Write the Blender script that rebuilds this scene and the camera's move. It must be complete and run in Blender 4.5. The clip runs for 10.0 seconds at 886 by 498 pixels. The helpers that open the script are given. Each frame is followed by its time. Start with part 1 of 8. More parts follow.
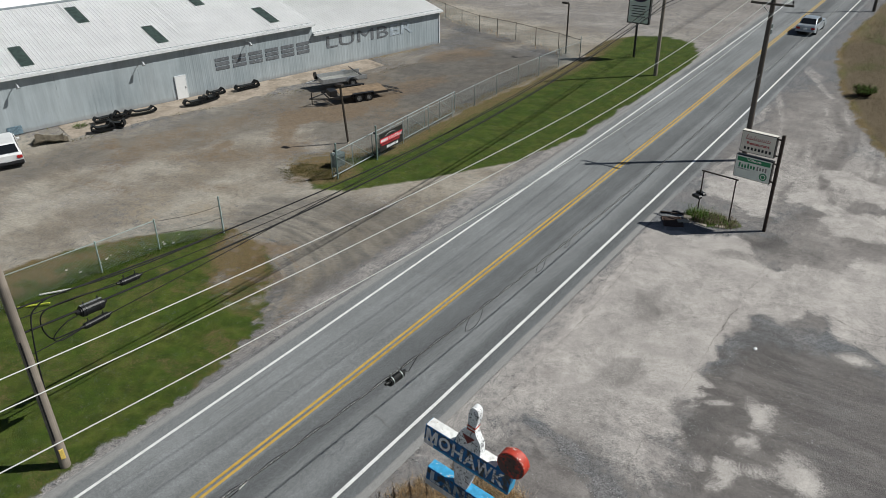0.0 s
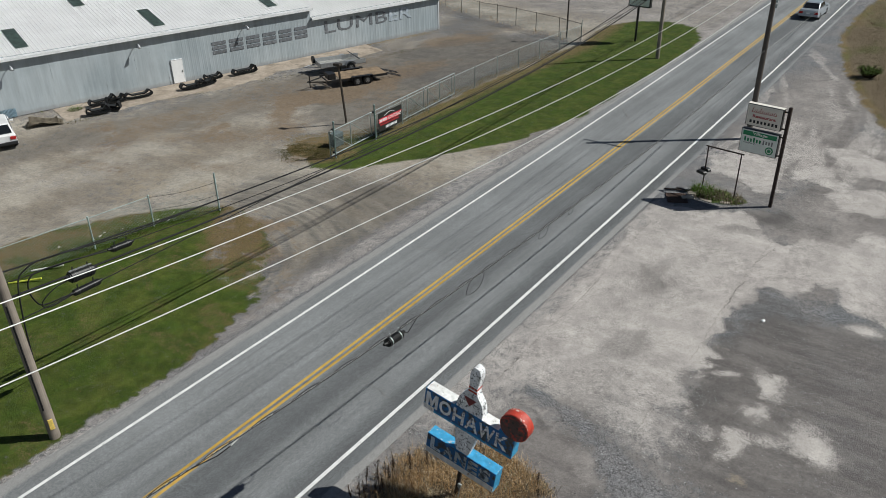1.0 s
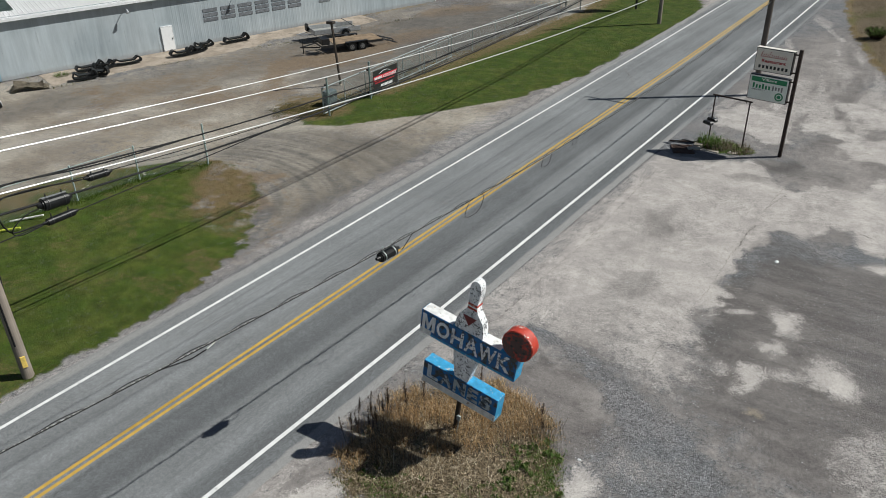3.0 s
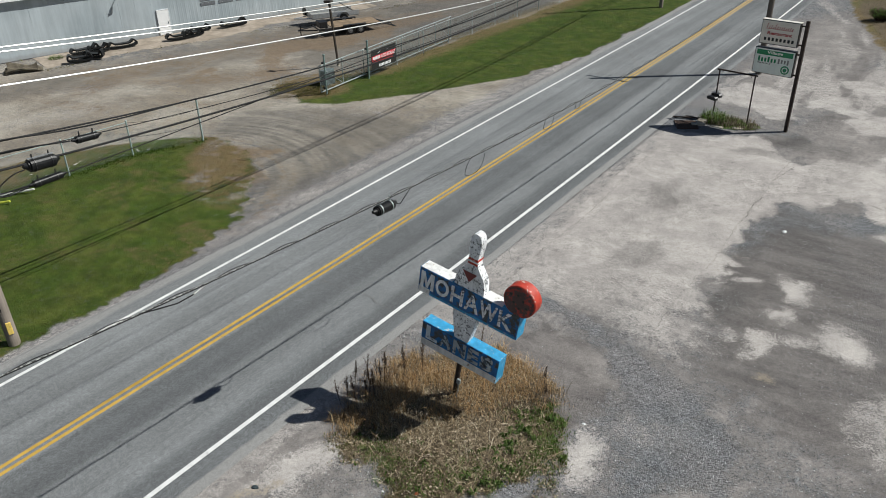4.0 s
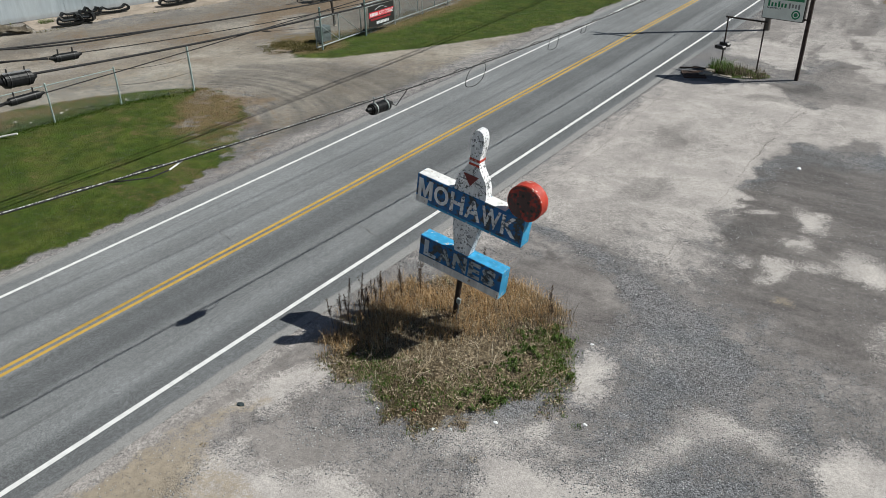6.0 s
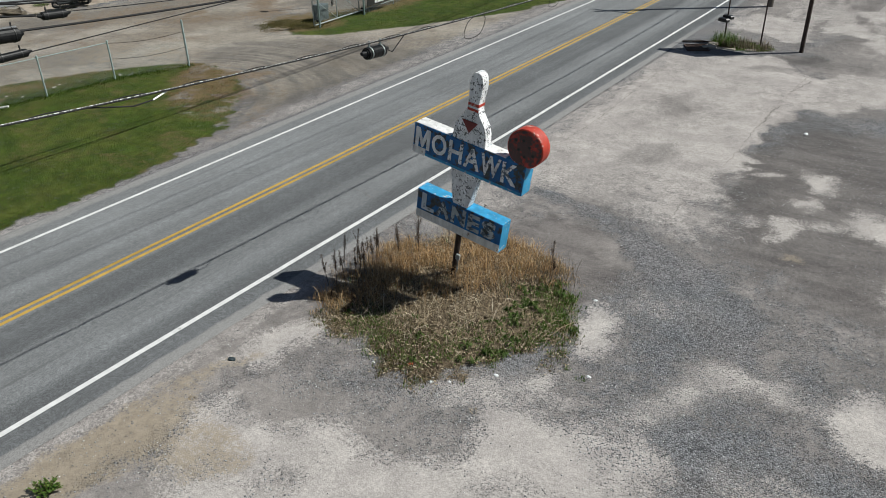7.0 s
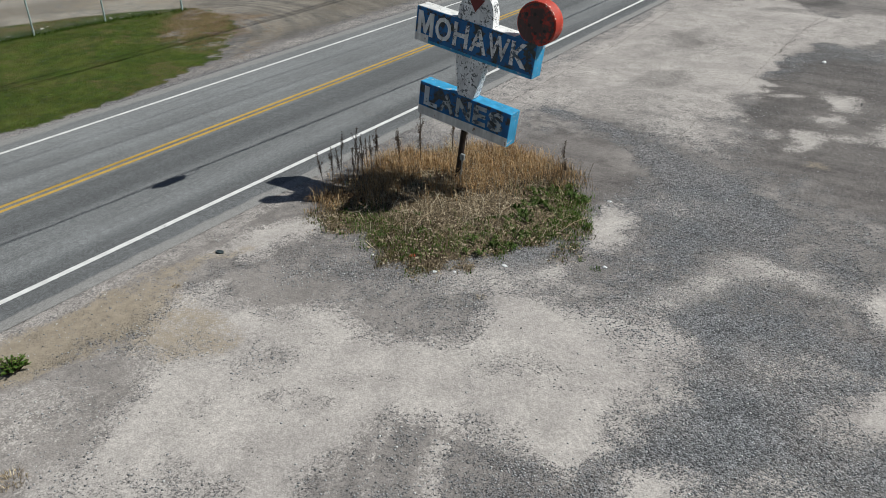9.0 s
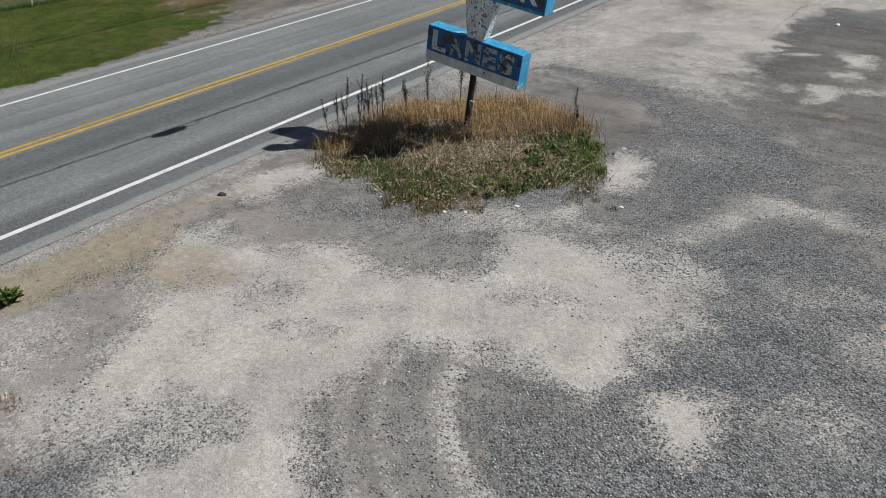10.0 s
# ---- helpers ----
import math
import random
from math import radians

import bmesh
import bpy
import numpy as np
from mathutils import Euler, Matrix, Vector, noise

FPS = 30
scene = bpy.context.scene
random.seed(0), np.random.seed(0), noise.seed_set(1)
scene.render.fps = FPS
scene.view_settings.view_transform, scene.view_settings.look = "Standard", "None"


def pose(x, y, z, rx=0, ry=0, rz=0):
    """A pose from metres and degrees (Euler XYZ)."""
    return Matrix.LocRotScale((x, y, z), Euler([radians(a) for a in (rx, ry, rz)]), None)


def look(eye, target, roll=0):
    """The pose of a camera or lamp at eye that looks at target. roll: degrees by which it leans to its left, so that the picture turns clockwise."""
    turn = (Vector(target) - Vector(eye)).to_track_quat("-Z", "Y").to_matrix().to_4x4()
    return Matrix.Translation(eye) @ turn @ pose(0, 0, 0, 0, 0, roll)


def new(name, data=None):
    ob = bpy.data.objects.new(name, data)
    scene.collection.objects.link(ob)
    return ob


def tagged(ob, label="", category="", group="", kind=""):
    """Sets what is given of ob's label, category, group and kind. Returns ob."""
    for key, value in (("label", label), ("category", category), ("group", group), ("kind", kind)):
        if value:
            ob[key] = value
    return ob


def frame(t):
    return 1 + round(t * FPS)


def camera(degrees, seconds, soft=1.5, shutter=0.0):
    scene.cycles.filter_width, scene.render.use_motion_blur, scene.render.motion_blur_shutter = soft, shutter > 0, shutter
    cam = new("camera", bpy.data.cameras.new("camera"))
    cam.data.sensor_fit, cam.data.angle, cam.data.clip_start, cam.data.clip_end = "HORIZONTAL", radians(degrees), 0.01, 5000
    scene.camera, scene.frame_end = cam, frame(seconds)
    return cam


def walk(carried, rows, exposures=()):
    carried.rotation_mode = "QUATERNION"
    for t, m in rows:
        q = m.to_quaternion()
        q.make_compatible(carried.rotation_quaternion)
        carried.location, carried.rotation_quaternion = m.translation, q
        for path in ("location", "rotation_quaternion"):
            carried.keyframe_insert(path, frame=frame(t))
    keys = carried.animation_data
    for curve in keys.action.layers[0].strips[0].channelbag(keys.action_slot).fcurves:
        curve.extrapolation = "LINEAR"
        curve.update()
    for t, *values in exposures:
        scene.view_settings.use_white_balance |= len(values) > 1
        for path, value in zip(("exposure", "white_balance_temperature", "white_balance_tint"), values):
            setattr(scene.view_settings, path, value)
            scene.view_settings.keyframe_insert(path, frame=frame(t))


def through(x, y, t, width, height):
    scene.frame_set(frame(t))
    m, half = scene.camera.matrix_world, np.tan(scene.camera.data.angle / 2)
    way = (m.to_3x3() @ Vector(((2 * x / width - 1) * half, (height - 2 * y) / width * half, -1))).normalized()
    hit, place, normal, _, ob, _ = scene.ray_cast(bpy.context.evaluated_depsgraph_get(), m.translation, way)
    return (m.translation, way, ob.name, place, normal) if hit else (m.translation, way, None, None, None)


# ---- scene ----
cam = camera(60.0, 10.0, soft=0.55)
PATH = [
    (0, (-0.033, -0.024, 18.153), (-1.057, 1.395, 17.185), -0.7),
    (0.5, (-0.066, 0.0, 17.503), (-1.089, 1.419, 16.533), -0.8),
    (1, (-0.114, 0.032, 16.827), (-1.137, 1.451, 15.857), -0.8),
    (1.5, (-0.164, 0.044, 16.174), (-1.184, 1.463, 15.203), -0.8),
    (2, (-0.215, 0.098, 15.51), (-1.234, 1.517, 14.537), -0.8),
    (2.5, (-0.227, 0.145, 14.891), (-1.245, 1.564, 13.917), -0.9),
    (4, (-0.303, 0.262, 12.989), (-1.319, 1.682, 12.014), -1),
    (4.5, (-0.326, 0.273, 12.392), (-1.341, 1.693, 11.416), -0.9),
    (5, (-0.344, 0.281, 11.79), (-1.357, 1.702, 10.812), -0.9),
    (5.5, (-0.354, 0.264, 11.213), (-1.366, 1.683, 10.234), -0.9),
    (7, (-0.315, 0.279, 9.458), (-1.329, 1.696, 8.476), -1.2),
    (7.5, (-0.308, 0.287, 8.868), (-1.32, 1.704, 7.884), -1.1),
    (8, (-0.31, 0.25, 8.258), (-1.322, 1.667, 7.274), -1.1),
    (8.5, (-0.341, 0.212, 7.642), (-1.352, 1.63, 6.659), -1.1),
    (9, (-0.381, 0.114, 7.068), (-1.391, 1.532, 6.084), -1),
    (9.5, (-0.428, 0.034, 6.468), (-1.44, 1.452, 5.485), -1.1),
    (10, (-0.488, -0.076, 5.939), (-1.498, 1.342, 4.953), -1),
]
walk(cam, [(t, look(eye, target, roll)) for t, eye, target, roll in PATH],
     exposures=((0, -0.03), (2.5, 0.04), (4.5, 0.15), (5.5, 0.15), (7, 0.07), (8.5, -0.01), (10, -0.01)))

# ---- light ----
SUN_DIR = Vector((0.735, 0.58, 1.0)).normalized()
world = bpy.data.worlds.new("sky")
scene.world = world
world.use_nodes = True
wn = world.node_tree.nodes
sky = wn.new("ShaderNodeTexSky")
sky.sky_type = "NISHITA"
sky.sun_disc = False
sky.sun_elevation = math.asin(SUN_DIR.z)
sky.sun_rotation = math.atan2(SUN_DIR.x, SUN_DIR.y)
sky.air_density, sky.dust_density, sky.ozone_density = 1.0, 0.6, 1.0
wn["Background"].inputs["Strength"].default_value = 0.04
world.node_tree.links.new(sky.outputs[0], wn["Background"].inputs["Color"])
sun = new("sun", bpy.data.lights.new("sun", "SUN"))
sun.data.energy, sun.data.angle, sun.data.color = 5.0, radians(0.53), (0.96, 0.965, 0.915)
sun.matrix_world = look(SUN_DIR * 80, (0, 0, 0))

# ---- materials ----


class Nodes:
    """A node material, written as a few lines of wiring."""

    def __init__(self, name, rough=0.8, metal=0.0, spec=0.5):
        self.mat = bpy.data.materials.new(name)
        self.mat.use_nodes = True
        self.tree = self.mat.node_tree
        self.bsdf = self.tree.nodes["Principled BSDF"]
        self.bsdf.inputs["Roughness"].default_value = rough
        self.bsdf.inputs["Metallic"].default_value = metal
        self.bsdf.inputs["Specular IOR Level"].default_value = spec
        self.coord = None

    def node(self, kind):
        return self.tree.nodes.new(kind)

    def wire(self, value, socket):
        if isinstance(value, bpy.types.NodeSocket):
            self.tree.links.new(value, socket)
        elif isinstance(value, tuple) and len(value) == 3 and socket.type == "RGBA":
            socket.default_value = (*value, 1)
        else:
            socket.default_value = value

    def place(self):
        if self.coord is None:
            self.coord = self.node("ShaderNodeTexCoord").outputs["Object"]
        return self.coord

    def stretched(self, sx, sy, sz):
        n = self.node("ShaderNodeMapping")
        self.wire(self.place(), n.inputs["Vector"])
        n.inputs["Scale"].default_value = (sx, sy, sz)
        return n.outputs[0]

    def noise(self, scale, detail=4.0, rough=0.55, at=None):
        n = self.node("ShaderNodeTexNoise")
        self.wire(at or self.place(), n.inputs["Vector"])
        n.inputs["Scale"].default_value, n.inputs["Detail"].default_value = scale, detail
        n.inputs["Roughness"].default_value = rough
        return n.outputs["Fac"]

    def cells(self, scale, output="Distance", feature="F1", at=None):
        n = self.node("ShaderNodeTexVoronoi")
        n.feature = feature
        self.wire(at or self.place(), n.inputs["Vector"])
        n.inputs["Scale"].default_value = scale
        return n.outputs[output]

    def attribute(self, name):
        n = self.node("ShaderNodeAttribute")
        n.attribute_name = name
        s = self.node("ShaderNodeSeparateColor")
        self.wire(n.outputs["Color"], s.inputs[0])
        return s.outputs

    def math(self, op, a, b=0.0):
        n = self.node("ShaderNodeMath")
        n.operation = op
        self.wire(a, n.inputs[0])
        self.wire(b, n.inputs[1])
        return n.outputs[0]

    def step(self, value, low, high, to_low=0.0, to_high=1.0):
        n = self.node("ShaderNodeMapRange")
        n.interpolation_type = "SMOOTHSTEP"
        self.wire(value, n.inputs["Value"])
        for key, v in (("From Min", low), ("From Max", high), ("To Min", to_low), ("To Max", to_high)):
            n.inputs[key].default_value = v
        return n.outputs["Result"]

    def mix(self, fac, a, b, blend="MIX"):
        n = self.node("ShaderNodeMix")
        n.data_type, n.blend_type = "RGBA", blend
        self.wire(fac, n.inputs[0])
        self.wire(a, n.inputs[6])
        self.wire(b, n.inputs[7])
        return n.outputs[2]

    def shade(self, colour, fac, low=0.7, high=1.3):
        """Colour times a factor that runs from low to high with fac."""
        v = self.step(fac, 0.25, 0.75, low, high)
        n = self.node("ShaderNodeVectorMath")
        n.operation = "SCALE"
        self.wire(colour, n.inputs[0])
        self.wire(v, n.inputs["Scale"])
        return n.outputs[0]

    def random(self):
        return self.node("ShaderNodeObjectInfo").outputs["Random"]

    def island(self):
        return self.node("ShaderNodeNewGeometry").outputs["Random Per Island"]

    def bump(self, height, depth=0.01, strength=0.6):
        n = self.node("ShaderNodeBump")
        n.inputs["Distance"].default_value, n.inputs["Strength"].default_value = depth, strength
        self.wire(height, n.inputs["Height"])
        self.wire(n.outputs[0], self.bsdf.inputs["Normal"])

    def done(self, colour, rough=None):
        self.wire(colour, self.bsdf.inputs["Base Color"])
        if rough is not None:
            self.wire(rough, self.bsdf.inputs["Roughness"])
        return self.mat


def plain(name, colour, rough=0.6, metal=0.0, wear=0.25, scale=6.0, spec=0.5, bump=0.0):
    """Paint, plastic or metal with faint mottling at two scales."""
    m = Nodes(name, rough, metal, spec)
    c = m.shade(colour, m.noise(scale, 5), 1 - wear, 1 + wear)
    c = m.shade(c, m.noise(scale * 9, 3), 1 - wear * 0.5, 1 + wear * 0.5)
    if bump:
        m.bump(m.noise(scale * 6, 4), bump)
    return m.done(c)


def chipped(name, paint, under, amount=0.5, scale=9.0, rough=0.55):
    """Old sign paint: flakes have fallen off and show what lies under."""
    m = Nodes(name, rough)
    big = m.noise(scale * 0.25, 3)
    fine = m.noise(scale, 8, 0.7)
    flaked = m.step(m.math("ADD", fine, m.math("MULTIPLY", big, 0.45)), amount - 0.03, amount + 0.03)
    c = m.mix(flaked, m.shade(paint, m.noise(3.0, 4), 0.8, 1.15), m.shade(under, m.noise(14.0, 4), 0.6, 1.3))
    streak = m.noise(1.0, 4, at=m.stretched(9, 9, 0.8))
    c = m.shade(c, streak, 0.8, 1.1)
    m.bump(flaked, 0.003, 0.5)
    return m.done(c)


def make_asphalt():
    m = Nodes("worn_asphalt", 0.85, spec=0.35)
    lane = m.noise(1.0, 3, at=m.stretched(1.3, 0.03, 1))
    patch = m.noise(0.22, 4)
    stone = m.cells(72.0, "Color")
    s = m.node("ShaderNodeSeparateColor")
    m.wire(stone, s.inputs[0])
    sep = m.attribute("lane")
    c = m.mix(m.step(sep[0], 0.2, 0.8), (0.188, 0.195, 0.198), (0.12, 0.125, 0.129))
    c = m.shade(c, lane, 0.8, 1.16)
    c = m.shade(c, patch, 0.88, 1.12)
    c = m.shade(c, m.noise(14, 4, 0.75), 0.78, 1.2)
    coarse = m.step(m.math("MULTIPLY", m.math("SUBTRACT", s.outputs[0], 0.5), m.step(sep[0], 0.2, 0.8, 0.25, 0.85)), -0.5, 0.5)
    c = m.shade(c, coarse, 0.7, 1.3)
    c = m.shade(c, m.noise(45, 6, 0.8), 0.8, 1.22)
    c = m.mix(m.math("MULTIPLY", m.step(m.math("ADD", sep[1], m.math("MULTIPLY", m.noise(3, 6, 0.7), 0.5)), 0.55, 0.95), 0.75), c, m.shade((0.275, 0.268, 0.258), s.outputs[1], 0.75, 1.25))
    oil = m.noise(1.0, 4, 0.6, at=m.stretched(2.6, 0.05, 1))
    c = m.mix(m.step(oil, 0.57, 0.7, 0.0, 0.55), c, (0.085, 0.086, 0.088))
    m.bump(s.outputs[0], 0.004, 0.7)
    return m.done(c)


def make_ground():
    """Gravel, pale crushed stone, bare dirt and turf, by the masks on the sheet."""
    m = Nodes("ground_surface", 0.95, spec=0.25)
    a, b, d = m.attribute("cover"), m.attribute("wear"), m.attribute("turf")
    edge = m.math("SUBTRACT", m.noise(2.6, 8, 0.68), 0.5)
    fine = m.math("SUBTRACT", m.noise(17.0, 6, 0.7), 0.5)
    stone = m.cells(33.0, "Color")
    s = m.node("ShaderNodeSeparateColor")
    m.wire(stone, s.inputs[0])
    small = m.cells(74.0, "Color")
    s2 = m.node("ShaderNodeSeparateColor")
    m.wire(small, s2.inputs[0])

    speck = m.math("SUBTRACT", s2.outputs[1], 0.5)
    ragged = m.math("ADD", m.math("ADD", m.math("MULTIPLY", edge, 1.7), m.math("MULTIPLY", fine, 1.7)), m.math("MULTIPLY", speck, 0.5))

    def mask(v, low=0.25, high=0.75):
        swing = m.math("MULTIPLY", ragged, m.step(v, 0.0, 0.4))
        return m.step(m.math("ADD", v, swing), low, high)

    grains = m.math("ADD", m.math("MULTIPLY", m.math("SUBTRACT", s.outputs[2], 0.5), 0.75), m.math("MULTIPLY", speck, 0.75))
    dusting = m.math("ADD", m.math("ADD", m.math("MULTIPLY", edge, 1.5), m.math("MULTIPLY", fine, 1.5)), grains)
    lying = m.step(m.math("ADD", a[0], m.math("MULTIPLY", dusting, m.math("MULTIPLY", m.step(a[0], 0.0, 0.35), m.step(a[0], 0.7, 1.1, 1.0, 0.4)))), 0.22, 0.74)

    gravel = m.mix(m.step(m.noise(0.4, 5), 0.38, 0.62), (0.129, 0.132, 0.139), (0.156, 0.149, 0.149))
    gravel = m.shade(gravel, s.outputs[0], 0.6, 1.44)
    gravel = m.shade(gravel, s2.outputs[1], 0.74, 1.26)
    gravel = m.shade(gravel, m.noise(2.4, 8, 0.72), 0.76, 1.24)
    gravel = m.shade(gravel, m.noise(19.0, 3, 0.8), 0.66, 1.34)
    gravel = m.shade(gravel, m.noise(1.0, 5, 0.7, at=m.stretched(0.5, 2.2, 1)), 0.86, 1.14)
    gravel = m.mix(m.math("MULTIPLY", m.step(s2.outputs[0], 0.88, 0.94), 0.7), gravel, (0.33, 0.34, 0.345))
    pale = m.mix(m.step(m.noise(0.7, 5), 0.35, 0.65), (0.472, 0.438, 0.41), (0.388, 0.358, 0.338))
    pale = m.shade(pale, m.noise(1.6, 6, 0.65), 0.86, 1.1)
    pale = m.shade(pale, m.noise(12, 6, 0.78), 0.76, 1.18)
    pale = m.shade(pale, s2.outputs[0], 0.86, 1.1)
    pale = m.mix(m.math("MULTIPLY", m.step(s2.outputs[1], 0.9, 0.96), 0.5), pale, (0.2, 0.19, 0.18))
    smooth = m.shade((0.228, 0.209, 0.197), m.noise(6, 7, 0.75), 0.76, 1.22)
    smooth = m.shade(smooth, s2.outputs[2], 0.84, 1.16)
    smooth = m.shade(smooth, m.noise(0.6, 6, 0.65), 0.8, 1.22)
    dirt = m.mix(m.step(m.noise(0.22, 6, 0.6), 0.38, 0.62), (0.36, 0.324, 0.272), (0.24, 0.206, 0.165))
    dirt = m.shade(dirt, m.noise(6, 6, 0.7), 0.78, 1.2)
    dirt = m.shade(dirt, s2.outputs[0], 0.88, 1.12)
    dirt = m.shade(dirt, m.noise(1.0, 6, 0.7, at=m.stretched(0.35, 1.1, 1)), 0.84, 1.16)
    rust = m.shade((0.185, 0.132, 0.085), m.noise(5, 6, 0.7), 0.65, 1.35)
    litter = m.shade((0.115, 0.088, 0.056), m.noise(26, 6, 0.8), 0.3, 1.9)
    tan = m.shade((0.3, 0.25, 0.185), m.noise(6, 5), 0.85, 1.15)
    green = m.mix(m.step(m.noise(0.8, 5, 0.6), 0.36, 0.66), (0.042, 0.07, 0.008), (0.068, 0.086, 0.014))
    green = m.shade(green, m.noise(22, 6, 0.75), 0.6, 1.45)
    green = m.shade(green, m.noise(1.7, 5, 0.65), 0.7, 1.35)
    dead = m.shade((0.155, 0.112, 0.054), m.noise(18, 6, 0.75), 0.5, 1.5)
    c = m.mix(mask(a[1]), gravel, smooth)
    dust = m.attribute("dust")
    halo = dust[0]
    soil = m.mix(m.step(m.noise(1.0, 6, 0.65, at=m.stretched(0.3, 1.5, 1)), 0.36, 0.64), (0.11, 0.099, 0.095), (0.172, 0.157, 0.149))
    soil = m.shade(soil, m.noise(10, 6, 0.78), 0.72, 1.26)
    soil = m.shade(soil, s2.outputs[2], 0.82, 1.18)
    c = m.mix(m.math("MULTIPLY", m.step(m.math("ADD", dust[1], m.math("MULTIPLY", ragged, 0.4)), 0.2, 0.8), 0.85), c, soil)
    c = m.mix(m.math("MULTIPLY", m.step(m.math("ADD", halo, m.math("MULTIPLY", ragged, 0.45)), 0.1, 1.0), 0.5), c, m.shade((0.345, 0.318, 0.294), s2.outputs[0], 0.7, 1.25))
    c = m.mix(lying, c, pale)
    c = m.mix(mask(a[2]), c, dirt)
    c = m.mix(m.math("MULTIPLY", m.step(m.math("ADD", dust[2], m.math("MULTIPLY", ragged, 0.4)), 0.2, 0.9), 0.8), c, m.mix(m.math("MULTIPLY", m.step(m.noise(9, 6, 0.8), 0.58, 0.68), 0.5), m.shade((0.14, 0.126, 0.108), m.noise(1.1, 7, 0.7), 0.62, 1.36), (0.3, 0.285, 0.26)))
    c = m.mix(m.math("MULTIPLY", mask(b[0]), 0.8), c, rust)
    c = m.mix(m.math("MULTIPLY", mask(b[1]), 0.8), c, tan)
    c = m.mix(m.math("MULTIPLY", mask(b[2]), 0.6), c, m.shade((0.085, 0.08, 0.078), s.outputs[2], 0.6, 1.4))
    c = m.mix(mask(d[0]), c, m.mix(mask(d[1], 0.3, 0.75), green, dead))
    c = m.mix(mask(d[2]), c, litter)
    hard = m.math("MAXIMUM", lying, mask(a[1]))
    dome = m.math("SUBTRACT", 1.0, m.cells(33.0))
    high = m.math("MULTIPLY", dome, m.step(hard, 0, 1, 1.0, 0.2))
    m.bump(high, 0.021, 0.8)
    return m.done(c)


ASPHALT = make_asphalt()
GROUND = make_ground()


def line_paint(name, colour):
    m = Nodes(name, 0.7)
    worn = m.step(m.math("ADD", m.noise(11, 7, 0.75), m.math("MULTIPLY", m.noise(0.9, 3), 0.4)), 0.84, 0.92)
    c = m.shade(colour, m.noise(4, 5), 0.85, 1.1)
    c = m.mix(m.math("MULTIPLY", worn, 0.8), c, (0.14, 0.14, 0.135))
    return m.done(c)


WHITE_LINE = line_paint("white_road_paint", (0.66, 0.66, 0.65))
YELLOW_LINE = line_paint("yellow_road_paint", (0.5, 0.315, 0.06))


def make_cladding():
    m = Nodes("grey_blue_sheet_metal", 0.5, 0.0, 0.5)
    c = m.mix(m.step(m.noise(0.25, 4), 0.35, 0.65), (0.345, 0.395, 0.422), (0.41, 0.457, 0.484))
    c = m.shade(c, m.noise(1, 6, 0.7, at=m.stretched(2.0, 2.0, 0.18)), 0.8, 1.1)
    c = m.shade(c, m.random(), 0.95, 1.04)
    low = m.node("ShaderNodeSeparateXYZ")
    m.wire(m.place(), low.inputs[0])
    splash = m.math("ADD", m.step(low.outputs[2], 0.0, 0.7, 0.55, 0.0), m.math("MULTIPLY", m.noise(2.5, 6, 0.7), 0.5))
    c = m.mix(m.math("MULTIPLY", m.step(splash, 0.45, 0.85), 0.5), c, (0.23, 0.21, 0.2))
    return m.done(c)


CLADDING = make_cladding()
ROOF_WHITE = plain("white_roof_sheet", (0.88, 0.88, 0.88), 0.45, wear=0.04, scale=0.5)
ROOF_CLEAR = plain("grey_green_fibreglass", (0.1, 0.14, 0.125), 0.35, wear=0.4, scale=3)
TRIM_WHITE = plain("white_trim_paint", (0.7, 0.71, 0.72), 0.5, wear=0.1)
DOOR_WHITE = plain("white_door_paint", (0.8, 0.8, 0.8), 0.5, wear=0.03)
GHOST_DARK = chipped("weathered_grey_lettering", (0.15, 0.16, 0.175), (0.36, 0.39, 0.41), 0.9, 14.0)
GHOST_PALE = chipped("faded_blue_grey_lettering", (0.40, 0.46, 0.52), (0.52, 0.55, 0.57), 0.8, 3.0)
CONCRETE = plain("old_concrete", (0.37, 0.325, 0.262), 0.9, wear=0.35, scale=0.9, bump=0.004)
BLUE_PAINT = chipped("flaking_navy_paint", (0.01, 0.135, 0.37), (0.05, 0.062, 0.066), 0.755, 4.0)
SKY_PAINT = chipped("flaking_sky_blue_paint", (0.035, 0.31, 0.56), (0.45, 0.5, 0.52), 0.84, 9.0)
WHITE_FLAKE = chipped("flaking_white_paint", (0.86, 0.87, 0.88), (0.13, 0.14, 0.15), 0.8, 22.0)
WHITE_EDGE = chipped("dirty_white_paint", (0.74, 0.74, 0.72), (0.3, 0.22, 0.16), 0.86, 9.0)
LETTER_WHITE = chipped("worn_white_lettering", (0.84, 0.86, 0.86), (0.2, 0.25, 0.3), 0.9, 11.0)
LETTER_HALF = chipped("half_worn_white_lettering", (0.8, 0.82, 0.82), (0.12, 0.16, 0.2), 0.77, 13.0)
LETTER_FADED = chipped("faded_lettering", (0.42, 0.48, 0.5), (0.07, 0.1, 0.13), 0.76, 9.0)
LETTER_PALE = chipped("pale_worn_lettering", (0.6, 0.68, 0.74), (0.1, 0.12, 0.13), 0.85, 9.0)
RED_PAINT = chipped("flaking_red_paint", (0.46, 0.045, 0.024), (0.62, 0.5, 0.44), 0.85, 13.0)
DARK_RED = chipped("burnt_red_paint", (0.085, 0.045, 0.045), (0.36, 0.04, 0.03), 0.775, 8.0)
TRIANGLE_RED = chipped("dull_red_paint", (0.2, 0.03, 0.03), (0.3, 0.3, 0.3), 0.9, 9.0)
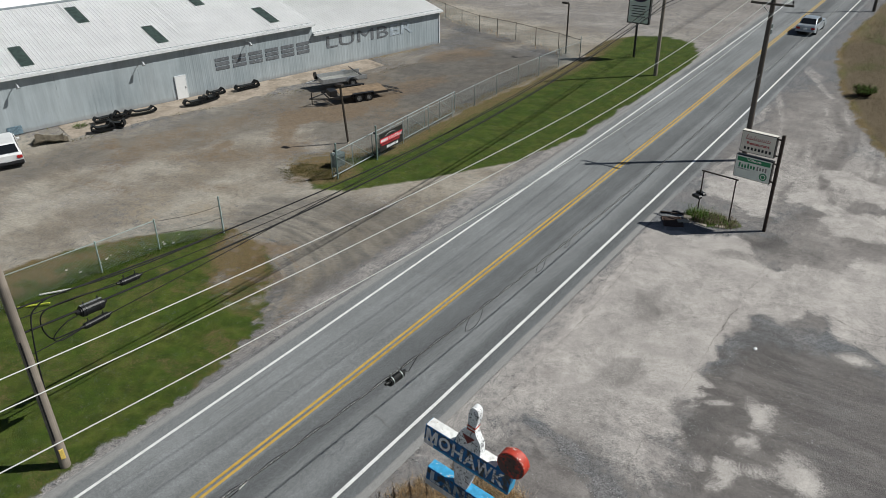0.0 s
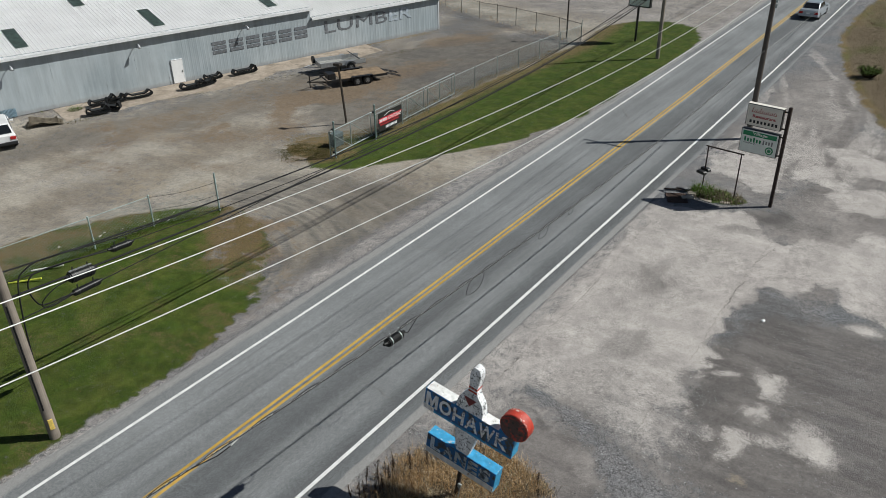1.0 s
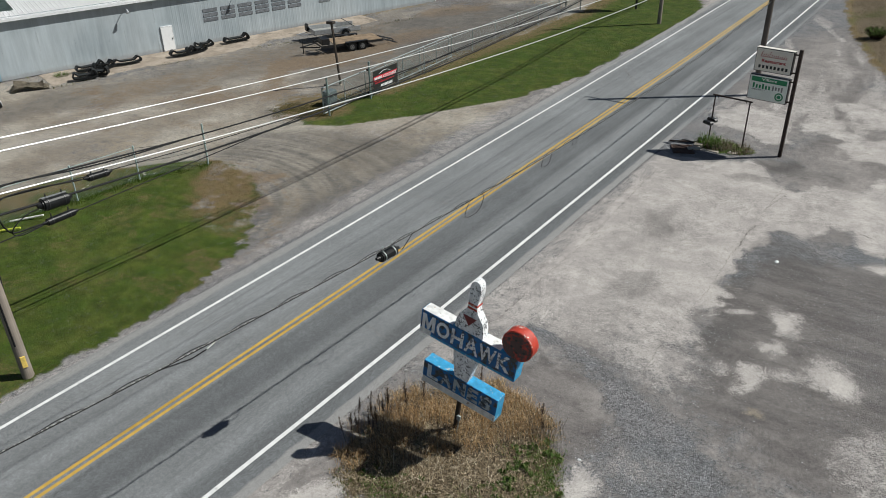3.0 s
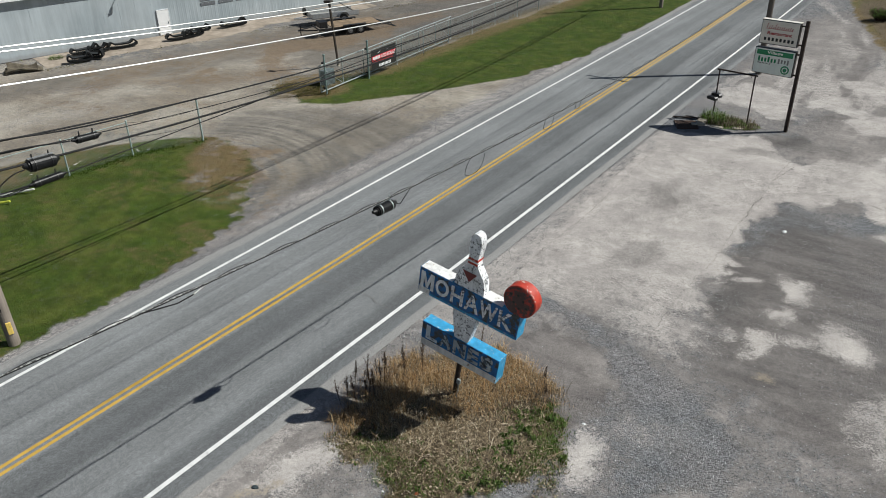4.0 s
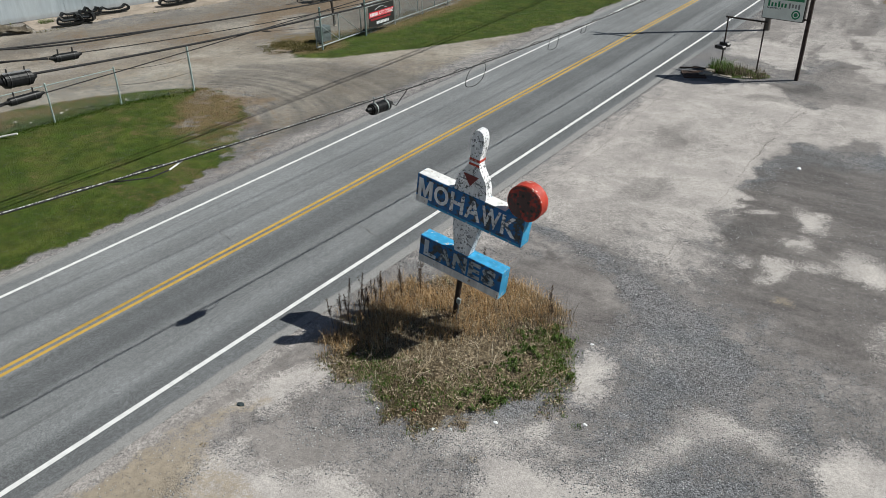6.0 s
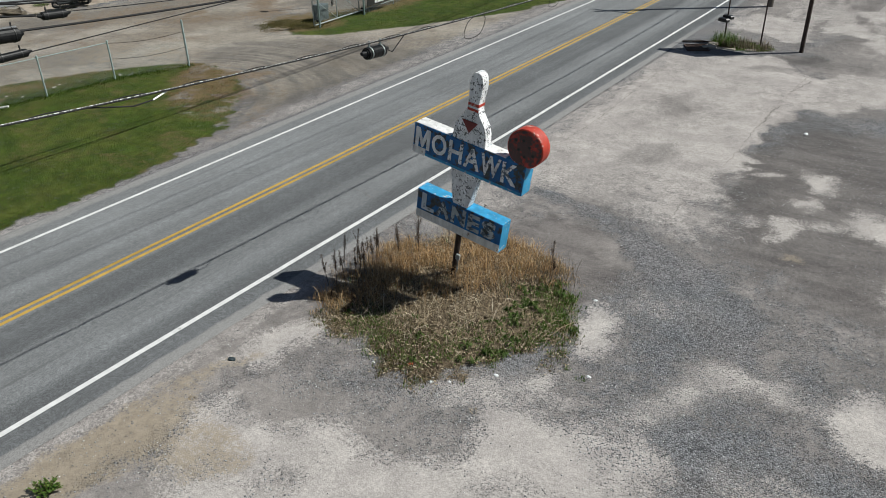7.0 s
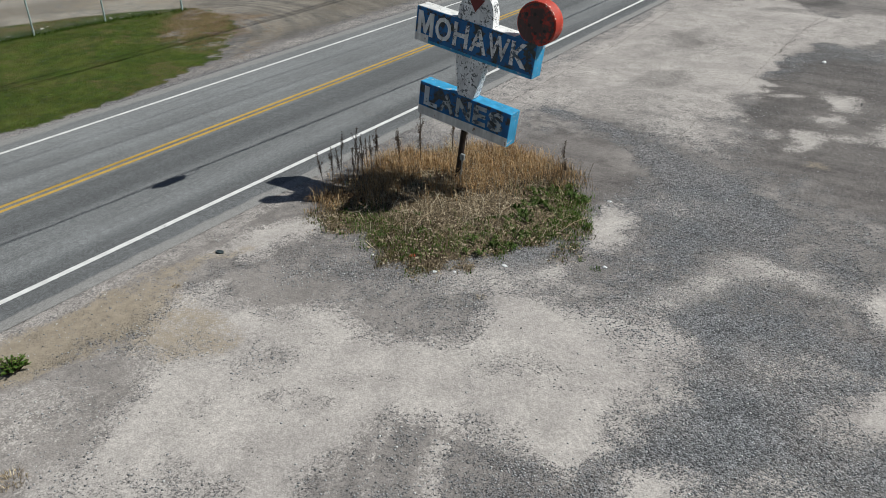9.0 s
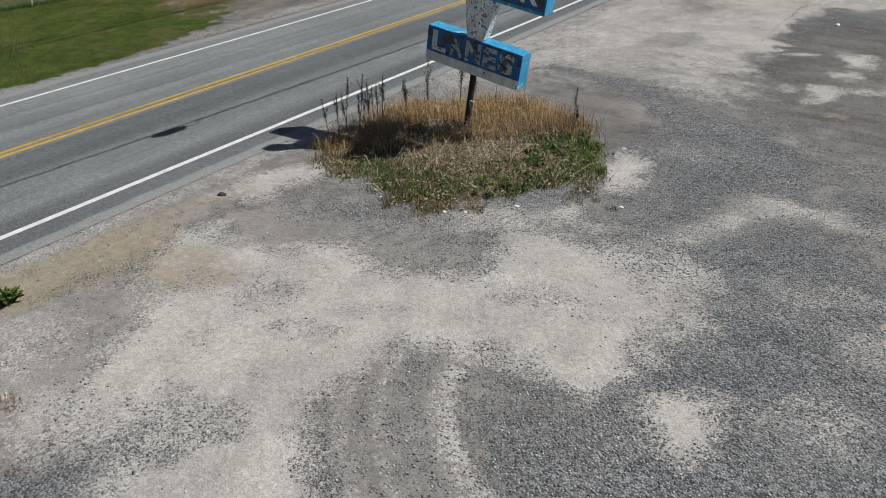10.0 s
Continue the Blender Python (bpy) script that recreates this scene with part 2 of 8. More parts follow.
RUST_STEEL = plain("rusty_dark_steel", (0.045, 0.032, 0.026), 0.75, 0.3, wear=0.5, scale=5, bump=0.002)
BLACK_STEEL = plain("black_painted_steel", (0.012, 0.012, 0.013), 0.45, wear=0.3)
GALVANISED = plain("galvanised_steel", (0.36, 0.40, 0.40), 0.5, 0.5, wear=0.2, scale=4)
ALUMINIUM = plain("dull_aluminium", (0.5, 0.51, 0.52), 0.4, 0.7, wear=0.15)
CABINET_GREY = plain("dark_grey_cabinet_steel", (0.12, 0.15, 0.155), 0.5, 0.2, wear=0.2)
GREEN_STEEL = plain("grey_green_steel", (0.20, 0.27, 0.26), 0.5, 0.3, wear=0.2)
CABLE_BLACK = plain("black_cable_jacket", (0.01, 0.01, 0.011), 0.65, wear=0.3, spec=0.25)
WIRE_BRIGHT = plain("bright_aluminium_wire", (0.68, 0.68, 0.65), 0.35, 0.55, wear=0.08)
SIGN_FACE = plain("cream_sign_acrylic", (0.74, 0.7, 0.62), 0.35, wear=0.08, scale=2)
SIGN_WHITE = plain("white_green_tinted_acrylic", (0.74, 0.79, 0.73), 0.35, wear=0.06, scale=2)
SIGN_GREEN = plain("green_sign_print", (0.012, 0.22, 0.09), 0.4, wear=0.1)
SIGN_RED = plain("faded_red_print", (0.38, 0.06, 0.06), 0.5, wear=0.2)
SIGN_BLACK = plain("black_print", (0.02, 0.02, 0.02), 0.5, wear=0.2)
SIGN_GREY = plain("grey_print", (0.22, 0.23, 0.22), 0.5, wear=0.2)
RIM_GREY = plain("dull_grey_rim", (0.22, 0.22, 0.22), 0.5, 0.4, wear=0.2)
RUBBER = plain("black_rubber", (0.009, 0.0095, 0.01), 0.42, wear=0.35, scale=8, spec=0.22)
BRONZE = plain("dark_bronze_pole", (0.05, 0.04, 0.032), 0.5, 0.2, wear=0.2)


def make_pole_wood(name, dark, light):
    m = Nodes(name, 0.85)
    c = m.mix(m.noise(1.0, 6, 0.7, at=m.stretched(14, 14, 0.5)), dark, light)
    c = m.shade(c, m.noise(1.2, 4), 0.75, 1.2)
    m.bump(m.noise(1.0, 6, 0.7, at=m.stretched(30, 30, 0.8)), 0.008)
    return m.done(c)


POLE_WOOD = make_pole_wood("weathered_pole_wood", (0.17, 0.14, 0.115), (0.32, 0.275, 0.23))
POLE_DARK = make_pole_wood("dark_creosoted_pole_wood", (0.07, 0.06, 0.052), (0.14, 0.12, 0.105))
DECK_WOOD = plain("weathered_deck_wood", (0.23, 0.165, 0.105), 0.85, wear=0.3, scale=2)

# ---- building blocks ----


def box(bm, size, at=(0, 0, 0), turn=(0, 0, 0), bevel=0.0):
    """A block of that size, its middle at the given place."""
    m = pose(*at, *turn) @ Matrix.Diagonal((*size, 1))
    made = bmesh.ops.create_cube(bm, size=1.0, matrix=m)["verts"]
    if bevel:
        edges = list({e for v in made for e in v.link_edges})
        bmesh.ops.bevel(bm, geom=edges, offset=bevel, segments=2, profile=0.5, affect="EDGES")
    return made


def rod(bm, a, b, r1, r2=None, sides=10, caps=True):
    """A round bar from a to b."""
    a, b = Vector(a), Vector(b)
    d = b - a
    m = Matrix.Translation((a + b) / 2) @ d.to_track_quat("Z", "Y").to_matrix().to_4x4()
    return bmesh.ops.create_cone(bm, cap_ends=caps, segments=sides, radius1=r1, radius2=r1 if r2 is None else r2, depth=d.length, matrix=m)["verts"]


def tube(bm, points, r, sides=6):
    """A pipe along a line of points."""
    points = [Vector(p) for p in points]
    rings = []
    for i, p in enumerate(points):
        d = (points[min(i + 1, len(points) - 1)] - points[max(i - 1, 0)]).normalized()
        side = d.cross(Vector((0, 0, 1)))
        side = side.normalized() if side.length > 1e-4 else Vector((1, 0, 0))
        top = side.cross(d)
        rings.append([bm.verts.new(p + r * (math.cos(k) * side + math.sin(k) * top)) for k in (2 * math.pi * j / sides for j in range(sides))])
    for u, v in zip(rings, rings[1:]):
        for j in range(sides):
            bm.faces.new((u[j], u[(j + 1) % sides], v[(j + 1) % sides], v[j]))
    bm.faces.new(rings[0][::-1])
    bm.faces.new(rings[-1])


def prism(bm, outline, depth, m=Matrix()):
    """An outline of (x, z) pushed back by depth along y."""
    front = [bm.verts.new(m @ Vector((x, 0, z))) for x, z in outline]
    back = [bm.verts.new(m @ Vector((x, depth, z))) for x, z in outline]
    bm.faces.new(front)
    bm.faces.new(back[::-1])
    for i in range(len(front)):
        j = (i + 1) % len(front)
        bm.faces.new((front[j], front[i], back[i], back[j]))


def finish(bm, name, material, smooth=False):
    mesh = bpy.data.meshes.new(name)
    bmesh.ops.recalc_face_normals(bm, faces=bm.faces)
    bm.to_mesh(mesh)
    bm.free()
    mesh.materials.append(material)
    if smooth:
        mesh.shade_smooth()
    return mesh


def part(name, bm, material, parent, label="", smooth=False):
    """One mesh under a thing or under a part of it."""
    ob = new(name, finish(bm, name, material, smooth))
    ob.parent = parent
    return tagged(ob, label)


def single(name, bm, material, label, category, group="", kind="", smooth=False, at=None):
    ob = new(name, finish(bm, name, material, smooth))
    if at is not None:
        ob.matrix_world = at
    return tagged(ob, label, category, group, kind)


def thing(name, label, category, at=Matrix(), group="", kind=""):
    ob = new(name)
    ob.empty_display_size = 0.2
    ob.matrix_world = at
    return tagged(ob, label, category, group, kind)


def lettering(name, text, width, height, material, parent, m, depth=0.012, bold=0.0, shear=0.0, label=""):
    """Raised letters that fill width x height, their lower left corner at m, facing -y."""
    curve = bpy.data.curves.new(name, "FONT")
    curve.body, curve.size, curve.offset, curve.shear = text, 1.0, bold, shear
    curve.extrude = 0.5
    curve.resolution_u = 3
    tmp = new(name, curve)
    bpy.context.view_layer.update()
    mesh = bpy.data.meshes.new_from_object(tmp.evaluated_get(bpy.context.evaluated_depsgraph_get()))
    bpy.data.objects.remove(tmp)
    bpy.data.curves.remove(curve)
    mesh.name = name
    co = np.empty(len(mesh.vertices) * 3)
    mesh.vertices.foreach_get("co", co)
    co = co.reshape(-1, 3)
    lo, hi = co.min(0), co.max(0)
    x = (co[:, 0] - lo[0]) / (hi[0] - lo[0]) * width
    z = (co[:, 1] - lo[1]) / (hi[1] - lo[1]) * height
    y = np.where(co[:, 2] > (lo[2] + hi[2]) / 2, -depth, 0.0)
    mesh.vertices.foreach_set("co", np.c_[x, y, z].ravel())
    mesh.transform(m)
    mesh.materials.clear()
    mesh.materials.append(material)
    mesh.update()
    ob = new(name, mesh)
    ob.parent = parent
    return tagged(ob, label)


def soft_noise(x, y, scale, seed):
    """Smooth noise of 0 to 1 over arrays of places."""
    table = np.random.RandomState(seed).rand(256, 256)
    u, v = x * scale + 37.3 * seed, y * scale + 11.7 * seed
    i, j = np.floor(u).astype(int), np.floor(v).astype(int)
    f, g = u - i, v - j
    f, g = f * f * (3 - 2 * f), g * g * (3 - 2 * g)
    a, b = table[i % 256, j % 256], table[(i + 1) % 256, j % 256]
    c, d = table[i % 256, (j + 1) % 256], table[(i + 1) % 256, (j + 1) % 256]
    return (a * (1 - f) + b * f) * (1 - g) + (c * (1 - f) + d * f) * g


def rough_noise(x, y, scale, seed, octaves=4):
    total, weight = np.zeros_like(x), 0.0
    for k in range(octaves):
        total += soft_noise(x, y, scale * 2**k, seed + k) * 0.55**k
        weight += 0.55**k
    return total / weight


def smooth(v, low, high):
    t = np.clip((v - low) / (high - low), 0, 1)
    return t * t * (3 - 2 * t)

# ---- ground and road ----
LEFT_LINE, MIDDLE, RIGHT_LINE = -19.36, -16.27, -12.79
ROAD_LEFT, ROAD_RIGHT = -20.3, -11.95


def bend_west(y):
    """How far the whole road has swung west at y: it bends very gently northward."""
    return np.interp(y, [-20, 17, 42, 52, 62, 70, 120, 1200], [0.0, 0.0, -0.17, -0.27, -0.42, -0.55, -1.4, -20.0])


def terrain(x, y):
    """The height of the ground: the yard falls gently away from the road."""
    x, y = np.asarray(x, float), np.asarray(y, float)
    z = np.interp(x, [-90, -54, -46, -30, -20.5, 40], [-1.5, -1.38, -1.28, -0.3, 0.0, 0.0])
    rough = smooth(np.abs(x - (ROAD_LEFT + ROAD_RIGHT) / 2), 4.2, 7.0)
    z = z + rough * (0.10 * (rough_noise(x, y, 0.13, 3) - 0.5) + 0.03 * (rough_noise(x, y, 0.9, 8) - 0.5))
    mound = np.hypot((x + 8.3) / 3.0, (y - 12.3) / 3.0)
    z = z + 0.16 * smooth(mound, 1.0, 0.3)
    bank = smooth(x, -10.5, -4.0) * smooth(y - 0.9 * x, 61, 72)
    return z + 0.5 * bank


def level(x, y):
    return float(terrain(np.array([x]), np.array([y]))[0])


def blobs(x, y, spots):
    """A mask of soft uneven patches: (x, y, half width, half length, turn, strength)."""
    wx = x + 1.5 * (rough_noise(x, y, 0.45, 21) - 0.5) + 0.5 * (rough_noise(x, y, 2.0, 25) - 0.5)
    wy = y + 1.5 * (rough_noise(x, y, 0.45, 31) - 0.5) + 0.5 * (rough_noise(x, y, 2.0, 35) - 0.5)
    out = np.zeros_like(x)
    for px, py, rx, ry, turn, strength in spots:
        c, s = math.cos(radians(turn)), math.sin(radians(turn))
        u, v = (wx - px) * c + (wy - py) * s, (wy - py) * c - (wx - px) * s
        out = np.maximum(out, strength * smooth(np.hypot(u / rx, v / ry), 1.45, 0.45))
    return out


# outlines of the pale crushed stone and concrete, then single patches
PALE_SHEET = [
    (-10.8, 6.5), (-10.1, 7.1), (-9.5, 7.0), (-8.8, 7.0), (-8.4, 7.5), (-7.8, 7.7), (-7.2, 7.5), (-6.7, 7.4), (-6.0, 7.9), (-5.6, 8.3), (-5.8, 9.0),
    (-6.1, 9.4), (-5.1, 9.8), (-4.2, 10.1), (-3.5, 10.4), (-2.7, 9.9), (-2.9, 9.0), (-2.8, 8.3), (-3.1, 7.8), (-3.0, 7.2), (-3.2, 6.7), (-3.6, 6.6),
    (-4.0, 6.7), (-4.7, 6.6), (-5.5, 6.3), (-5.5, 5.8), (-5.8, 5.0), (-5.8, 4.5), (-5.3, 4.1), (-4.4, 3.5), (-5.4, 2.0), (-6.6, 2.6), (-6.4, 3.2),
    (-6.2, 3.9), (-6.5, 4.0), (-6.8, 3.6), (-7.2, 3.0), (-8.1, 3.1), (-8.7, 3.9), (-8.8, 4.6), (-9.8, 5.2), (-10.4, 5.7),
]
SMALL_SHEETS = [
    [(-2.7, 6.9), (-2.3, 7.3), (-1.8, 7.4), (-1.55, 6.9), (-1.6, 6.4), (-1.9, 6.0), (-2.3, 6.2)],
    [(-5.85, 13.1), (-5.7, 13.7), (-5.2, 13.6), (-4.85, 12.6), (-5.05, 11.9), (-5.35, 11.85)],
    [(-1.1, 12.9), (-0.4, 13.8), (1.2, 13.2), (0.8, 11.6), (-0.2, 11.7), (-0.6, 11.9)],
    [(-0.75, 9.3), (-0.35, 10.7), (0.5, 10.9), (0.6, 10.0), (-0.2, 9.2)],
    [(-10.5, 8.0), (-11.2, 7.6), (-11.0, 9.2), (-10.6, 10.2), (-10.0, 10.6), (-10.0, 9.4)],
]
FAR_SHEETS = [
    [(-7.0, 42.1), (-6.8, 43.1), (-6.0, 43.8), (-5.4, 43.6), (-4.9, 42.6), (-4.2, 42.6), (-4.0, 41.1), (-4.8, 41.0), (-5.5, 41.4), (-6.6, 41.4)],
    [(-6.4, 46.7), (-5.0, 47.6), (-3.9, 46.9), (-2.2, 46.6), (-1.5, 43.3), (-3.5, 44.0), (-5.1, 45.0)],
    [(-4.8, 40.2), (-3.9, 41.8), (-0.6, 42.8), (0.4, 39.2), (-2.9, 39.0), (-4.1, 38.8)],
    [(-11.6, 42.1), (-10.5, 44.0), (-8.0, 43.2), (-6.9, 39.3), (-8.2, 38.6), (-9.6, 40.0), (-10.8, 39.7)],
]
PALE_SPOTS = [
    (-5.8, 10.8, 0.3, 0.6, -20, 0.7), (-3.9, 10.1, 0.9, 0.45, 10, 0.6), (-6.3, 9.7, 0.9, 0.35, 20, 0.6), (-0.6, 9.3, 0.5, 0.4, 30, 0.5),
    (-3.3, 23.0, 0.42, 0.75, 20, 1.0), (-3.2, 21.4, 0.32, 0.5, 0, 0.95), (-3.25, 19.4, 0.35, 0.75, 0, 0.9), (-1.5, 20.9, 0.5, 0.85, 25, 0.95),
    (-2.4, 20.2, 0.7, 0.35, 15, 0.6), (-1.1, 28.3, 0.55, 0.35, 20, 1.0), (-4.75, 23.1, 0.5, 0.22, 20, 0.8), (0.4, 17.9, 1.0, 1.5, 0, 0.6), (-4.1, 19.3, 0.3, 0.4, 0, 0.55),
]
HAZE_SPOTS = [
    (-3.0, 11.8, 0.35, 0.7, -25, 0.8), (-2.5, 12.75, 0.75, 0.34, 10, 0.85), (-1.7, 12.85, 0.6, 0.28, -15, 0.75), (-3.5, 10.9, 0.4, 0.6, 0, 0.65), (-1.4, 10.2, 0.5, 0.35, 20, 0.45), (-1.0, 7.6, 0.7, 0.5, 20, 0.5),
    (-6.6, 10.0, 1.0, 0.5, 35, 0.75), (-5.5, 10.4, 0.7, 0.4, 10, 0.6), (-9.6, 3.0, 1.0, 1.6, 0, 0.42),  (-4.4, 14.6, 0.8, 0.5, 20, 0.4),
    (-8.2, 41.0, 1.2, 1.5, 0, 0.5), (1.5, 33.0, 1.6, 2.4, 20, 0.6), (-8.6, 48.0, 1.0, 3.0, 0, 0.42), (-7.4, 54.0, 0.8, 3.0, 15, 0.42),
]
THIN_SPOTS = [(-3.0, 8.6, 0.5, 0.9, 0, 0.85), (-3.2, 7.6, 0.4, 0.6, 0, 0.8), (-2.9, 9.7, 0.5, 0.4, 0, 0.8), (-6.8, 3.6, 0.8, 0.6, 20, 0.75), (-7.7, 3.0, 0.8, 0.7, 0, 0.75)]
GREY_SPOTS = [
    (-8.0, 5.9, 0.7, 0.5, 20, 0.5), (-9.5, 6.0, 0.5, 0.5, 0, 0.35), (-6.9, 5.6, 0.35, 0.9, -50, 0.55), (-6.4, 6.6, 0.25, 0.8, -50, 0.5), (-7.5, 3.6, 0.7, 0.3, 10, 0.45), (-4.9, 8.0, 0.3, 0.8, -60, 0.25),
]
SLAB_NEAR = [
    (-9.7, 4.4, 0.9, 1.3, 0, 1.1),
    (-9.2, 7.9, 1.0, 0.9, 20, 1.1), (-9.5, 2.8, 2.0, 2.0, 0, 1.15), (-7.3, 15.8, 1.5, 1.3, -20, 1.2), (-7.0, 6.4, 3.6, 3.6, 30, 0.8), (-9.6, 9.2, 1.4, 1.6, 0, 0.65), (-5.2, 11.0, 1.2, 1.6, 0, 0.55),
    (-7.2, 15.6, 1.9, 1.3, 0, 0.35), (-4.4, 15.5, 2.0, 2.4, 0, 0.3), (-8.8, 17.2, 2.2, 2.0, 0, 0.6), (-9.4, 7.6, 1.2, 1.6, 0, 0.6), (-11.2, 6.0, 0.6, 6.0, 0, 0.55), (-7.6, 14.9, 1.6, 1.2, 0, 0.3),
]
SLAB_FAR = [
    (-8.6, 24.0, 3.0, 8.5, 0, 0.95), (-6.0, 33.0, 5.5, 4.5, 0, 0.6), (-3.2, 23.0, 1.6, 3.4, 0, 0.55), (-2.0, 38.0, 5.0, 6.5, 0, 0.85), (-5.0, 46.0, 5.0, 6.0, 0, 0.85), (-8.4, 52.0, 4.0, 16.0, 0, 0.8),
    (-4.6, 35.0, 2.6, 1.8, 0, 0.9), (3.0, 30.0, 4.0, 6.0, 0, 0.7),
]
DARK_SPOTS = [
    (-4.6, 21.5, 0.55, 1.0, 0, 0.75), (-5.0, 24.8, 0.5, 1.0, 0, 0.6), (-4.2, 27.6, 1.2, 1.3, 0, 0.55), (-5.9, 35.8, 0.9, 1.2, 20, 0.95), (-4.5, 35.7, 0.8, 0.6, 0, 0.6), (-23.3, 19.6, 1.3, 0.9, 60, 0.6), (-21.7, 20.6, 0.8, 1.6, 10, 0.5),
    (-7.6, 33.9, 1.2, 0.5, 10, 0.5), (-3.7, 26.2, 0.9, 0.7, 0, 0.6), (-8.2, 22.5, 0.6, 1.6, -20, 0.42), (-9.0, 27.5, 0.5, 2.0, 10, 0.4),
]
SMEARS = [(-8.0, 31.0, 0.6, 2.6, 5, 0.9), (-8.9, 27.6, 0.6, 2.8, -10, 0.8), (-9.4, 25.3, 0.7, 1.2, 10, 0.7), (-7.8, 20.3, 0.9, 0.7, 10, 0.8), (-7.8, 26.9, 0.5, 1.8, 0, 0.7), (-9.6, 27.7, 0.4, 1.6, 0, 0.6), (-7.2, 22.3, 0.9, 0.7, 0, 0.7), (-9.1, 23.5, 0.6, 0.8, 0, 0.5), (-8.9, 19.7, 0.8, 0.7, 0, 0.8), (-7.7, 19.2, 0.6, 0.8, 0, 0.7)]
RUST_SPOTS = [
    (-27.2, 20.8, 1.6, 1.4, 60, 1.0), (-26.2, 21.6, 1.5, 0.7, 60, 0.7), (-25.4, 19.5, 2.0, 0.9, 20, 0.8), (-42.0, 59.0, 2.4, 3.4, -15, 0.8),
    (-37.5, 33.0, 1.2, 3.0, 10, 0.5), (-44.0, 34.0, 1.0, 5.0, 20, 0.5), (-46.0, 29.0, 2.0, 5.0, 15, 0.55), (-31.8, 29.6, 0.9, 1.3, 0, 0.6), (-40.5, 29.5, 4.0, 1.2, 25, 0.55), (-45.5, 31.5, 4.0, 1.0, 30, 0.5), (-36.0, 26.0, 2.5, 0.9, 10, 0.4), (-43.0, 23.0, 3.5, 0.7, 5, 0.4),
]
TAN_SPOTS = [
    (-11.0, 4.6, 0.6, 2.4, -8, 1.0), (-9.8, 6.1, 0.9, 0.9, 0, 0.62), (-37.0, 22.0, 2.0, 3.0, 30, 0.4), (-2.4, 18.2, 0.35, 0.3, 0, 0.6),
    (-10.9, 7.4, 0.3, 1.3, -12, 0.6), (-34.0, 23.4, 1.2, 1.2, 0, 0.5), (-35.2, 21.0, 0.7, 0.6, 0, 0.8), (-37.1, 21.5, 0.6, 0.5, 0, 0.7), (-39.5, 27.5, 1.6, 0.8, 20, 0.45), (-44.0, 28.5, 2.0, 0.8, 20, 0.4),
]


YARD_LIGHT = [(-41.0, 15.0), (-49.5, 20.0), (-45.5, 26.0), (-38.5, 29.6), (-31.4, 29.0), (-26.5, 32.0), (-24.0, 35.5), (-21.0, 38.0), (-21.0, 30.0), (-25.7, 28.0), (-28.8, 25.0), (-33.0, 24.7), (-35.5, 20.5), (-36.1, 16.9)]
YARD_BROWN = [(-50.0, 22.6), (-48.8, 30.5), (-46.6, 36.5), (-42.5, 40.9), (-40.0, 48.9), (-39.8, 55.1), (-43.9, 63.5), (-37.8, 63.5), (-35.5, 43.2), (-35.6, 34.7), (-34.7, 30.7), (-40.7, 26.6)]
APRON_EDGE = [
    (-11.4, 15.4), (-10.5, 16.4), (-9.6, 18.2), (-8.6, 18.9), (-7.3, 18.4), (-6.1, 17.9), (-5.2, 17.9), (-4.6, 18.6), (-4.7, 19.4), (-5.4, 19.7), (-5.0, 20.2), (-5.0, 20.9),
    (-5.7, 21.5), (-5.7, 22.0), (-4.6, 22.9), (-5.2, 23.0), (-4.8, 23.6), (-5.6, 24.1), (-5.2, 25.4), (-5.7, 26.2), (-5.6, 26.9), (-5.0, 28.3), (-5.3, 29.3), (-4.6, 29.5),
    (-3.9, 29.0), (-3.6, 30.0), (-3.1, 30.6), (-2.4, 30.6), (-2.0, 29.4), (-0.9, 29.2), (-0.1, 28.7), (5.0, 27.0), (9.0, 34.0), (-1.3, 36.9), (-2.5, 37.1), (-3.1, 35.1),
    (-4.9, 34.5), (-5.4, 33.5), (-6.4, 34.1), (-7.1, 35.5), (-8.0, 36.1), (-9.3, 34.9), (-11.7, 34.6), (-11.5, 28.0),
]
GREY_APRON = [(-10.6, 15.4), (-10.0, 18.4), (-9.1, 20.2), (-7.7, 21.0), (-6.9, 19.9), (-6.7, 18.2), (-7.2, 15.8)]
# brown packed soil: beside the island, and across the lot beyond the stone band
ISLE_SOIL = [(-9.4, 15.4), (-8.9, 17.2), (-7.4, 17.1), (-6.1, 15.6), (-5.7, 14.6), (-6.2, 13.2), (-7.4, 14.6)]
LOT_SOIL = [(-5.6, 18.0), (-4.6, 19.6), (-5.4, 21.8), (-5.4, 25.6), (-4.6, 27.2), (-2.5, 28.4), (1.0, 27.6), (7.0, 25.0), (7.0, 14.0), (1.2, 15.2), (-1.2, 16.0), (-3.4, 16.8)]
DRIVE_SOIL = [(-30.5, 22.6), (-32.6, 26.4), (-29.0, 28.6), (-25.0, 29.5), (-20.6, 29.0), (-20.6, 14.0), (-22.4, 18.6), (-25.0, 21.0), (-27.0, 22.4)]
WALL_SOIL = [(-53.0, 19.0), (-51.5, 25.5), (-49.8, 31.0), (-49.2, 36.0), (-46.8, 43.0), (-43.6, 50.0), (-37.0, 45.0), (-38.5, 37.0), (-41.5, 31.5), (-43.0, 27.5), (-46.0, 25.0), (-47.0, 19.0)]
YARD_SOIL = [(-46.4, 43.0), (-44.5, 52.0), (-40.5, 63.0), (-31.0, 60.5), (-30.9, 36.5), (-34.0, 34.5), (-38.0, 36.5), (-41.0, 40.0)]
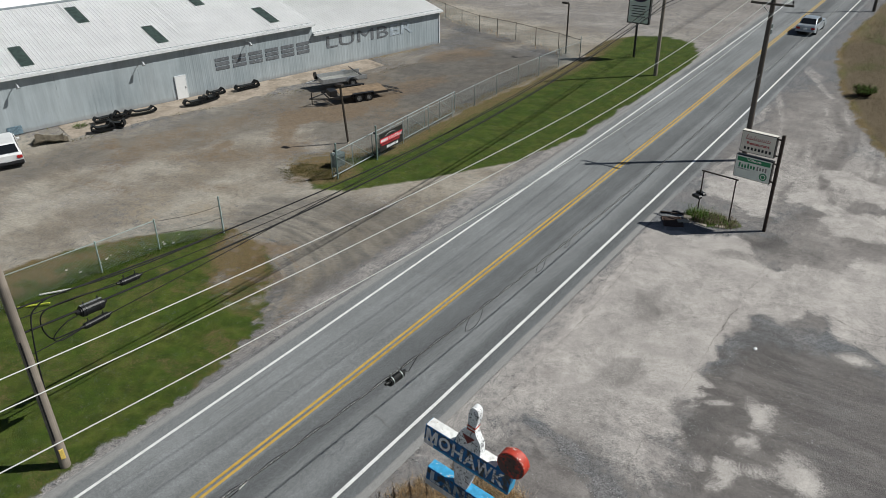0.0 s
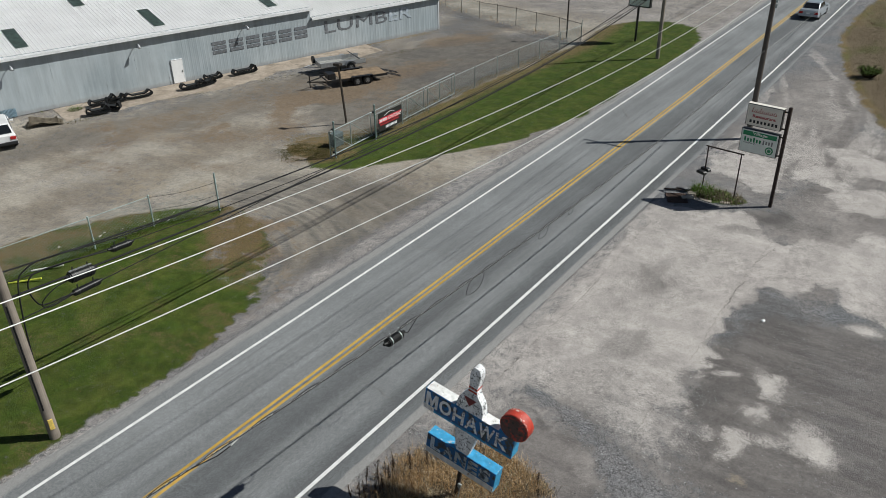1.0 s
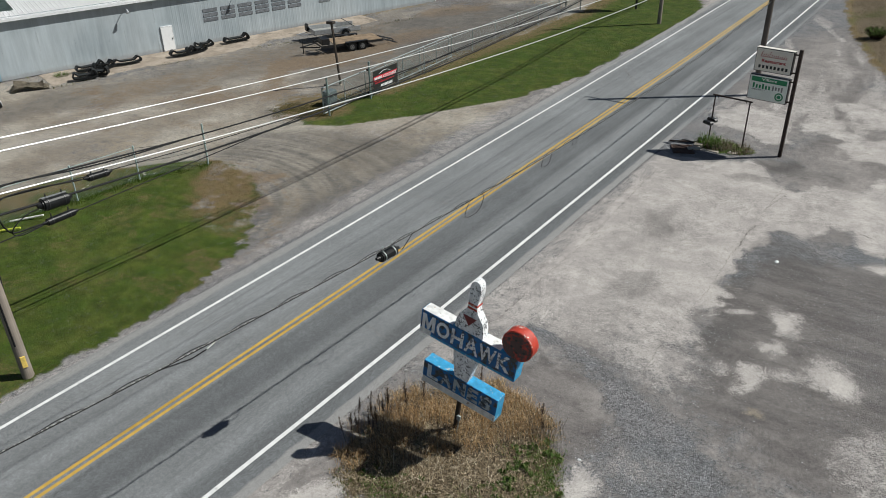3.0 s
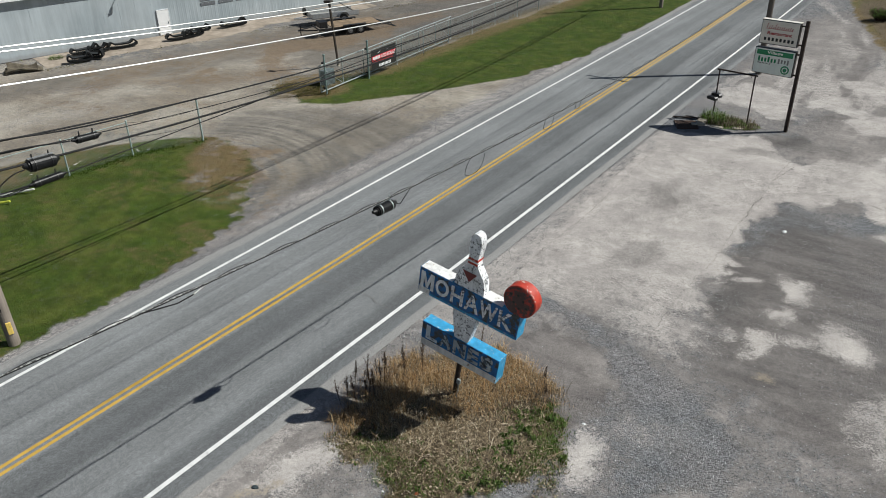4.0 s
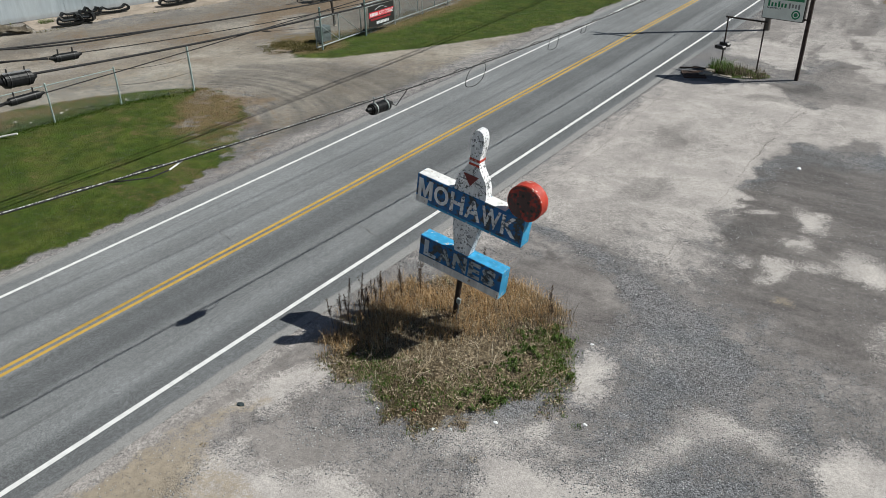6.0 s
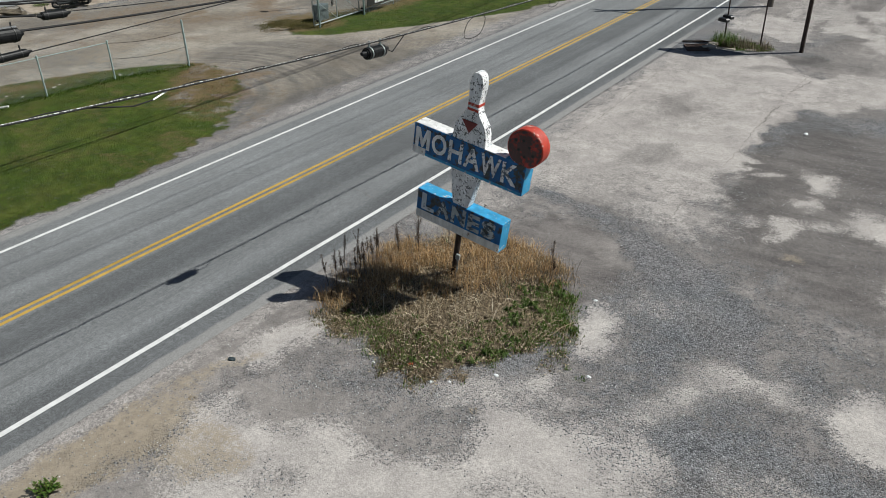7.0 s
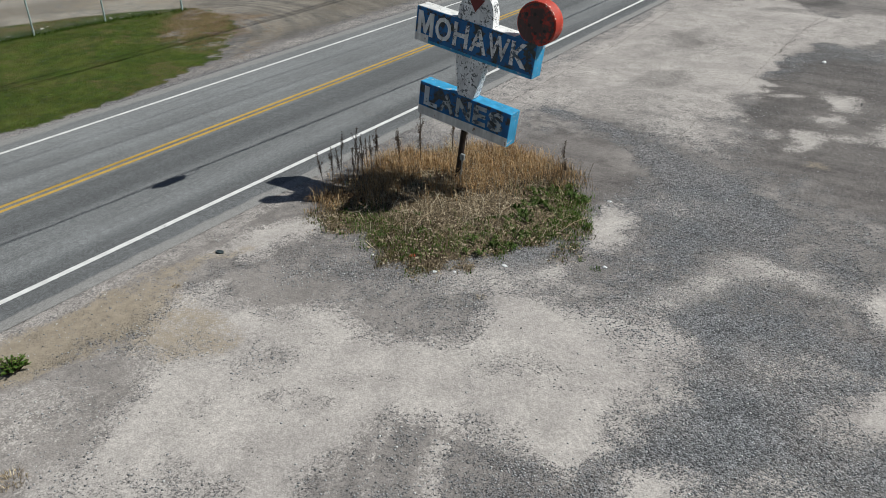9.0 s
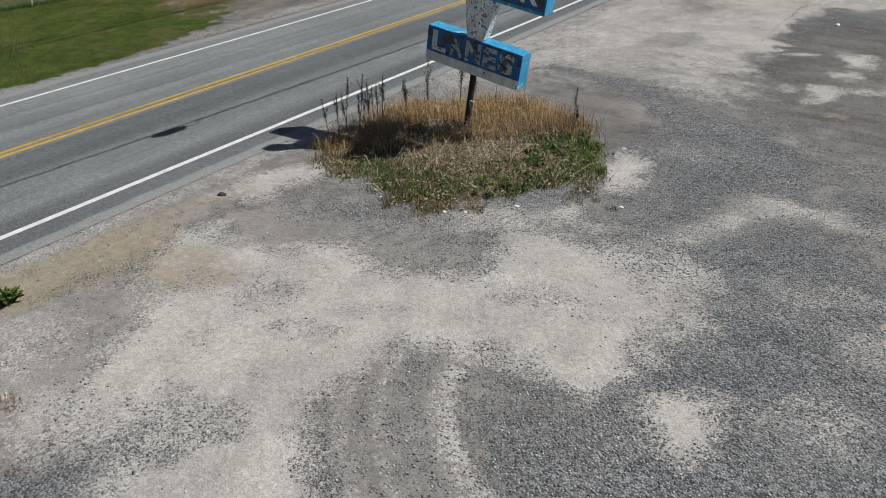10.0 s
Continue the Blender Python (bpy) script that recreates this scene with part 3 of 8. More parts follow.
STONE_BAND = [(-9.0, 17.9, 0.8, 0.3, -3, 1.0), (-7.6, 17.7, 0.9, 0.4, -12, 1.0), (-6.1, 16.7, 1.0, 0.5, -38, 1.0), (-4.7, 15.7, 1.1, 0.65, -34, 1.0), (-3.3, 14.6, 1.1, 0.8, -35, 1.0)]


def inside(x, y, corners, soft):
    """1 inside the outline, 0 outside, blurred over soft metres."""
    best, odd = np.full(x.shape, 1e9), np.zeros(x.shape, bool)
    for (ax, ay), (bx, by) in zip(corners, corners[1:] + corners[:1]):
        dx, dy = bx - ax, by - ay
        t = np.clip(((x - ax) * dx + (y - ay) * dy) / (dx * dx + dy * dy), 0, 1)
        best = np.minimum(best, np.hypot(x - ax - t * dx, y - ay - t * dy))
        cross = ((ay > y) != (by > y)) & (x < ax + (y - ay) * dx / (dy if dy else 1e-9))
        odd ^= cross
    return smooth(np.where(odd, best, -best), -soft, soft)


def frayed(x, y, far=0.6):
    """The place moved about a little, so that outlines come out ragged."""
    u = far * (rough_noise(x, y, 0.9, 21) - 0.5) + 0.6 * far * (rough_noise(x, y, 3.0, 25) - 0.5)
    v = far * (rough_noise(x, y, 0.9, 31) - 0.5) + 0.6 * far * (rough_noise(x, y, 3.0, 35) - 0.5)
    return x + u, y + v


def pale_cover(x, y):
    """Where pale crushed stone lies on the lot."""
    wx, wy = frayed(x, y)
    out = inside(wx, wy, PALE_SHEET, 0.5)
    out = out * (1 - 0.75 * blobs(x, y, GREY_SPOTS)) * (0.85 + 0.4 * smooth(rough_noise(x, y, 0.9, 27), 0.3, 0.62))
    for sheet in SMALL_SHEETS:
        out = np.maximum(out, 0.95 * inside(wx, wy, sheet, 0.32))
    fx, fy = frayed(x, y, 1.1)
    for sheet in FAR_SHEETS:
        out = np.maximum(out, 0.82 * inside(fx, fy, sheet, 0.25))
    return np.maximum(out, np.maximum(blobs(x, y, PALE_SPOTS), 0.85 * blobs(x, y, HAZE_SPOTS + THIN_SPOTS)))


# the worn brown end of the south verge
TIP_BROWN = [(-29.4, 21.1), (-30.2, 22.8), (-28.4, 22.7), (-26.4, 21.9), (-24.8, 20.4), (-23.0, 18.6), (-22.6, 17.8), (-25.2, 17.2), (-27.2, 18.8)]


def bank_edge(y):
    """Where the rough bank beside the lot begins."""
    return np.interp(y, [40, 48, 50, 55, 64.5, 74.7, 80, 90], [30, 4.0, -2.6, -5.3, -8.7, -11.0, -11.5, -11.5])


def turf_mask(x, y):
    """Where grass grows: the two verges, the sign's island, the rough bank."""
    wob = 0.9 * (rough_noise(x, y, 0.55, 41) - 0.5) + 0.7 * (rough_noise(x, y, 2.2, 45) - 0.5)
    wx, wy = x + wob, y + wob * 0.8
    # verge south of the drive: its end is a rounded tip by the road
    end = 18.4 + np.interp(wx, [-37, -35.5, -34, -31.2, -30.0, -28.6, -27.0, -24.8, -22.8, -21.5, -20.7], [-6.0, -1.6, 0.9, 3.6, 4.1, 4.0, 3.5, 1.9, -0.2, -2.0, -4.2])
    south = smooth(wx, -36.6, -36.0) * smooth(wx, -20.45, -20.75) * smooth(wy, end + 0.35, end - 0.35)
    # verge north of the drive, a lens from the gate to the far tip
    start = np.interp(wx, [-35, -34, -32.7, -31.4, -30, -28, -25, -22, -20.8], [33.5, 30.6, 29.7, 29.3, 28.6, 29.4, 33.4, 38.5, 44.5])
    finish_y = np.interp(wx, [-33, -29, -26, -23.5, -21.5, -20.8], [66, 73, 74, 73, 69.5, 66])
    west = np.interp(wy, [28, 32.5, 35.5, 45, 61, 75], [-34.4, -34.0, -30.6, -30.6, -29.6, -31.5])
    north = smooth(wy, start - 0.35, start + 0.35) * smooth(wy, finish_y + 0.4, finish_y - 0.4) * smooth(wx, west - 0.25, west + 0.25) * smooth(wx, -20.45, -20.8)
    south = south * (1 - inside(wx, wy, TIP_BROWN, 0.8) * (0.08 + 0.5 * smooth(rough_noise(x, y, 1.3, 48), 0.46, 0.62)))
    north = north * (1 - 0.2 * smooth(wx, -30.4, -31.2) * smooth(rough_noise(x, y, 1.1, 47), 0.4, 0.55))
    drain = smooth(np.hypot((wx + 9.45) / 1.35, (wy - 37.0) / 0.75), 1.1, 0.85)
    bank = smooth(wx - bank_edge(wy), -0.4, 0.4)
    far = smooth(wx, 60, 70) + smooth(wx, -110, -125) + smooth(wy, 170, 190)
    rim = smooth(np.abs(wx + 50.0 - (wy - 48) * 0.269), 0.9, 0.2) * 0.5 * smooth(wy, 50, 54) * smooth(wy, 66, 60)
    fence_foot = smooth(np.abs(wx - west + 0.6), 0.9, 0.3) * smooth(wy, 30, 32) * smooth(wy, 62, 58) * 0.55
    return np.clip(np.maximum.reduce([south, north, drain, bank, far, rim, fence_foot]), 0, 1)


def isle(x, y):
    """The weedy island round the bowling sign."""
    far = np.hypot((x + 8.6) / 3.1, (y - 12.35) / 3.0)
    return smooth(far + 0.55 * (rough_noise(x, y, 0.7, 91) - 0.5) + 0.25 * (rough_noise(x, y, 3.0, 93) - 0.5), 1.05, 0.8)


def dead_mask(x, y):
    n = rough_noise(x, y, 0.8, 51, 5)
    out = smooth(n, 0.45, 0.68) * (0.12 + 0.34 * smooth(rough_noise(x, y, 0.16, 55), 0.35, 0.65)) * (1 - 0.5 * smooth(y, 26, 32))
    out = np.maximum(out, 0.34 * smooth(rough_noise(x * 0.7, y * 1.3, 0.75, 53), 0.5, 0.66) * smooth(y, 24, 20))
    west = np.interp(y, [28, 32.5, 35.5, 45, 61, 75], [-34.4, -34.0, -30.6, -30.6, -29.6, -31.5])
    out = np.maximum(out, smooth(x - west, 2.6, 0.6) * smooth(y, 27, 30) * 0.75)
    rise = x - bank_edge(y)
    out = np.maximum(out, smooth(rise, -1, 0) * (0.3 + 0.7 * smooth(rise, 3.0, 0.8)) * smooth(y, 46, 50) * (0.6 + 0.4 * smooth(rough_noise(x, y, 0.5, 59), 0.3, 0.6)))
    out = np.maximum(out, smooth(x, -32.2, -33.6) * smooth(y, 26, 24) * (0.35 + 0.5 * smooth(rough_noise(x, y, 0.6, 57), 0.35, 0.6)))
    out = np.maximum(out, smooth(np.hypot((x + 23.4) / 2.0, (y - 17.6) / 0.8), 1.2, 0.5) * 0.4)
    out = np.maximum(out, inside(*frayed(x, y, 1.6), TIP_BROWN, 0.7) * (0.55 + 0.45 * smooth(x, -24.6, -26.0)))
    out = np.maximum(out, smooth(np.hypot((x + 32.0) / 3.2, (y - 31.0) / 2.4), 1.2, 0.6) * 0.95)
    return np.clip(out, 0, 1)


def spread(*runs):
    return np.concatenate([np.linspace(a, b, n, endpoint=False) for a, b, n in runs])


def grid_mesh(name, xs, ys, height):
    X, Y = np.meshgrid(xs, ys)
    Z = height(X, Y)
    n, m = X.shape
    k = np.arange(n * m).reshape(n, m)
    faces = np.stack([k[:-1, :-1], k[:-1, 1:], k[1:, 1:], k[1:, :-1]], -1).reshape(-1, 4)
    mesh = bpy.data.meshes.new(name)
    mesh.vertices.add(n * m)
    mesh.vertices.foreach_set("co", np.stack([X, Y, Z], -1).ravel())
    mesh.loops.add(faces.size)
    mesh.loops.foreach_set("vertex_index", faces.ravel())
    mesh.polygons.add(len(faces))
    mesh.polygons.foreach_set("loop_start", np.arange(0, faces.size, 4))
    mesh.update(calc_edges=True)
    mesh.shade_smooth()
    return mesh, X, Y


def put_mask(mesh, name, *channels):
    layer = mesh.attributes.new(name, "FLOAT_COLOR", "POINT")
    data = np.ones((len(mesh.vertices), 4), np.float32)
    for i, c in enumerate(channels):
        data[:, i] = np.clip(c, 0, 1.3).ravel()
    layer.data.foreach_set("color", data.ravel())


def build_ground():
    xs = spread((-2500, -150, 8), (-150, -60, 30), (-60, -34, 52), (-34, -20, 76), (-20, -12.4, 6), (-12.4, 3, 150), (3, 4, 4), (4, 20, 32), (20, 120, 12), (120, 2501, 8))
    ys = spread((-2500, -60, 8), (-60, 0, 24), (0, 31, 300), (31, 50, 90), (50, 84, 80), (84, 180, 30), (180, 2501, 10))

    def height(X, Y):
        under = smooth(X - bend_west(Y), ROAD_LEFT + 0.02, ROAD_LEFT + 0.4) * smooth(X - bend_west(Y), ROAD_RIGHT - 0.02, ROAD_RIGHT - 0.4)
        return terrain(X, Y) - 0.12 * under

    mesh, X, Y = grid_mesh("ground", xs, ys, height)
    lot = smooth(X, -12.6, -12.0)
    yard = smooth(X, -20.2, -20.8)
    slab = blobs(X, Y, SLAB_NEAR + SLAB_FAR) * lot
    packed = smooth(rough_noise(X * 1.0 + Y * 0.5, Y - X * 0.3, 0.22, 85), 0.34, 0.56) * smooth(Y, 9.5, 13) * smooth(Y, 40, 30)
    slab = np.maximum(slab, lot * 0.62 * packed)
    ribbon = smooth(X + 0.12 * (rough_noise(X, Y, 2.0, 89) - 0.5), -12.02, -11.9) * smooth(X, -10.7, -11.1) * smooth(Y, 13, 16.5) * smooth(Y, 36, 34) * (0.62 + 0.5 * (rough_noise(X * 2, Y * 0.5, 0.9, 90) - 0.5))
    bend = 0.7 * (rough_noise(X, Y, 0.9, 73) - 0.5) + 0.5 * (rough_noise(X, Y, 2.6, 79) - 0.5)
    fade = smooth(Y, 23, 19)
    apron = lot * (inside(X + bend, Y - bend, APRON_EDGE, 0.22) * (1 - fade) + inside(X + bend, Y - bend, APRON_EDGE, 1.2) * fade) * (1 - 0.36 * inside(X + bend, Y - bend, GREY_APRON, 1.3))
    slab = np.maximum(slab, apron * 0.95)
    apron = apron * 0.84
    smear = smooth(rough_noise(X, Y * 0.6, 0.5, 67), 0.46, 0.7) * 0.75 + 0.35 * smooth(X, -8.5, -11.0) + blobs(X, Y, SMEARS)
    apron = apron * (1.0 - 0.32 * smear)
    broken = lot * smooth(Y, 34, 37) * smooth(Y, 60, 46) * 0.2 * smooth(rough_noise(X, Y, 0.35, 69), 0.4, 0.62)
    scuff = rough_noise((X + 0.012 * (Y - 45) ** 2) * 1.6, Y * 0.22, 1.0, 83)
    broken = np.maximum(broken, lot * smooth(Y, 38, 44) * smooth(Y, 76, 66) * 0.55 * smooth(scuff, 0.52, 0.66))
    pale = np.maximum.reduce([pale_cover(X, Y) * lot, ribbon, apron, broken])
    pale = pale - 0.6 * blobs(X, Y, DARK_SPOTS)
    band = blobs(X, Y, STONE_BAND)
    slab, pale = slab * (1 - 0.9 * band), pale * (1 - 0.7 * band)
    soil = np.maximum(0.95 * inside(*frayed(X, Y, 1.0), ISLE_SOIL, 0.5), 0.9 * inside(*frayed(X, Y, 1.6), LOT_SOIL, 0.9)) * (1 - band)
    soil = np.maximum(soil, np.maximum(0.9 * blobs(X, Y, [(-6.8, 35.9, 1.4, 1.0, 25, 1.0)]), 0.62 * smooth(Y, 33, 40) * smooth(X, -9.5, -7.0) * smooth(scuff + 0.5 * (rough_noise(X, Y, 0.3, 62) - 0.5), 0.6, 0.46)))
    shoulder = smooth(X + 0.5 * (rough_noise(X, Y, 0.8, 92) - 0.5), -10.1, -11.0) * smooth(Y, 13, 11)
    slab = np.maximum(slab, lot * 0.9 * shoulder)
    pale = np.maximum(pale, 0.42 * smooth(X + 0.15 * (rough_noise(X, Y, 1.5, 94) - 0.5), -11.35, -11.65) * smooth(Y, 13, 11))
    # turning wheels have ground a brown ring into the gravel, with one pale rut
    wheel_ring = np.hypot(X + 2.6, Y - 6.6) + 0.12 * (rough_noise(X, Y, 0.9, 87) - 0.5)
    quarter = smooth(X, -2.4, -3.1) * smooth(Y, 6.5, 5.9)
    ploughed = lot * smooth(wheel_ring, 3.55, 3.25) * smooth(wheel_ring, 1.75, 1.95) * quarter
    groove = smooth(soft_noise(wheel_ring * 7.0, wheel_ring * 0 + 3.3, 1.0, 88), 0.42, 0.75)
    rut = smooth(np.abs(wheel_ring - 2.1), 0.13, 0.03) * quarter
    pale = pale * (1 - 0.7 * ploughed) + 0.7 * rut + 0.3 * ploughed * groove
    slab = slab * (1 - ploughed) + ploughed * (0.7 + 0.4 * groove)
    drive = yard * smooth(Y, 12, 18) * smooth(Y, 34, 28) * smooth(X, -33, -29)
    # wheels sweep arcs round the end of the south verge
    ring, angle = np.hypot(X + 27.5, Y - 16.0), np.arctan2(Y - 16.0, X + 27.5)
    swept = drive * smooth(ring, 13.0, 9.0)
    lines = soft_noise(ring * 3.2, angle * 1.5, 1.0, 77) * 0.45 + soft_noise(ring * 9.0, angle * 2.5, 1.0, 78) * 0.55
    beyond = smooth(Y + 0.5 * (X + 29.75), 61.5, 63.5) * smooth(Y, 50, 56)
    back = smooth(Y - 0.55 * (X + 40), 29, 38) * smooth(X, -30.2, -31.5) * (1 - beyond)
    dirt = yard * np.clip(0.78 + 0.6 * (rough_noise(X, Y, 0.25, 61) - 0.5), 0, 1)
    dirt = dirt * (1 - 0.5 * back * (0.45 + 0.55 * smooth(rough_noise(X, Y, 0.2, 63), 0.35, 0.6))) * (1 - 0.8 * smooth(X, -22.6, -21.2)) * (1 - 0.6 * smooth(Y + 0.4 * (X + 30), 68, 74))
    slab = np.maximum(slab, yard * 0.7 * smooth(rough_noise(X, Y, 0.12, 65), 0.5, 0.7) * smooth(X, -42, -36) * (1 - 0.6 * smooth(Y, 62, 72)))
    slab = slab * (1 - 0.8 * back)
    slab = np.maximum(slab, drive * smooth(ring, 6.0, 9.0) * 0.55)
    slab = np.maximum(slab, smooth(X, -22.6, -21.2) * yard * 0.5)
    slab = np.maximum(slab, beyond * yard * 0.75)
    pale = np.maximum(pale, beyond * yard * 0.4 * smooth(rough_noise(X * 0.5, Y * 1.2, 0.3, 99), 0.42, 0.62))
    pale = np.maximum(pale, 0.42 * yard * smooth(X + 0.3 * (rough_noise(X, Y, 1.1, 66) - 0.5), -21.5, -21.2) * smooth(Y, 13, 16))
    dirt = dirt * (1 - 0.6 * swept * smooth(lines, 0.55, 0.35))
    light = inside(*frayed(X, Y, 2.5), YARD_LIGHT, 1.6)
    brown = inside(*frayed(X, Y, 3.5), YARD_BROWN, 2.2) * (1 - light)
    slab = slab * (1 - 0.7 * brown)
    dirt = np.maximum(dirt, 0.8 * brown)
    pale = np.maximum(pale, yard * light * (0.42 + 0.4 * smooth(rough_noise(X, Y * 1.4, 0.35, 98), 0.35, 0.65)))
    rust = np.maximum(np.maximum(np.maximum(blobs(X, Y, RUST_SPOTS), 0.9 * brown * smooth(rough_noise(X + Y * 0.4, Y * 0.8, 0.3, 96), 0.42, 0.62)), 0.35 * back * smooth(rough_noise(X, Y, 0.16, 64), 0.4, 0.62)), 0.45 * swept * smooth(lines, 0.4, 0.7) * smooth(ring, 9.0, 6.0))
    put_mask(mesh, "cover", pale, slab, dirt)
    soft = [(px, py, rx * 1.3 + 0.2, ry * 1.3 + 0.2, turn, k) for px, py, rx, ry, turn, k in PALE_SPOTS + HAZE_SPOTS]
    halo = np.maximum(blobs(X, Y, soft), inside(*frayed(X, Y, 1.4), PALE_SHEET, 1.5))
    put_mask(mesh, "dust", halo * lot * (1 - 0.7 * ploughed) * (1 - 0.6 * soil), soil * lot, yard * np.maximum(0.7 * inside(*frayed(X, Y, 1.5), DRIVE_SOIL, 1.2) * (0.85 + 0.3 * smooth(lines, 0.65, 0.35)) * smooth(X, -21.0, -21.9), np.maximum(0.66 * inside(*frayed(X, Y, 3.0), WALL_SOIL, 2.0), 1.1 * inside(*frayed(X, Y, 3.0), YARD_SOIL, 2.0))))
    put_mask(mesh, "wear", rust, blobs(X, Y, TAN_SPOTS), np.maximum(np.maximum(blobs(X, Y, DARK_SPOTS) + 0.2 * brown * yard, 0.55 * back * smooth(Y, 42, 48) * smooth(rough_noise(X, Y, 0.2, 97), 0.3, 0.55)), 0.32 * swept * smooth(lines, 0.62, 0.3) * smooth(ring, 8.5, 6.0)))
    bank = smooth(X - bank_edge(Y), 0.0, 0.8) * smooth(X, 60, 40)
    put_mask(mesh, "turf", turf_mask(X, Y), dead_mask(X, Y), np.maximum(isle(X, Y), bank * (0.55 + 0.45 * smooth(rough_noise(X, Y, 0.3, 95), 0.35, 0.6))))
    mesh.materials.append(GROUND)
    return tagged(new("ground", mesh), "gravel lot, dirt yard and grass verges along a road", "ground", kind="structure")


def shift_west(mesh, X, Y):
    co = np.empty(len(mesh.vertices) * 3)
    mesh.vertices.foreach_get("co", co)
    co[0::3] += bend_west(Y).ravel()
    mesh.vertices.foreach_set("co", co)
    mesh.update()


def build_road():
    xs = np.linspace(ROAD_LEFT, ROAD_RIGHT, 43)
    ys = spread((-400, -20, 20), (-20, 110, 261), (110, 1200, 40))

    def height(X, Y):
        crown = 0.05 * (1 - ((X - MIDDLE) / 4.3) ** 2)
        return 0.01 + crown * 0.6 + 0.01 * (rough_noise(X, Y, 0.4, 71) - 0.5)

    mesh, X, Y = grid_mesh("road", xs, ys, height)
    shift_west(mesh, X, Y)
    edge = 0.25 * (rough_noise(X, Y, 1.2, 75) - 0.5)
    # the near lane was resurfaced darker; stones and dust drift over both edges
    seam = 0.12 * (rough_noise(X, Y, 0.5, 82) - 0.5)
    fresh = smooth(X, MIDDLE + 0.15, MIDDLE + 0.3) * smooth(X, RIGHT_LINE + 0.4, RIGHT_LINE) * (0.8 + 0.4 * (rough_noise(X, Y, 0.3, 81) - 0.5))
    fresh = fresh * (1 - 0.5 * smooth(X + seam, MIDDLE + 1.25, MIDDLE + 1.6) * smooth(X, MIDDLE + 3.1, MIDDLE + 2.7))
    shoulder = smooth(X, RIGHT_LINE + 0.05, RIGHT_LINE + 0.15) * smooth(X + seam, RIGHT_LINE + 0.72, RIGHT_LINE + 0.58) * 0.8
    dust = np.maximum(smooth(X + 0.8 * edge, ROAD_RIGHT - 0.42, ROAD_RIGHT - 0.2) * (1 - 0.6 * smooth(Y, 34, 40)), smooth(X + edge, ROAD_LEFT + 0.75, ROAD_LEFT + 0.05))
    dust = np.maximum(dust, smooth(X, LEFT_LINE - 0.25, LEFT_LINE - 0.7) * 0.3)
    put_mask(mesh, "lane", np.maximum(fresh, shoulder), dust, X * 0)
    mesh.materials.append(ASPHALT)
    return tagged(new("road", mesh), "two-lane worn grey asphalt road with faded patches", "road", kind="structure")


def build_line(name, x, width, material, label):
    xs = np.array([x - width / 2, x, x + width / 2])
    ys = spread((-400, -20, 20), (-20, 110, 261), (110, 1200, 40))

    def height(X, Y):
        crown = 0.05 * (1 - ((X - MIDDLE) / 4.3) ** 2)
        return 0.014 + crown * 0.6 + 0.01 * (rough_noise(X, Y, 0.4, 71) - 0.5)

    mesh, X, Y = grid_mesh(name, xs, ys, height)
    shift_west(mesh, X, Y)
    mesh.materials.append(material)
    return tagged(new(name, mesh), label, "road marking", kind="structure")


build_ground()
build_road()
build_line("edge_line", LEFT_LINE, 0.12, WHITE_LINE, "solid white painted edge line on asphalt")
build_line("edge_line", RIGHT_LINE, 0.13, WHITE_LINE, "solid white painted edge line on asphalt")
build_line("centre_line", MIDDLE - 0.11, 0.11, YELLOW_LINE, "solid yellow painted centre line on asphalt")
build_line("centre_line", MIDDLE + 0.11, 0.11, YELLOW_LINE, "solid yellow painted centre line on asphalt")

# ---- warehouse ----
WALL = pose(-46.0, 63.5, -1.32, 0, 0, 74.95)
# here x runs along the wall and is 0 at its north corner, y runs into the building, z is up


def corrugated(bm, x0, x1, z_of, y0, y1, pitch, rise, upright):
    """A ribbed sheet: upright for a wall in the xz plane, else a sloping roof."""
    n = round((x1 - x0) / pitch)
    pitch = (x1 - x0) / n
    row_a, row_b = [], []
    for i in range(n):
        for f, h in ((0.0, 0), (0.62, 0), (0.74, 1), (0.88, 1)) + (((1.0, 0),) if i == n - 1 else ()):
            x = x0 + (i + f) * pitch
            if upright:
                row_a.append(bm.verts.new((x, -h * rise, z_of[0])))
                row_b.append(bm.verts.new((x, -h * rise, z_of[1])))
            else:
                row_a.append(bm.verts.new((x, y0, z_of[0] + h * rise)))
                row_b.append(bm.verts.new((x, y1, z_of[1] + h * rise)))
    for i in range(len(row_a) - 1):
        bm.faces.new((row_a[i], row_a[i + 1], row_b[i + 1], row_b[i]))


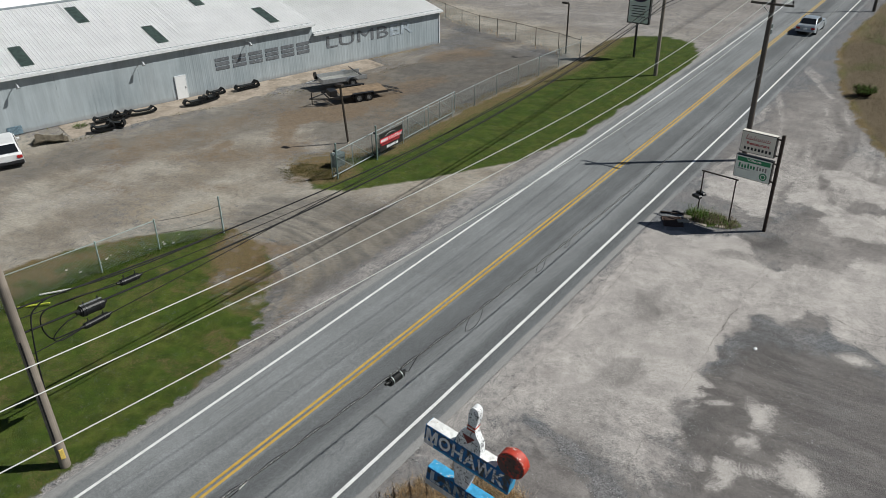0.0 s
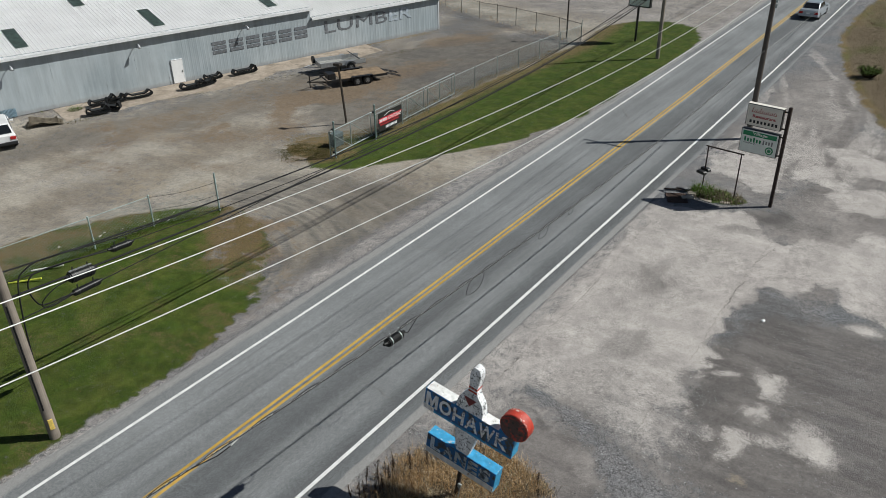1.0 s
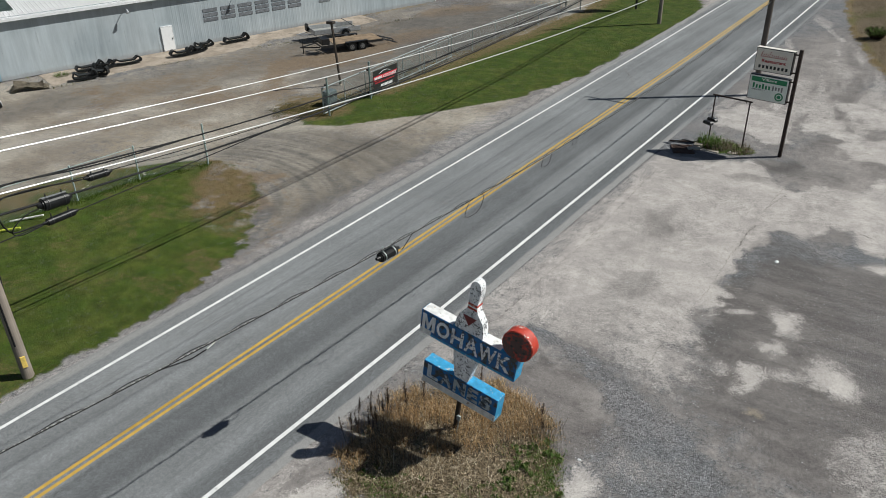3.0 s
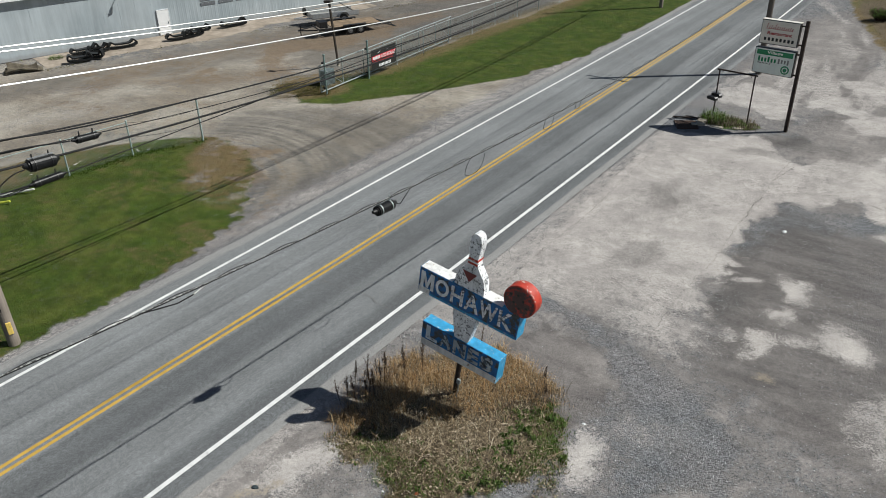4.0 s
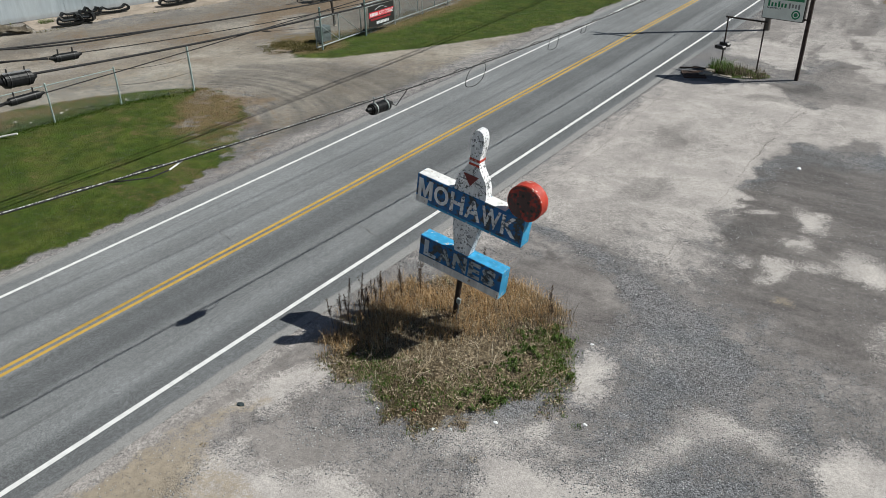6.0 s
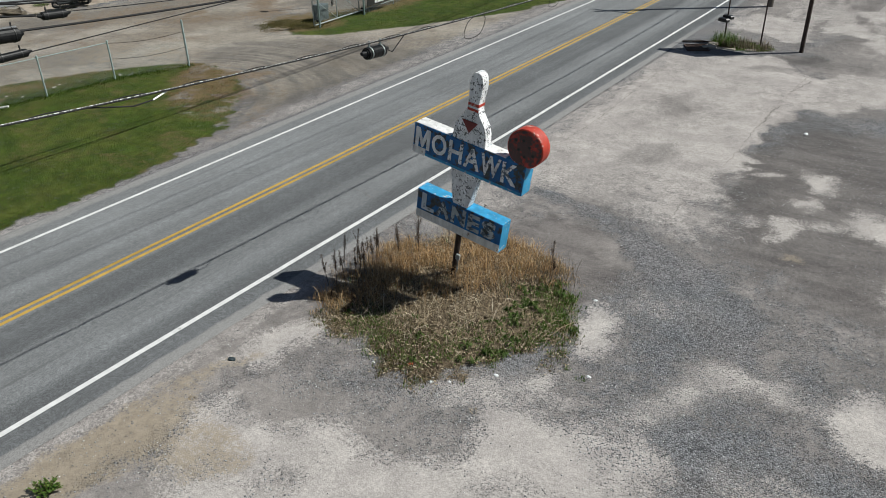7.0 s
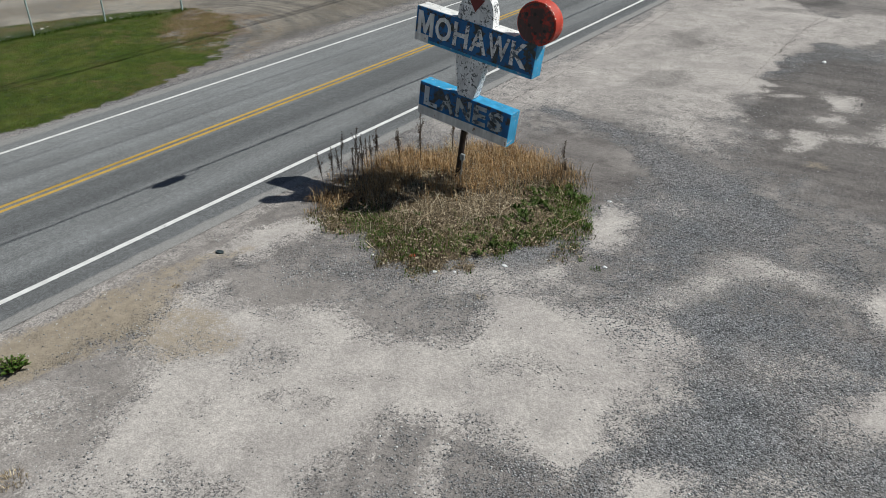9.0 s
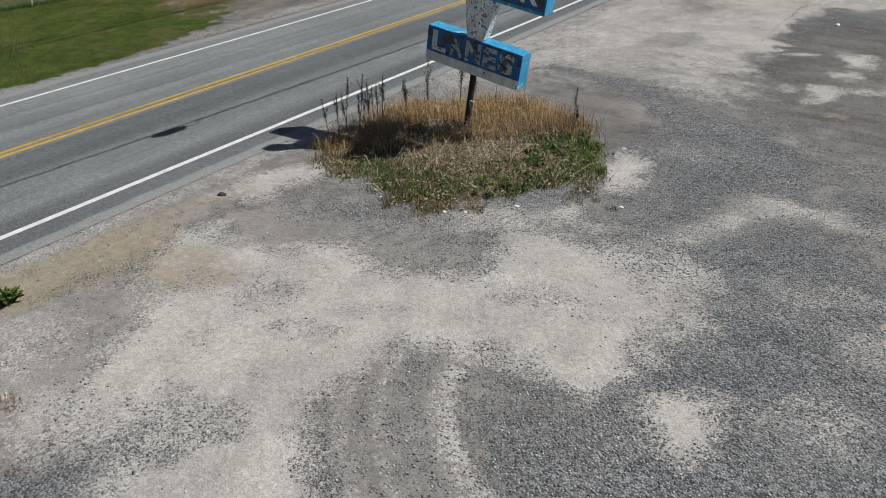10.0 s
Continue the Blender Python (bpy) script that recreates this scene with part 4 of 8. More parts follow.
def build_warehouse():
    house = thing("warehouse", "long pale grey metal warehouse with a white ribbed roof", "warehouse", WALL)
    step, length, depth = 14.6, 62.0, 22.0
    eave_a, eave_b, slope = 3.3, 4.16, 0.2
    for x0, x1, top in ((-step, 0.0, eave_a), (-length, -step, eave_b)):
        bm = bmesh.new()
        corrugated(bm, max(x0, -26.7), x1, (0.0, top + 0.1), 0, 0, 0.305, 0.005, True)
        part("wall", bm, CLADDING, house)
    # flat dented sheets on the southern half
    dent = random.Random(4)
    for k in range(29):
        xa, xb = -26.7 - 1.217 * (k + 1), -26.7 - 1.217 * k
        lean, shift = dent.uniform(-0.008, 0.008), dent.uniform(0.0, 0.004)
        knocks = [(dent.uniform(xa, xb), dent.uniform(0.1, 1.1), dent.uniform(0.15, 0.4), dent.uniform(0.01, 0.04)) for _ in range(dent.randint(0, 3))]
        bm = bmesh.new()
        rows = []
        for j in range(15):
            for i in range(8):
                x, z = xa + (xb - xa) * i / 7, (eave_b + 0.1) * j / 14
                y = shift + lean * (i / 7 - 0.5) + 0.006 * math.sin(z * 1.7 + k) + 0.004 * math.sin(x * 9 + k)
                y += sum(d * math.exp(-((x - u) ** 2 + (z - v) ** 2) / (r * r)) for u, v, r, d in knocks)
                rows.append(bm.verts.new((x, y, z)))
        for j in range(14):
            for i in range(7):
                bm.faces.new((rows[j * 8 + i], rows[j * 8 + i + 1], rows[j * 8 + i + 9], rows[j * 8 + i + 8]))
        part("sheet", bm, CLADDING, house, smooth=True)
    bm = bmesh.new()
    for x, top in ((-0.12, eave_a), (-step - 0.12, eave_b), (-length, eave_b)):
        box(bm, (0.08, depth, top), (x + 0.06, depth / 2 + 0.06, top / 2))
        box(bm, (0.08, depth * 0.5, 1.1), (x + 0.06, depth / 2, top + 0.5))
    box(bm, (length, 0.08, eave_a), (-length / 2, depth, eave_a / 2))
    part("end_wall", bm, CLADDING, house)
    for x0, x1, top, over in ((-step, 0.25, eave_a, 0.34), (-length, -step + 0.15, eave_b, 0.34)):
        bm = bmesh.new()
        corrugated(bm, x0, x1, (top - over * slope + 0.06, top + 11.7 * slope + 0.06), -over, 11.7, 0.305, 0.013, False)
        corrugated(bm, x0, x1, (top + 11.7 * slope + 0.06, top), 11.7, 23.4, 0.305, 0.013, False)
        bmesh.ops.solidify(bm, geom=bm.faces[:], thickness=0.03)
        part("roof", bm, ROOF_WHITE, house, "white ribbed metal roof")
        bm = bmesh.new()
        box(bm, (x1 - x0, 0.04, 0.17), ((x0 + x1) / 2, -over - 0.01, top - over * slope - 0.01))
        part("fascia", bm, TRIM_WHITE, house, "white eave trim")
        bm = bmesh.new()
        box(bm, (x1 - x0, over, 0.03), ((x0 + x1) / 2, -over / 2, top - over * slope - 0.06))
        part("soffit", bm, CLADDING, house)
    bm = bmesh.new()
    box(bm, (0.1, 0.03, eave_a), (-0.03, -0.035, eave_a / 2))
    part("corner_trim", bm, TRIM_WHITE, house, "white corner trim")
    # fibreglass roof lights, four seen in two rows
    for x, y in ((-37.67, 1.05), (-27.54, 1.05), (-17.42, 1.3), (-31.6, 7.0), (-21.57, 7.05), (-41.6, 7.0)):
        bm = bmesh.new()
        z0, z1 = eave_b + y * slope + 0.1, eave_b + (y + 3.5) * slope + 0.1
        vs = [bm.verts.new(v) for v in ((x - 0.45, y, z0), (x + 0.45, y, z0), (x + 0.45, y + 3.5, z1), (x - 0.45, y + 3.5, z1))]
        f = bm.faces.new(vs)
        bmesh.ops.solidify(bm, geom=[f], thickness=0.03)
        part("skylight", bm, ROOF_CLEAR, house, "dark grey-green fibreglass skylight")
    # flush door with frame
    bm = bmesh.new()
    box(bm, (0.84, 0.06, 1.82), (-27.15, -0.05, 0.95), bevel=0.008)
    door = part("door", bm, DOOR_WHITE, house, "plain white steel door")
    bm = bmesh.new()
    for dx in (-0.45, 0.45):
        box(bm, (0.05, 0.08, 1.88), (-27.15 + dx, -0.045, 0.95))
    box(bm, (0.95, 0.08, 0.05), (-27.15, -0.045, 1.9))
    part("door_frame", bm, TRIM_WHITE, house)
    bm = bmesh.new()
    box(bm, (0.05, 0.05, 0.12), (-26.82, -0.1, 0.92), bevel=0.01)
    part("door_handle", bm, BLACK_STEEL, door)
    for x in (-39.05, -30.05, -20.95):
        bm = bmesh.new()
        tube(bm, [(x, -0.02, 3.55), (x, -0.3, 3.68), (x, -0.5, 3.68), (x, -0.58, 3.62)], 0.03)
        arm = part("wall_lamp", bm, ALUMINIUM, house, "flood lamp on a bracket under the eave")
        bm = bmesh.new()
        rod(bm, (x, -0.58, 3.66), (x, -0.74, 3.44), 0.07, 0.14, 14)
        part("lamp_shade", bm, ALUMINIUM, arm)
    # weathered lettering: the first word as plain bars, the second as a word
    w = 9.25 / 6
    for i in range(6):
        x = -23.98 + w * i
        for z in (1.74, 2.1, 2.46):
            bm = bmesh.new()
            prism(bm, [(x, z), (x + w * 0.8, z), (x + w * 0.8, z + 0.26), (x, z + 0.26)], 0.012, Matrix.Translation((0, -0.037, 0)))
            part("wall_lettering", bm, GHOST_DARK, house, "weathered grey bar")
    lettering("wall_lettering", "LUMB", 6.9, 1.05, GHOST_DARK, house, Matrix.Translation((-13.2, -0.025, 1.74)), bold=0.0, label="weathered dark grey lettering")
    lettering("wall_lettering", "ER", 2.7, 1.05, GHOST_PALE, house, Matrix.Translation((-6.1, -0.025, 1.74)), bold=0.012, label="faded pale blue lettering")
    # corrugated blue sheet leaning on the wall
    bm = bmesh.new()
    corrugated(bm, -40.4, -39.4, (0.02, 0.62), 0, 0, 0.08, 0.012, True)
    bmesh.ops.solidify(bm, geom=bm.faces[:], thickness=0.008)
    bmesh.ops.transform(bm, matrix=Matrix.Translation((0, -0.1, 0)) @ pose(0, 0, 0, -6, 0, 0), verts=bm.verts)
    single("metal_sheet", bm, SHEET_BLUE, "faded blue corrugated sheet leaning on the warehouse", "metal sheet", at=WALL)
    return house


SHEET_BLUE = plain("faded_blue_sheet", (0.3, 0.42, 0.5), 0.6, wear=0.2)
build_warehouse()


def build_shed():
    """A white building that stands behind the warehouse."""
    shed = thing("storage_building", "white metal building with a low roof behind the warehouse", "building", WALL @ pose(-26.5, 32.0, 0.0))
    bm = bmesh.new()
    box(bm, (14.0, 8.0, 3.9), (0, 0, 1.95))
    part("wall", bm, TRIM_WHITE, shed)
    bm = bmesh.new()
    prism(bm, [(-4.4, 3.82), (4.4, 3.82), (4.4, 3.95), (0, 5.2), (-4.4, 3.95)], 14.6, pose(7.3, 0, 0, 0, 0, 90))
    part("roof", bm, ROOF_WHITE, shed)
    bm = bmesh.new()
    box(bm, (14.6, 0.08, 0.2), (0, -4.42, 3.86))
    part("fascia", bm, CLADDING, shed)


build_shed()


def build_concrete_strip():
    """The strip of old concrete along the warehouse, its outer edge broken and silted."""
    bm = bmesh.new()
    rows = []
    for k in range(113):
        x = -37.0 + 0.25 * k
        out = -float(np.interp(x, [-37, -32, -27, -22, -18, -9], [3.8, 3.1, 3.6, 4.0, 4.8, 4.6])) - 0.45 * noise.noise(Vector((x * 0.35, 1.7, 0))) - 0.3 * noise.noise(Vector((x * 1.7, 4.1, 0)))
        rows.append([bm.verts.new((x, y, z)) for y, z in ((-0.05, 0.09), (out * 0.5, 0.085), (out, 0.07), (out - 0.12, -0.12))])
    for a, b in zip(rows, rows[1:]):
        for i in range(3):
            bm.faces.new((a[i], a[i + 1], b[i + 1], b[i]))
    single("concrete_apron", bm, STRIP, "cracked tan concrete strip beside the warehouse", "pavement", kind="structure", at=WALL @ pose(0, 0, -0.02, 0, -0.12, 0))


def make_strip():
    m = Nodes("silted_tan_concrete", 0.95, spec=0.2)
    c = m.mix(m.step(m.noise(0.7, 6, 0.65), 0.38, 0.62), (0.36, 0.305, 0.25), (0.27, 0.225, 0.18))
    c = m.shade(c, m.noise(5, 6, 0.7), 0.8, 1.2)
    return m.done(m.mix(m.step(m.noise(0.5, 6, 0.7), 0.56, 0.64, 0.0, 0.7), c, (0.16, 0.135, 0.105)))


STRIP = make_strip()
build_concrete_strip()


def build_crack(points, width, seed, label="thin dark crack across the paved lot", lift=0.012):
    """A jagged crack with uneven lips, filled with dirt."""
    rnd = random.Random(seed)
    pts = []
    for (x0, y0), (x1, y1) in zip(points, points[1:]):
        n = max(2, int(math.hypot(x1 - x0, y1 - y0) / 0.12))
        pts += [(x0 + (x1 - x0) * i / n + rnd.gauss(0, 0.025), y0 + (y1 - y0) * i / n + rnd.gauss(0, 0.025)) for i in range(n)]
    bm = bmesh.new()
    rows = []
    for i, (x, y) in enumerate(pts):
        q, r = pts[min(i + 1, len(pts) - 1)], pts[max(i - 1, 0)]
        d = Vector((q[0] - r[0], q[1] - r[1], 0)).normalized()
        s = Vector((-d.y, d.x, 0)) * width * rnd.uniform(0.15, 1.0) * 0.5
        c = Vector((x, y, level(x, y) + lift))
        rows.append((bm.verts.new(c - s), bm.verts.new(c + s)))
    for a, b in zip(rows, rows[1:]):
        bm.faces.new((a[0], a[1], b[1], b[0]))
    return single("pavement_crack", bm, CRACK_DIRT, label, "crack", kind="structure")


CRACK_DIRT = plain("crack_dirt", (0.17, 0.155, 0.142), 0.95, wear=0.5, scale=9)
build_crack([(-10.9, 17.8), (-10.95, 21.0), (-10.85, 24.2), (-11.0, 27.4), (-11.25, 33.0)], 0.03, 1)
build_crack([(-11.5, 23.5), (-11.45, 27.0), (-11.5, 30.5)], 0.018, 8)
build_crack([(-5.93, 17.9), (-6.0, 20.6), (-5.84, 23.5), (-5.95, 26.7), (-5.95, 29.8), (-5.84, 33.2), (-5.4, 37.2)], 0.018, 2)
build_crack([(-5.95, 26.6), (-5.85, 27.6), (-5.95, 28.6), (-5.8, 29.6)], 0.05, 9)
build_crack([(-5.9, 31.2), (-5.75, 32.0), (-5.55, 33.2)], 0.045, 10)
build_crack([(-5.45, 24.1), (-5.0, 24.3), (-4.75, 24.25)], 0.11, 3)
build_crack([(-9.6, 39.6), (-8.9, 39.4), (-8.3, 38.9), (-8.1, 38.3)], 0.06, 4)
build_crack([(-5.2, 30.3), (-3.2, 31.2), (-1.2, 30.4), (1.0, 31.0)], 0.022, 5)
build_crack([(-6.0, 44.5), (-3.6, 43.2), (-1.6, 44.6), (0.5, 43.6)], 0.035, 6)
build_crack([(-4.6, 39.0), (-3.0, 40.4), (-0.8, 39.6)], 0.03, 7)

for k, (pts, w) in enumerate((([(-19.6, 47.8), (-17.8, 45.2), (-16.4, 42.9)], 0.035), ([(-19.3, 24.0), (-17.6, 24.3), (-16.5, 24.1)], 0.02), ([(-15.9, 15.2), (-14.4, 15.4), (-12.9, 15.1)], 0.02), ([(-19.2, 12.5), (-18.0, 12.9), (-16.6, 12.6)], 0.018))):
    build_crack(pts, w, 30 + k, "thin dark crack across the asphalt", 0.055)

# ---- bowling sign ----
LEAN_DEG = 8.6


def build_bowling_sign():
    """Two old box signs, a flat bowling pin and a ball on one leaning steel post."""
    base = pose(-8.89, 12.72, level(-8.89, 12.72) - 0.07, 0, LEAN_DEG, 0)
    sign = thing("bowling_sign", "leaning bowling sign with flaking blue, white and red paint", "sign", base)
    bm = bmesh.new()
    rod(bm, (-0.19, 0.2, -0.2), (-0.19, 0.2, 2.3), 0.065, sides=14)
    post = part("post", bm, RUST_STEEL, sign, "rusty dark steel post")
    bm = bmesh.new()
    tube(bm, [(-0.09, 0.12, 0.02), (-0.06, 0.1, 0.3), (-0.07, 0.1, 0.52), (-0.16, 0.14, 0.6)], 0.022, 8)
    box(bm, (0.1, 0.06, 0.14), (-0.08, 0.1, 0.62), bevel=0.01)
    part("conduit", bm, GALVANISED, post, "grey conduit with a loose end")
    depth = 0.34

    def cabinet(name, x0, x1, z0, z1, lower_band, edge_mat):
        bm = bmesh.new()
        box(bm, (x1 - x0, depth, z1 - z0), ((x0 + x1) / 2, depth / 2, (z0 + z1) / 2), bevel=0.012)
        body = part(name, bm, edge_mat, sign)
        bm = bmesh.new()
        box(bm, (x1 - x0 - 0.012, 0.012, z1 - z0 - 0.012 - lower_band), ((x0 + x1) / 2, -0.004, (z0 + z1) / 2 + lower_band / 2), bevel=0.003)
        part("face", bm, BLUE_PAINT, body, "navy painted sign face")
        bm = bmesh.new()
        box(bm, (x1 - x0 - 0.05, 0.012, z1 - z0 - 0.04), ((x0 + x1) / 2, depth + 0.004, (z0 + z1) / 2), bevel=0.003)
        part("back_face", bm, BLUE_PAINT, body)
        return body

    # upper box: white top, sky blue end
    x0, x1, z0, z1 = -1.53, 1.25, 2.83, 3.52
    top = cabinet("upper_box", x0, x1, z0, z1, 0.0, SKY_PAINT)
    for a, b in ((x0 + 0.02, -0.62), (0.22, x1 - 0.5)):
        bm = bmesh.new()
        box(bm, (b - a, depth - 0.01, 0.012), ((a + b) / 2, depth / 2, z1 + 0.004), bevel=0.003)
        part("top_panel", bm, WHITE_EDGE, top, "dirty white top sheet")
    bm = bmesh.new()
    box(bm, (x1 - x0 - 0.06, 0.012, 0.06), ((x0 + x1) / 2, -0.010, z0 + 0.035))
    part("lower_stripe", bm, SKY_PAINT, top)
    bm = bmesh.new()
    box(bm, (0.32, 0.012, 0.16), (x0 + 0.18, -0.013, z0 + 0.085))
    part("worn_corner", bm, WHITE_EDGE, top, "bare white corner")
    spots = [("M", -1.47, 0.38, LETTER_WHITE), ("O", -1.04, 0.38, LETTER_WHITE), ("H", -0.6, 0.35, LETTER_HALF), ("A", -0.21, 0.4, LETTER_HALF), ("W", 0.2, 0.48, LETTER_HALF), ("K", 0.72, 0.37, LETTER_HALF)]
    for ch, x, w, mat in spots:
        if ch == "M":
            h = 0.47
            shape = [(0, 0), (0, h), (0.27, h), (0.5, 0.42 * h), (0.73, h), (1, h), (1, 0), (0.78, 0), (0.78, 0.62 * h), (0.56, 0.08 * h), (0.44, 0.08 * h), (0.22, 0.62 * h), (0.22, 0)]
            bm = bmesh.new()
            prism(bm, [(x + u * w, z0 + 0.15 + v) for u, v in shape], 0.012, Matrix.Translation((0, -0.023, 0)))
            part("letter", bm, mat, top)
            continue
        lettering("letter", ch, w, 0.47, mat, top, Matrix.Translation((x, -0.011, z0 + 0.15)), 0.012, bold=0.022)
    # lower box: white lower stripe, sky blue top and end
    x0, x1, z0, z1 = -1.28, 0.96, 1.28, 2.0
    low = cabinet("lower_box", x0, x1, z0, z1, 0.2, SKY_PAINT)
    bm = bmesh.new()
    box(bm, (x1 - x0 - 0.012, 0.012, 0.19), ((x0 + x1) / 2, -0.003, z0 + 0.1))
    part("lower_stripe", bm, WHITE_EDGE, low, "white stripe under the letters")
    for ch, x, w, mat in (("L", -1.14, 0.34, LETTER_PALE), ("A", -0.74, 0.36, LETTER_FADED), ("N", -0.33, 0.37, LETTER_FADED), ("E", 0.1, 0.31, LETTER_FADED), ("S", 0.46, 0.36, LETTER_FADED)):
        lettering("letter", ch, w, 0.41, mat, low, Matrix.Translation((x, -0.011, z0 + 0.25)), 0.012, bold=0.035)
    # bowling pin, a flat box in the shape of a pin
    half = [(1.98, 0.17), (2.03, 0.21), (2.3, 0.27), (2.7, 0.345), (3.2, 0.42), (3.6, 0.43), (3.8, 0.405), (3.96, 0.345), (4.08, 0.25), (4.2, 0.16), (4.32, 0.128), (4.46, 0.13), (4.62, 0.154), (4.78, 0.162), (4.88, 0.152), (4.96, 0.125), (5.02, 0.08), (5.04, 0.03)]
    outline = [(x, z) for z, x in half] + [(-x, z) for z, x in reversed(half)]
    bm = bmesh.new()
    prism(bm, [(x * 0.94, z) for x, z in outline], 0.22, Matrix.Translation((-0.16, 0.015, 0)))
    pin = part("pin", bm, WHITE_FLAKE, sign, "flat white bowling pin, paint flaking to black")
    for z, h in ((4.26, 0.05), (4.37, 0.06)):
        bm = bmesh.new()
        box(bm, (0.256, 0.245, h), (-0.16, 0.125, z), bevel=0.004)
        part("neck_band", bm, RED_PAINT, pin, "red neck band")
    bm = bmesh.new()
    prism(bm, [(-0.38, 4.0), (0.0, 4.0), (-0.18, 3.74)], 0.02, Matrix.Translation((0, 0.0, 0)))
    part("triangle", bm, TRIANGLE_RED, pin, "dull red triangle")
    # ball, a short drum
    bm = bmesh.new()
    c = Vector((1.14, 0.0, 3.87))
    rod(bm, c + Vector((0, 0.0, 0)), c + Vector((0, 0.3, 0)), 0.405, sides=44)
    bmesh.ops.bevel(bm, geom=[e for e in bm.edges if abs(e.verts[0].co.y - e.verts[1].co.y) < 1e-4], offset=0.012, segments=2, affect="EDGES")
    ball = part("ball", bm, RED_PAINT, sign, "red drum shaped like a bowling ball")
    bm = bmesh.new()
    rod(bm, c + Vector((0, -0.008, 0)), c + Vector((0, 0.01, 0)), 0.378, sides=44)
    part("ball_face", bm, DARK_RED, ball, "burnt dark red face")
    for dx, dz in ((-0.05, 0.17), (0.1, 0.07), (-0.13, -0.05), (0.02, -0.16), (0.2, -0.08), (-0.22, 0.13)):
        bm = bmesh.new()
        rod(bm, c + Vector((dx, -0.012, dz)), c + Vector((dx, 0.0, dz)), 0.032, sides=12)
        part("finger_hole", bm, SIGN_BLACK, ball)
    return sign


build_bowling_sign()

# ---- roadside business sign ----


def build_business_sign():
    z0 = level(-6.93, 37.25)
    sign = thing("roadside_sign", "two lightbox signs hung from one dark steel post", "sign", pose(-6.93, 37.25, z0, 0, 0, -6))
    bm = bmesh.new()
    box(bm, (0.15, 0.15, 5.2), (0, 0, 2.5), bevel=0.01)
    part("post", bm, RUST_STEEL, sign, "dark rusty square post")
    for name, x0, x1, za, zb, mat in (("upper_lightbox", -1.93, -0.24, 3.9, 4.97, SIGN_FACE), ("lower_lightbox", -2.02, -0.2, 2.55, 3.72, SIGN_WHITE)):
        bm = bmesh.new()
        box(bm, (x1 - x0, 0.26, zb - za), ((x0 + x1) / 2, 0, (za + zb) / 2), bevel=0.015)
        body = part(name, bm, BLACK_STEEL, sign, "dark sheet-metal lightbox")
        for y in (-0.132, 0.132):
            bm = bmesh.new()
            box(bm, (x1 - x0 - 0.06, 0.02, zb - za - 0.06), ((x0 + x1) / 2, y, (za + zb) / 2), bevel=0.006)
            part("panel", bm, mat, body, "pale acrylic sign panel")
        for z in (za + 0.12, zb - 0.12):
            bm = bmesh.new()
            box(bm, (abs(x1) + 0.06, 0.06, 0.06), (x1 / 2, 0, z))
            part("bracket", bm, RUST_STEEL, body)
    bm = bmesh.new()
    box(bm, (1.7, 0.27, 0.015), (-1.085, 0, 4.98))
    part("cap", bm, SIGN_FACE, sign, "weathered light top flashing")
    y = -0.144
    up = bpy.data.objects["upper_lightbox"]
    # the name and the number above and below the readable word are plain bars
    bm = bmesh.new()
    for k in range(13):
        tall = 0.26 if k in (0, 4) else 0.12 + 0.02 * (k % 3)
        box(bm, (0.028, 0.008, tall), (-1.66 + 0.093 * k, y, 4.58 + tall / 2), (0, 14 + 5 * (k % 2), 0))
    box(bm, (1.2, 0.008, 0.02), (-1.1, y, 4.59))
    part("name_bars", bm, SIGN_RED, up, "faded red script line")
    lettering("word", "Restaurant", 1.1, 0.15, SIGN_RED, up, Matrix.Translation((-1.62, y, 4.33)), 0.008, bold=0.03)
    for i in range(8):
        bm = bmesh.new()
        box(bm, (0.1, 0.008, 0.14), (-1.68 + 0.175 * i, y, 4.13))
        part("figure_bar", bm, SIGN_BLACK, up)
    low = bpy.data.objects["lower_lightbox"]
    bm = bmesh.new()
    box(bm, (1.62, 0.008, 0.22), (-1.11, y, 3.52))
    part("green_band", bm, SIGN_GREEN, low, "green band")
    lettering("word", "Village", 0.72, 0.17, SIGN_WHITE, low, Matrix.Translation((-1.46, y - 0.004, 3.44)), 0.006, bold=0.02)
    bm = bmesh.new()
    for i in range(6):
        box(bm, (0.085, 0.008, 0.24 if i in (0, 3) else 0.17), (-1.78 + 0.145 * i, y, 3.22 if i in (0, 3) else 3.185))
    part("name_bars", bm, SIGN_GREEN, low, "row of green letter bars")
    bm = bmesh.new()
    for i in range(4):
        box(bm, (0.07, 0.008, 0.22 if i in (0, 3) else 0.16), (-0.88 + 0.135 * i, y, 3.2))
    part("name_bars", bm, SIGN_GREY, low, "row of grey letter bars")
    lettering("word", "PHARMACY", 0.62, 0.07, SIGN_BLACK, low, Matrix.Translation((-1.84, y, 3.0)), 0.006)
    bm = bmesh.new()
    rod(bm, (-0.55, y, 2.85), (-0.55, y - 0.008, 2.85), 0.19, sides=28)
    logo = part("round_mark", bm, SIGN_GREEN, low, "round green mark")
    bm = bmesh.new()
    rod(bm, (-0.55, y - 0.008, 2.85), (-0.55, y - 0.012, 2.85), 0.13, sides=24)
    part("inner_ring", bm, SIGN_WHITE, logo)
    bm = bmesh.new()
    rod(bm, (-0.55, y - 0.012, 2.85), (-0.55, y - 0.016, 2.85), 0.09, sides=20)
    part("inner_disc", bm, SIGN_GREEN, logo)
    return sign


build_business_sign()


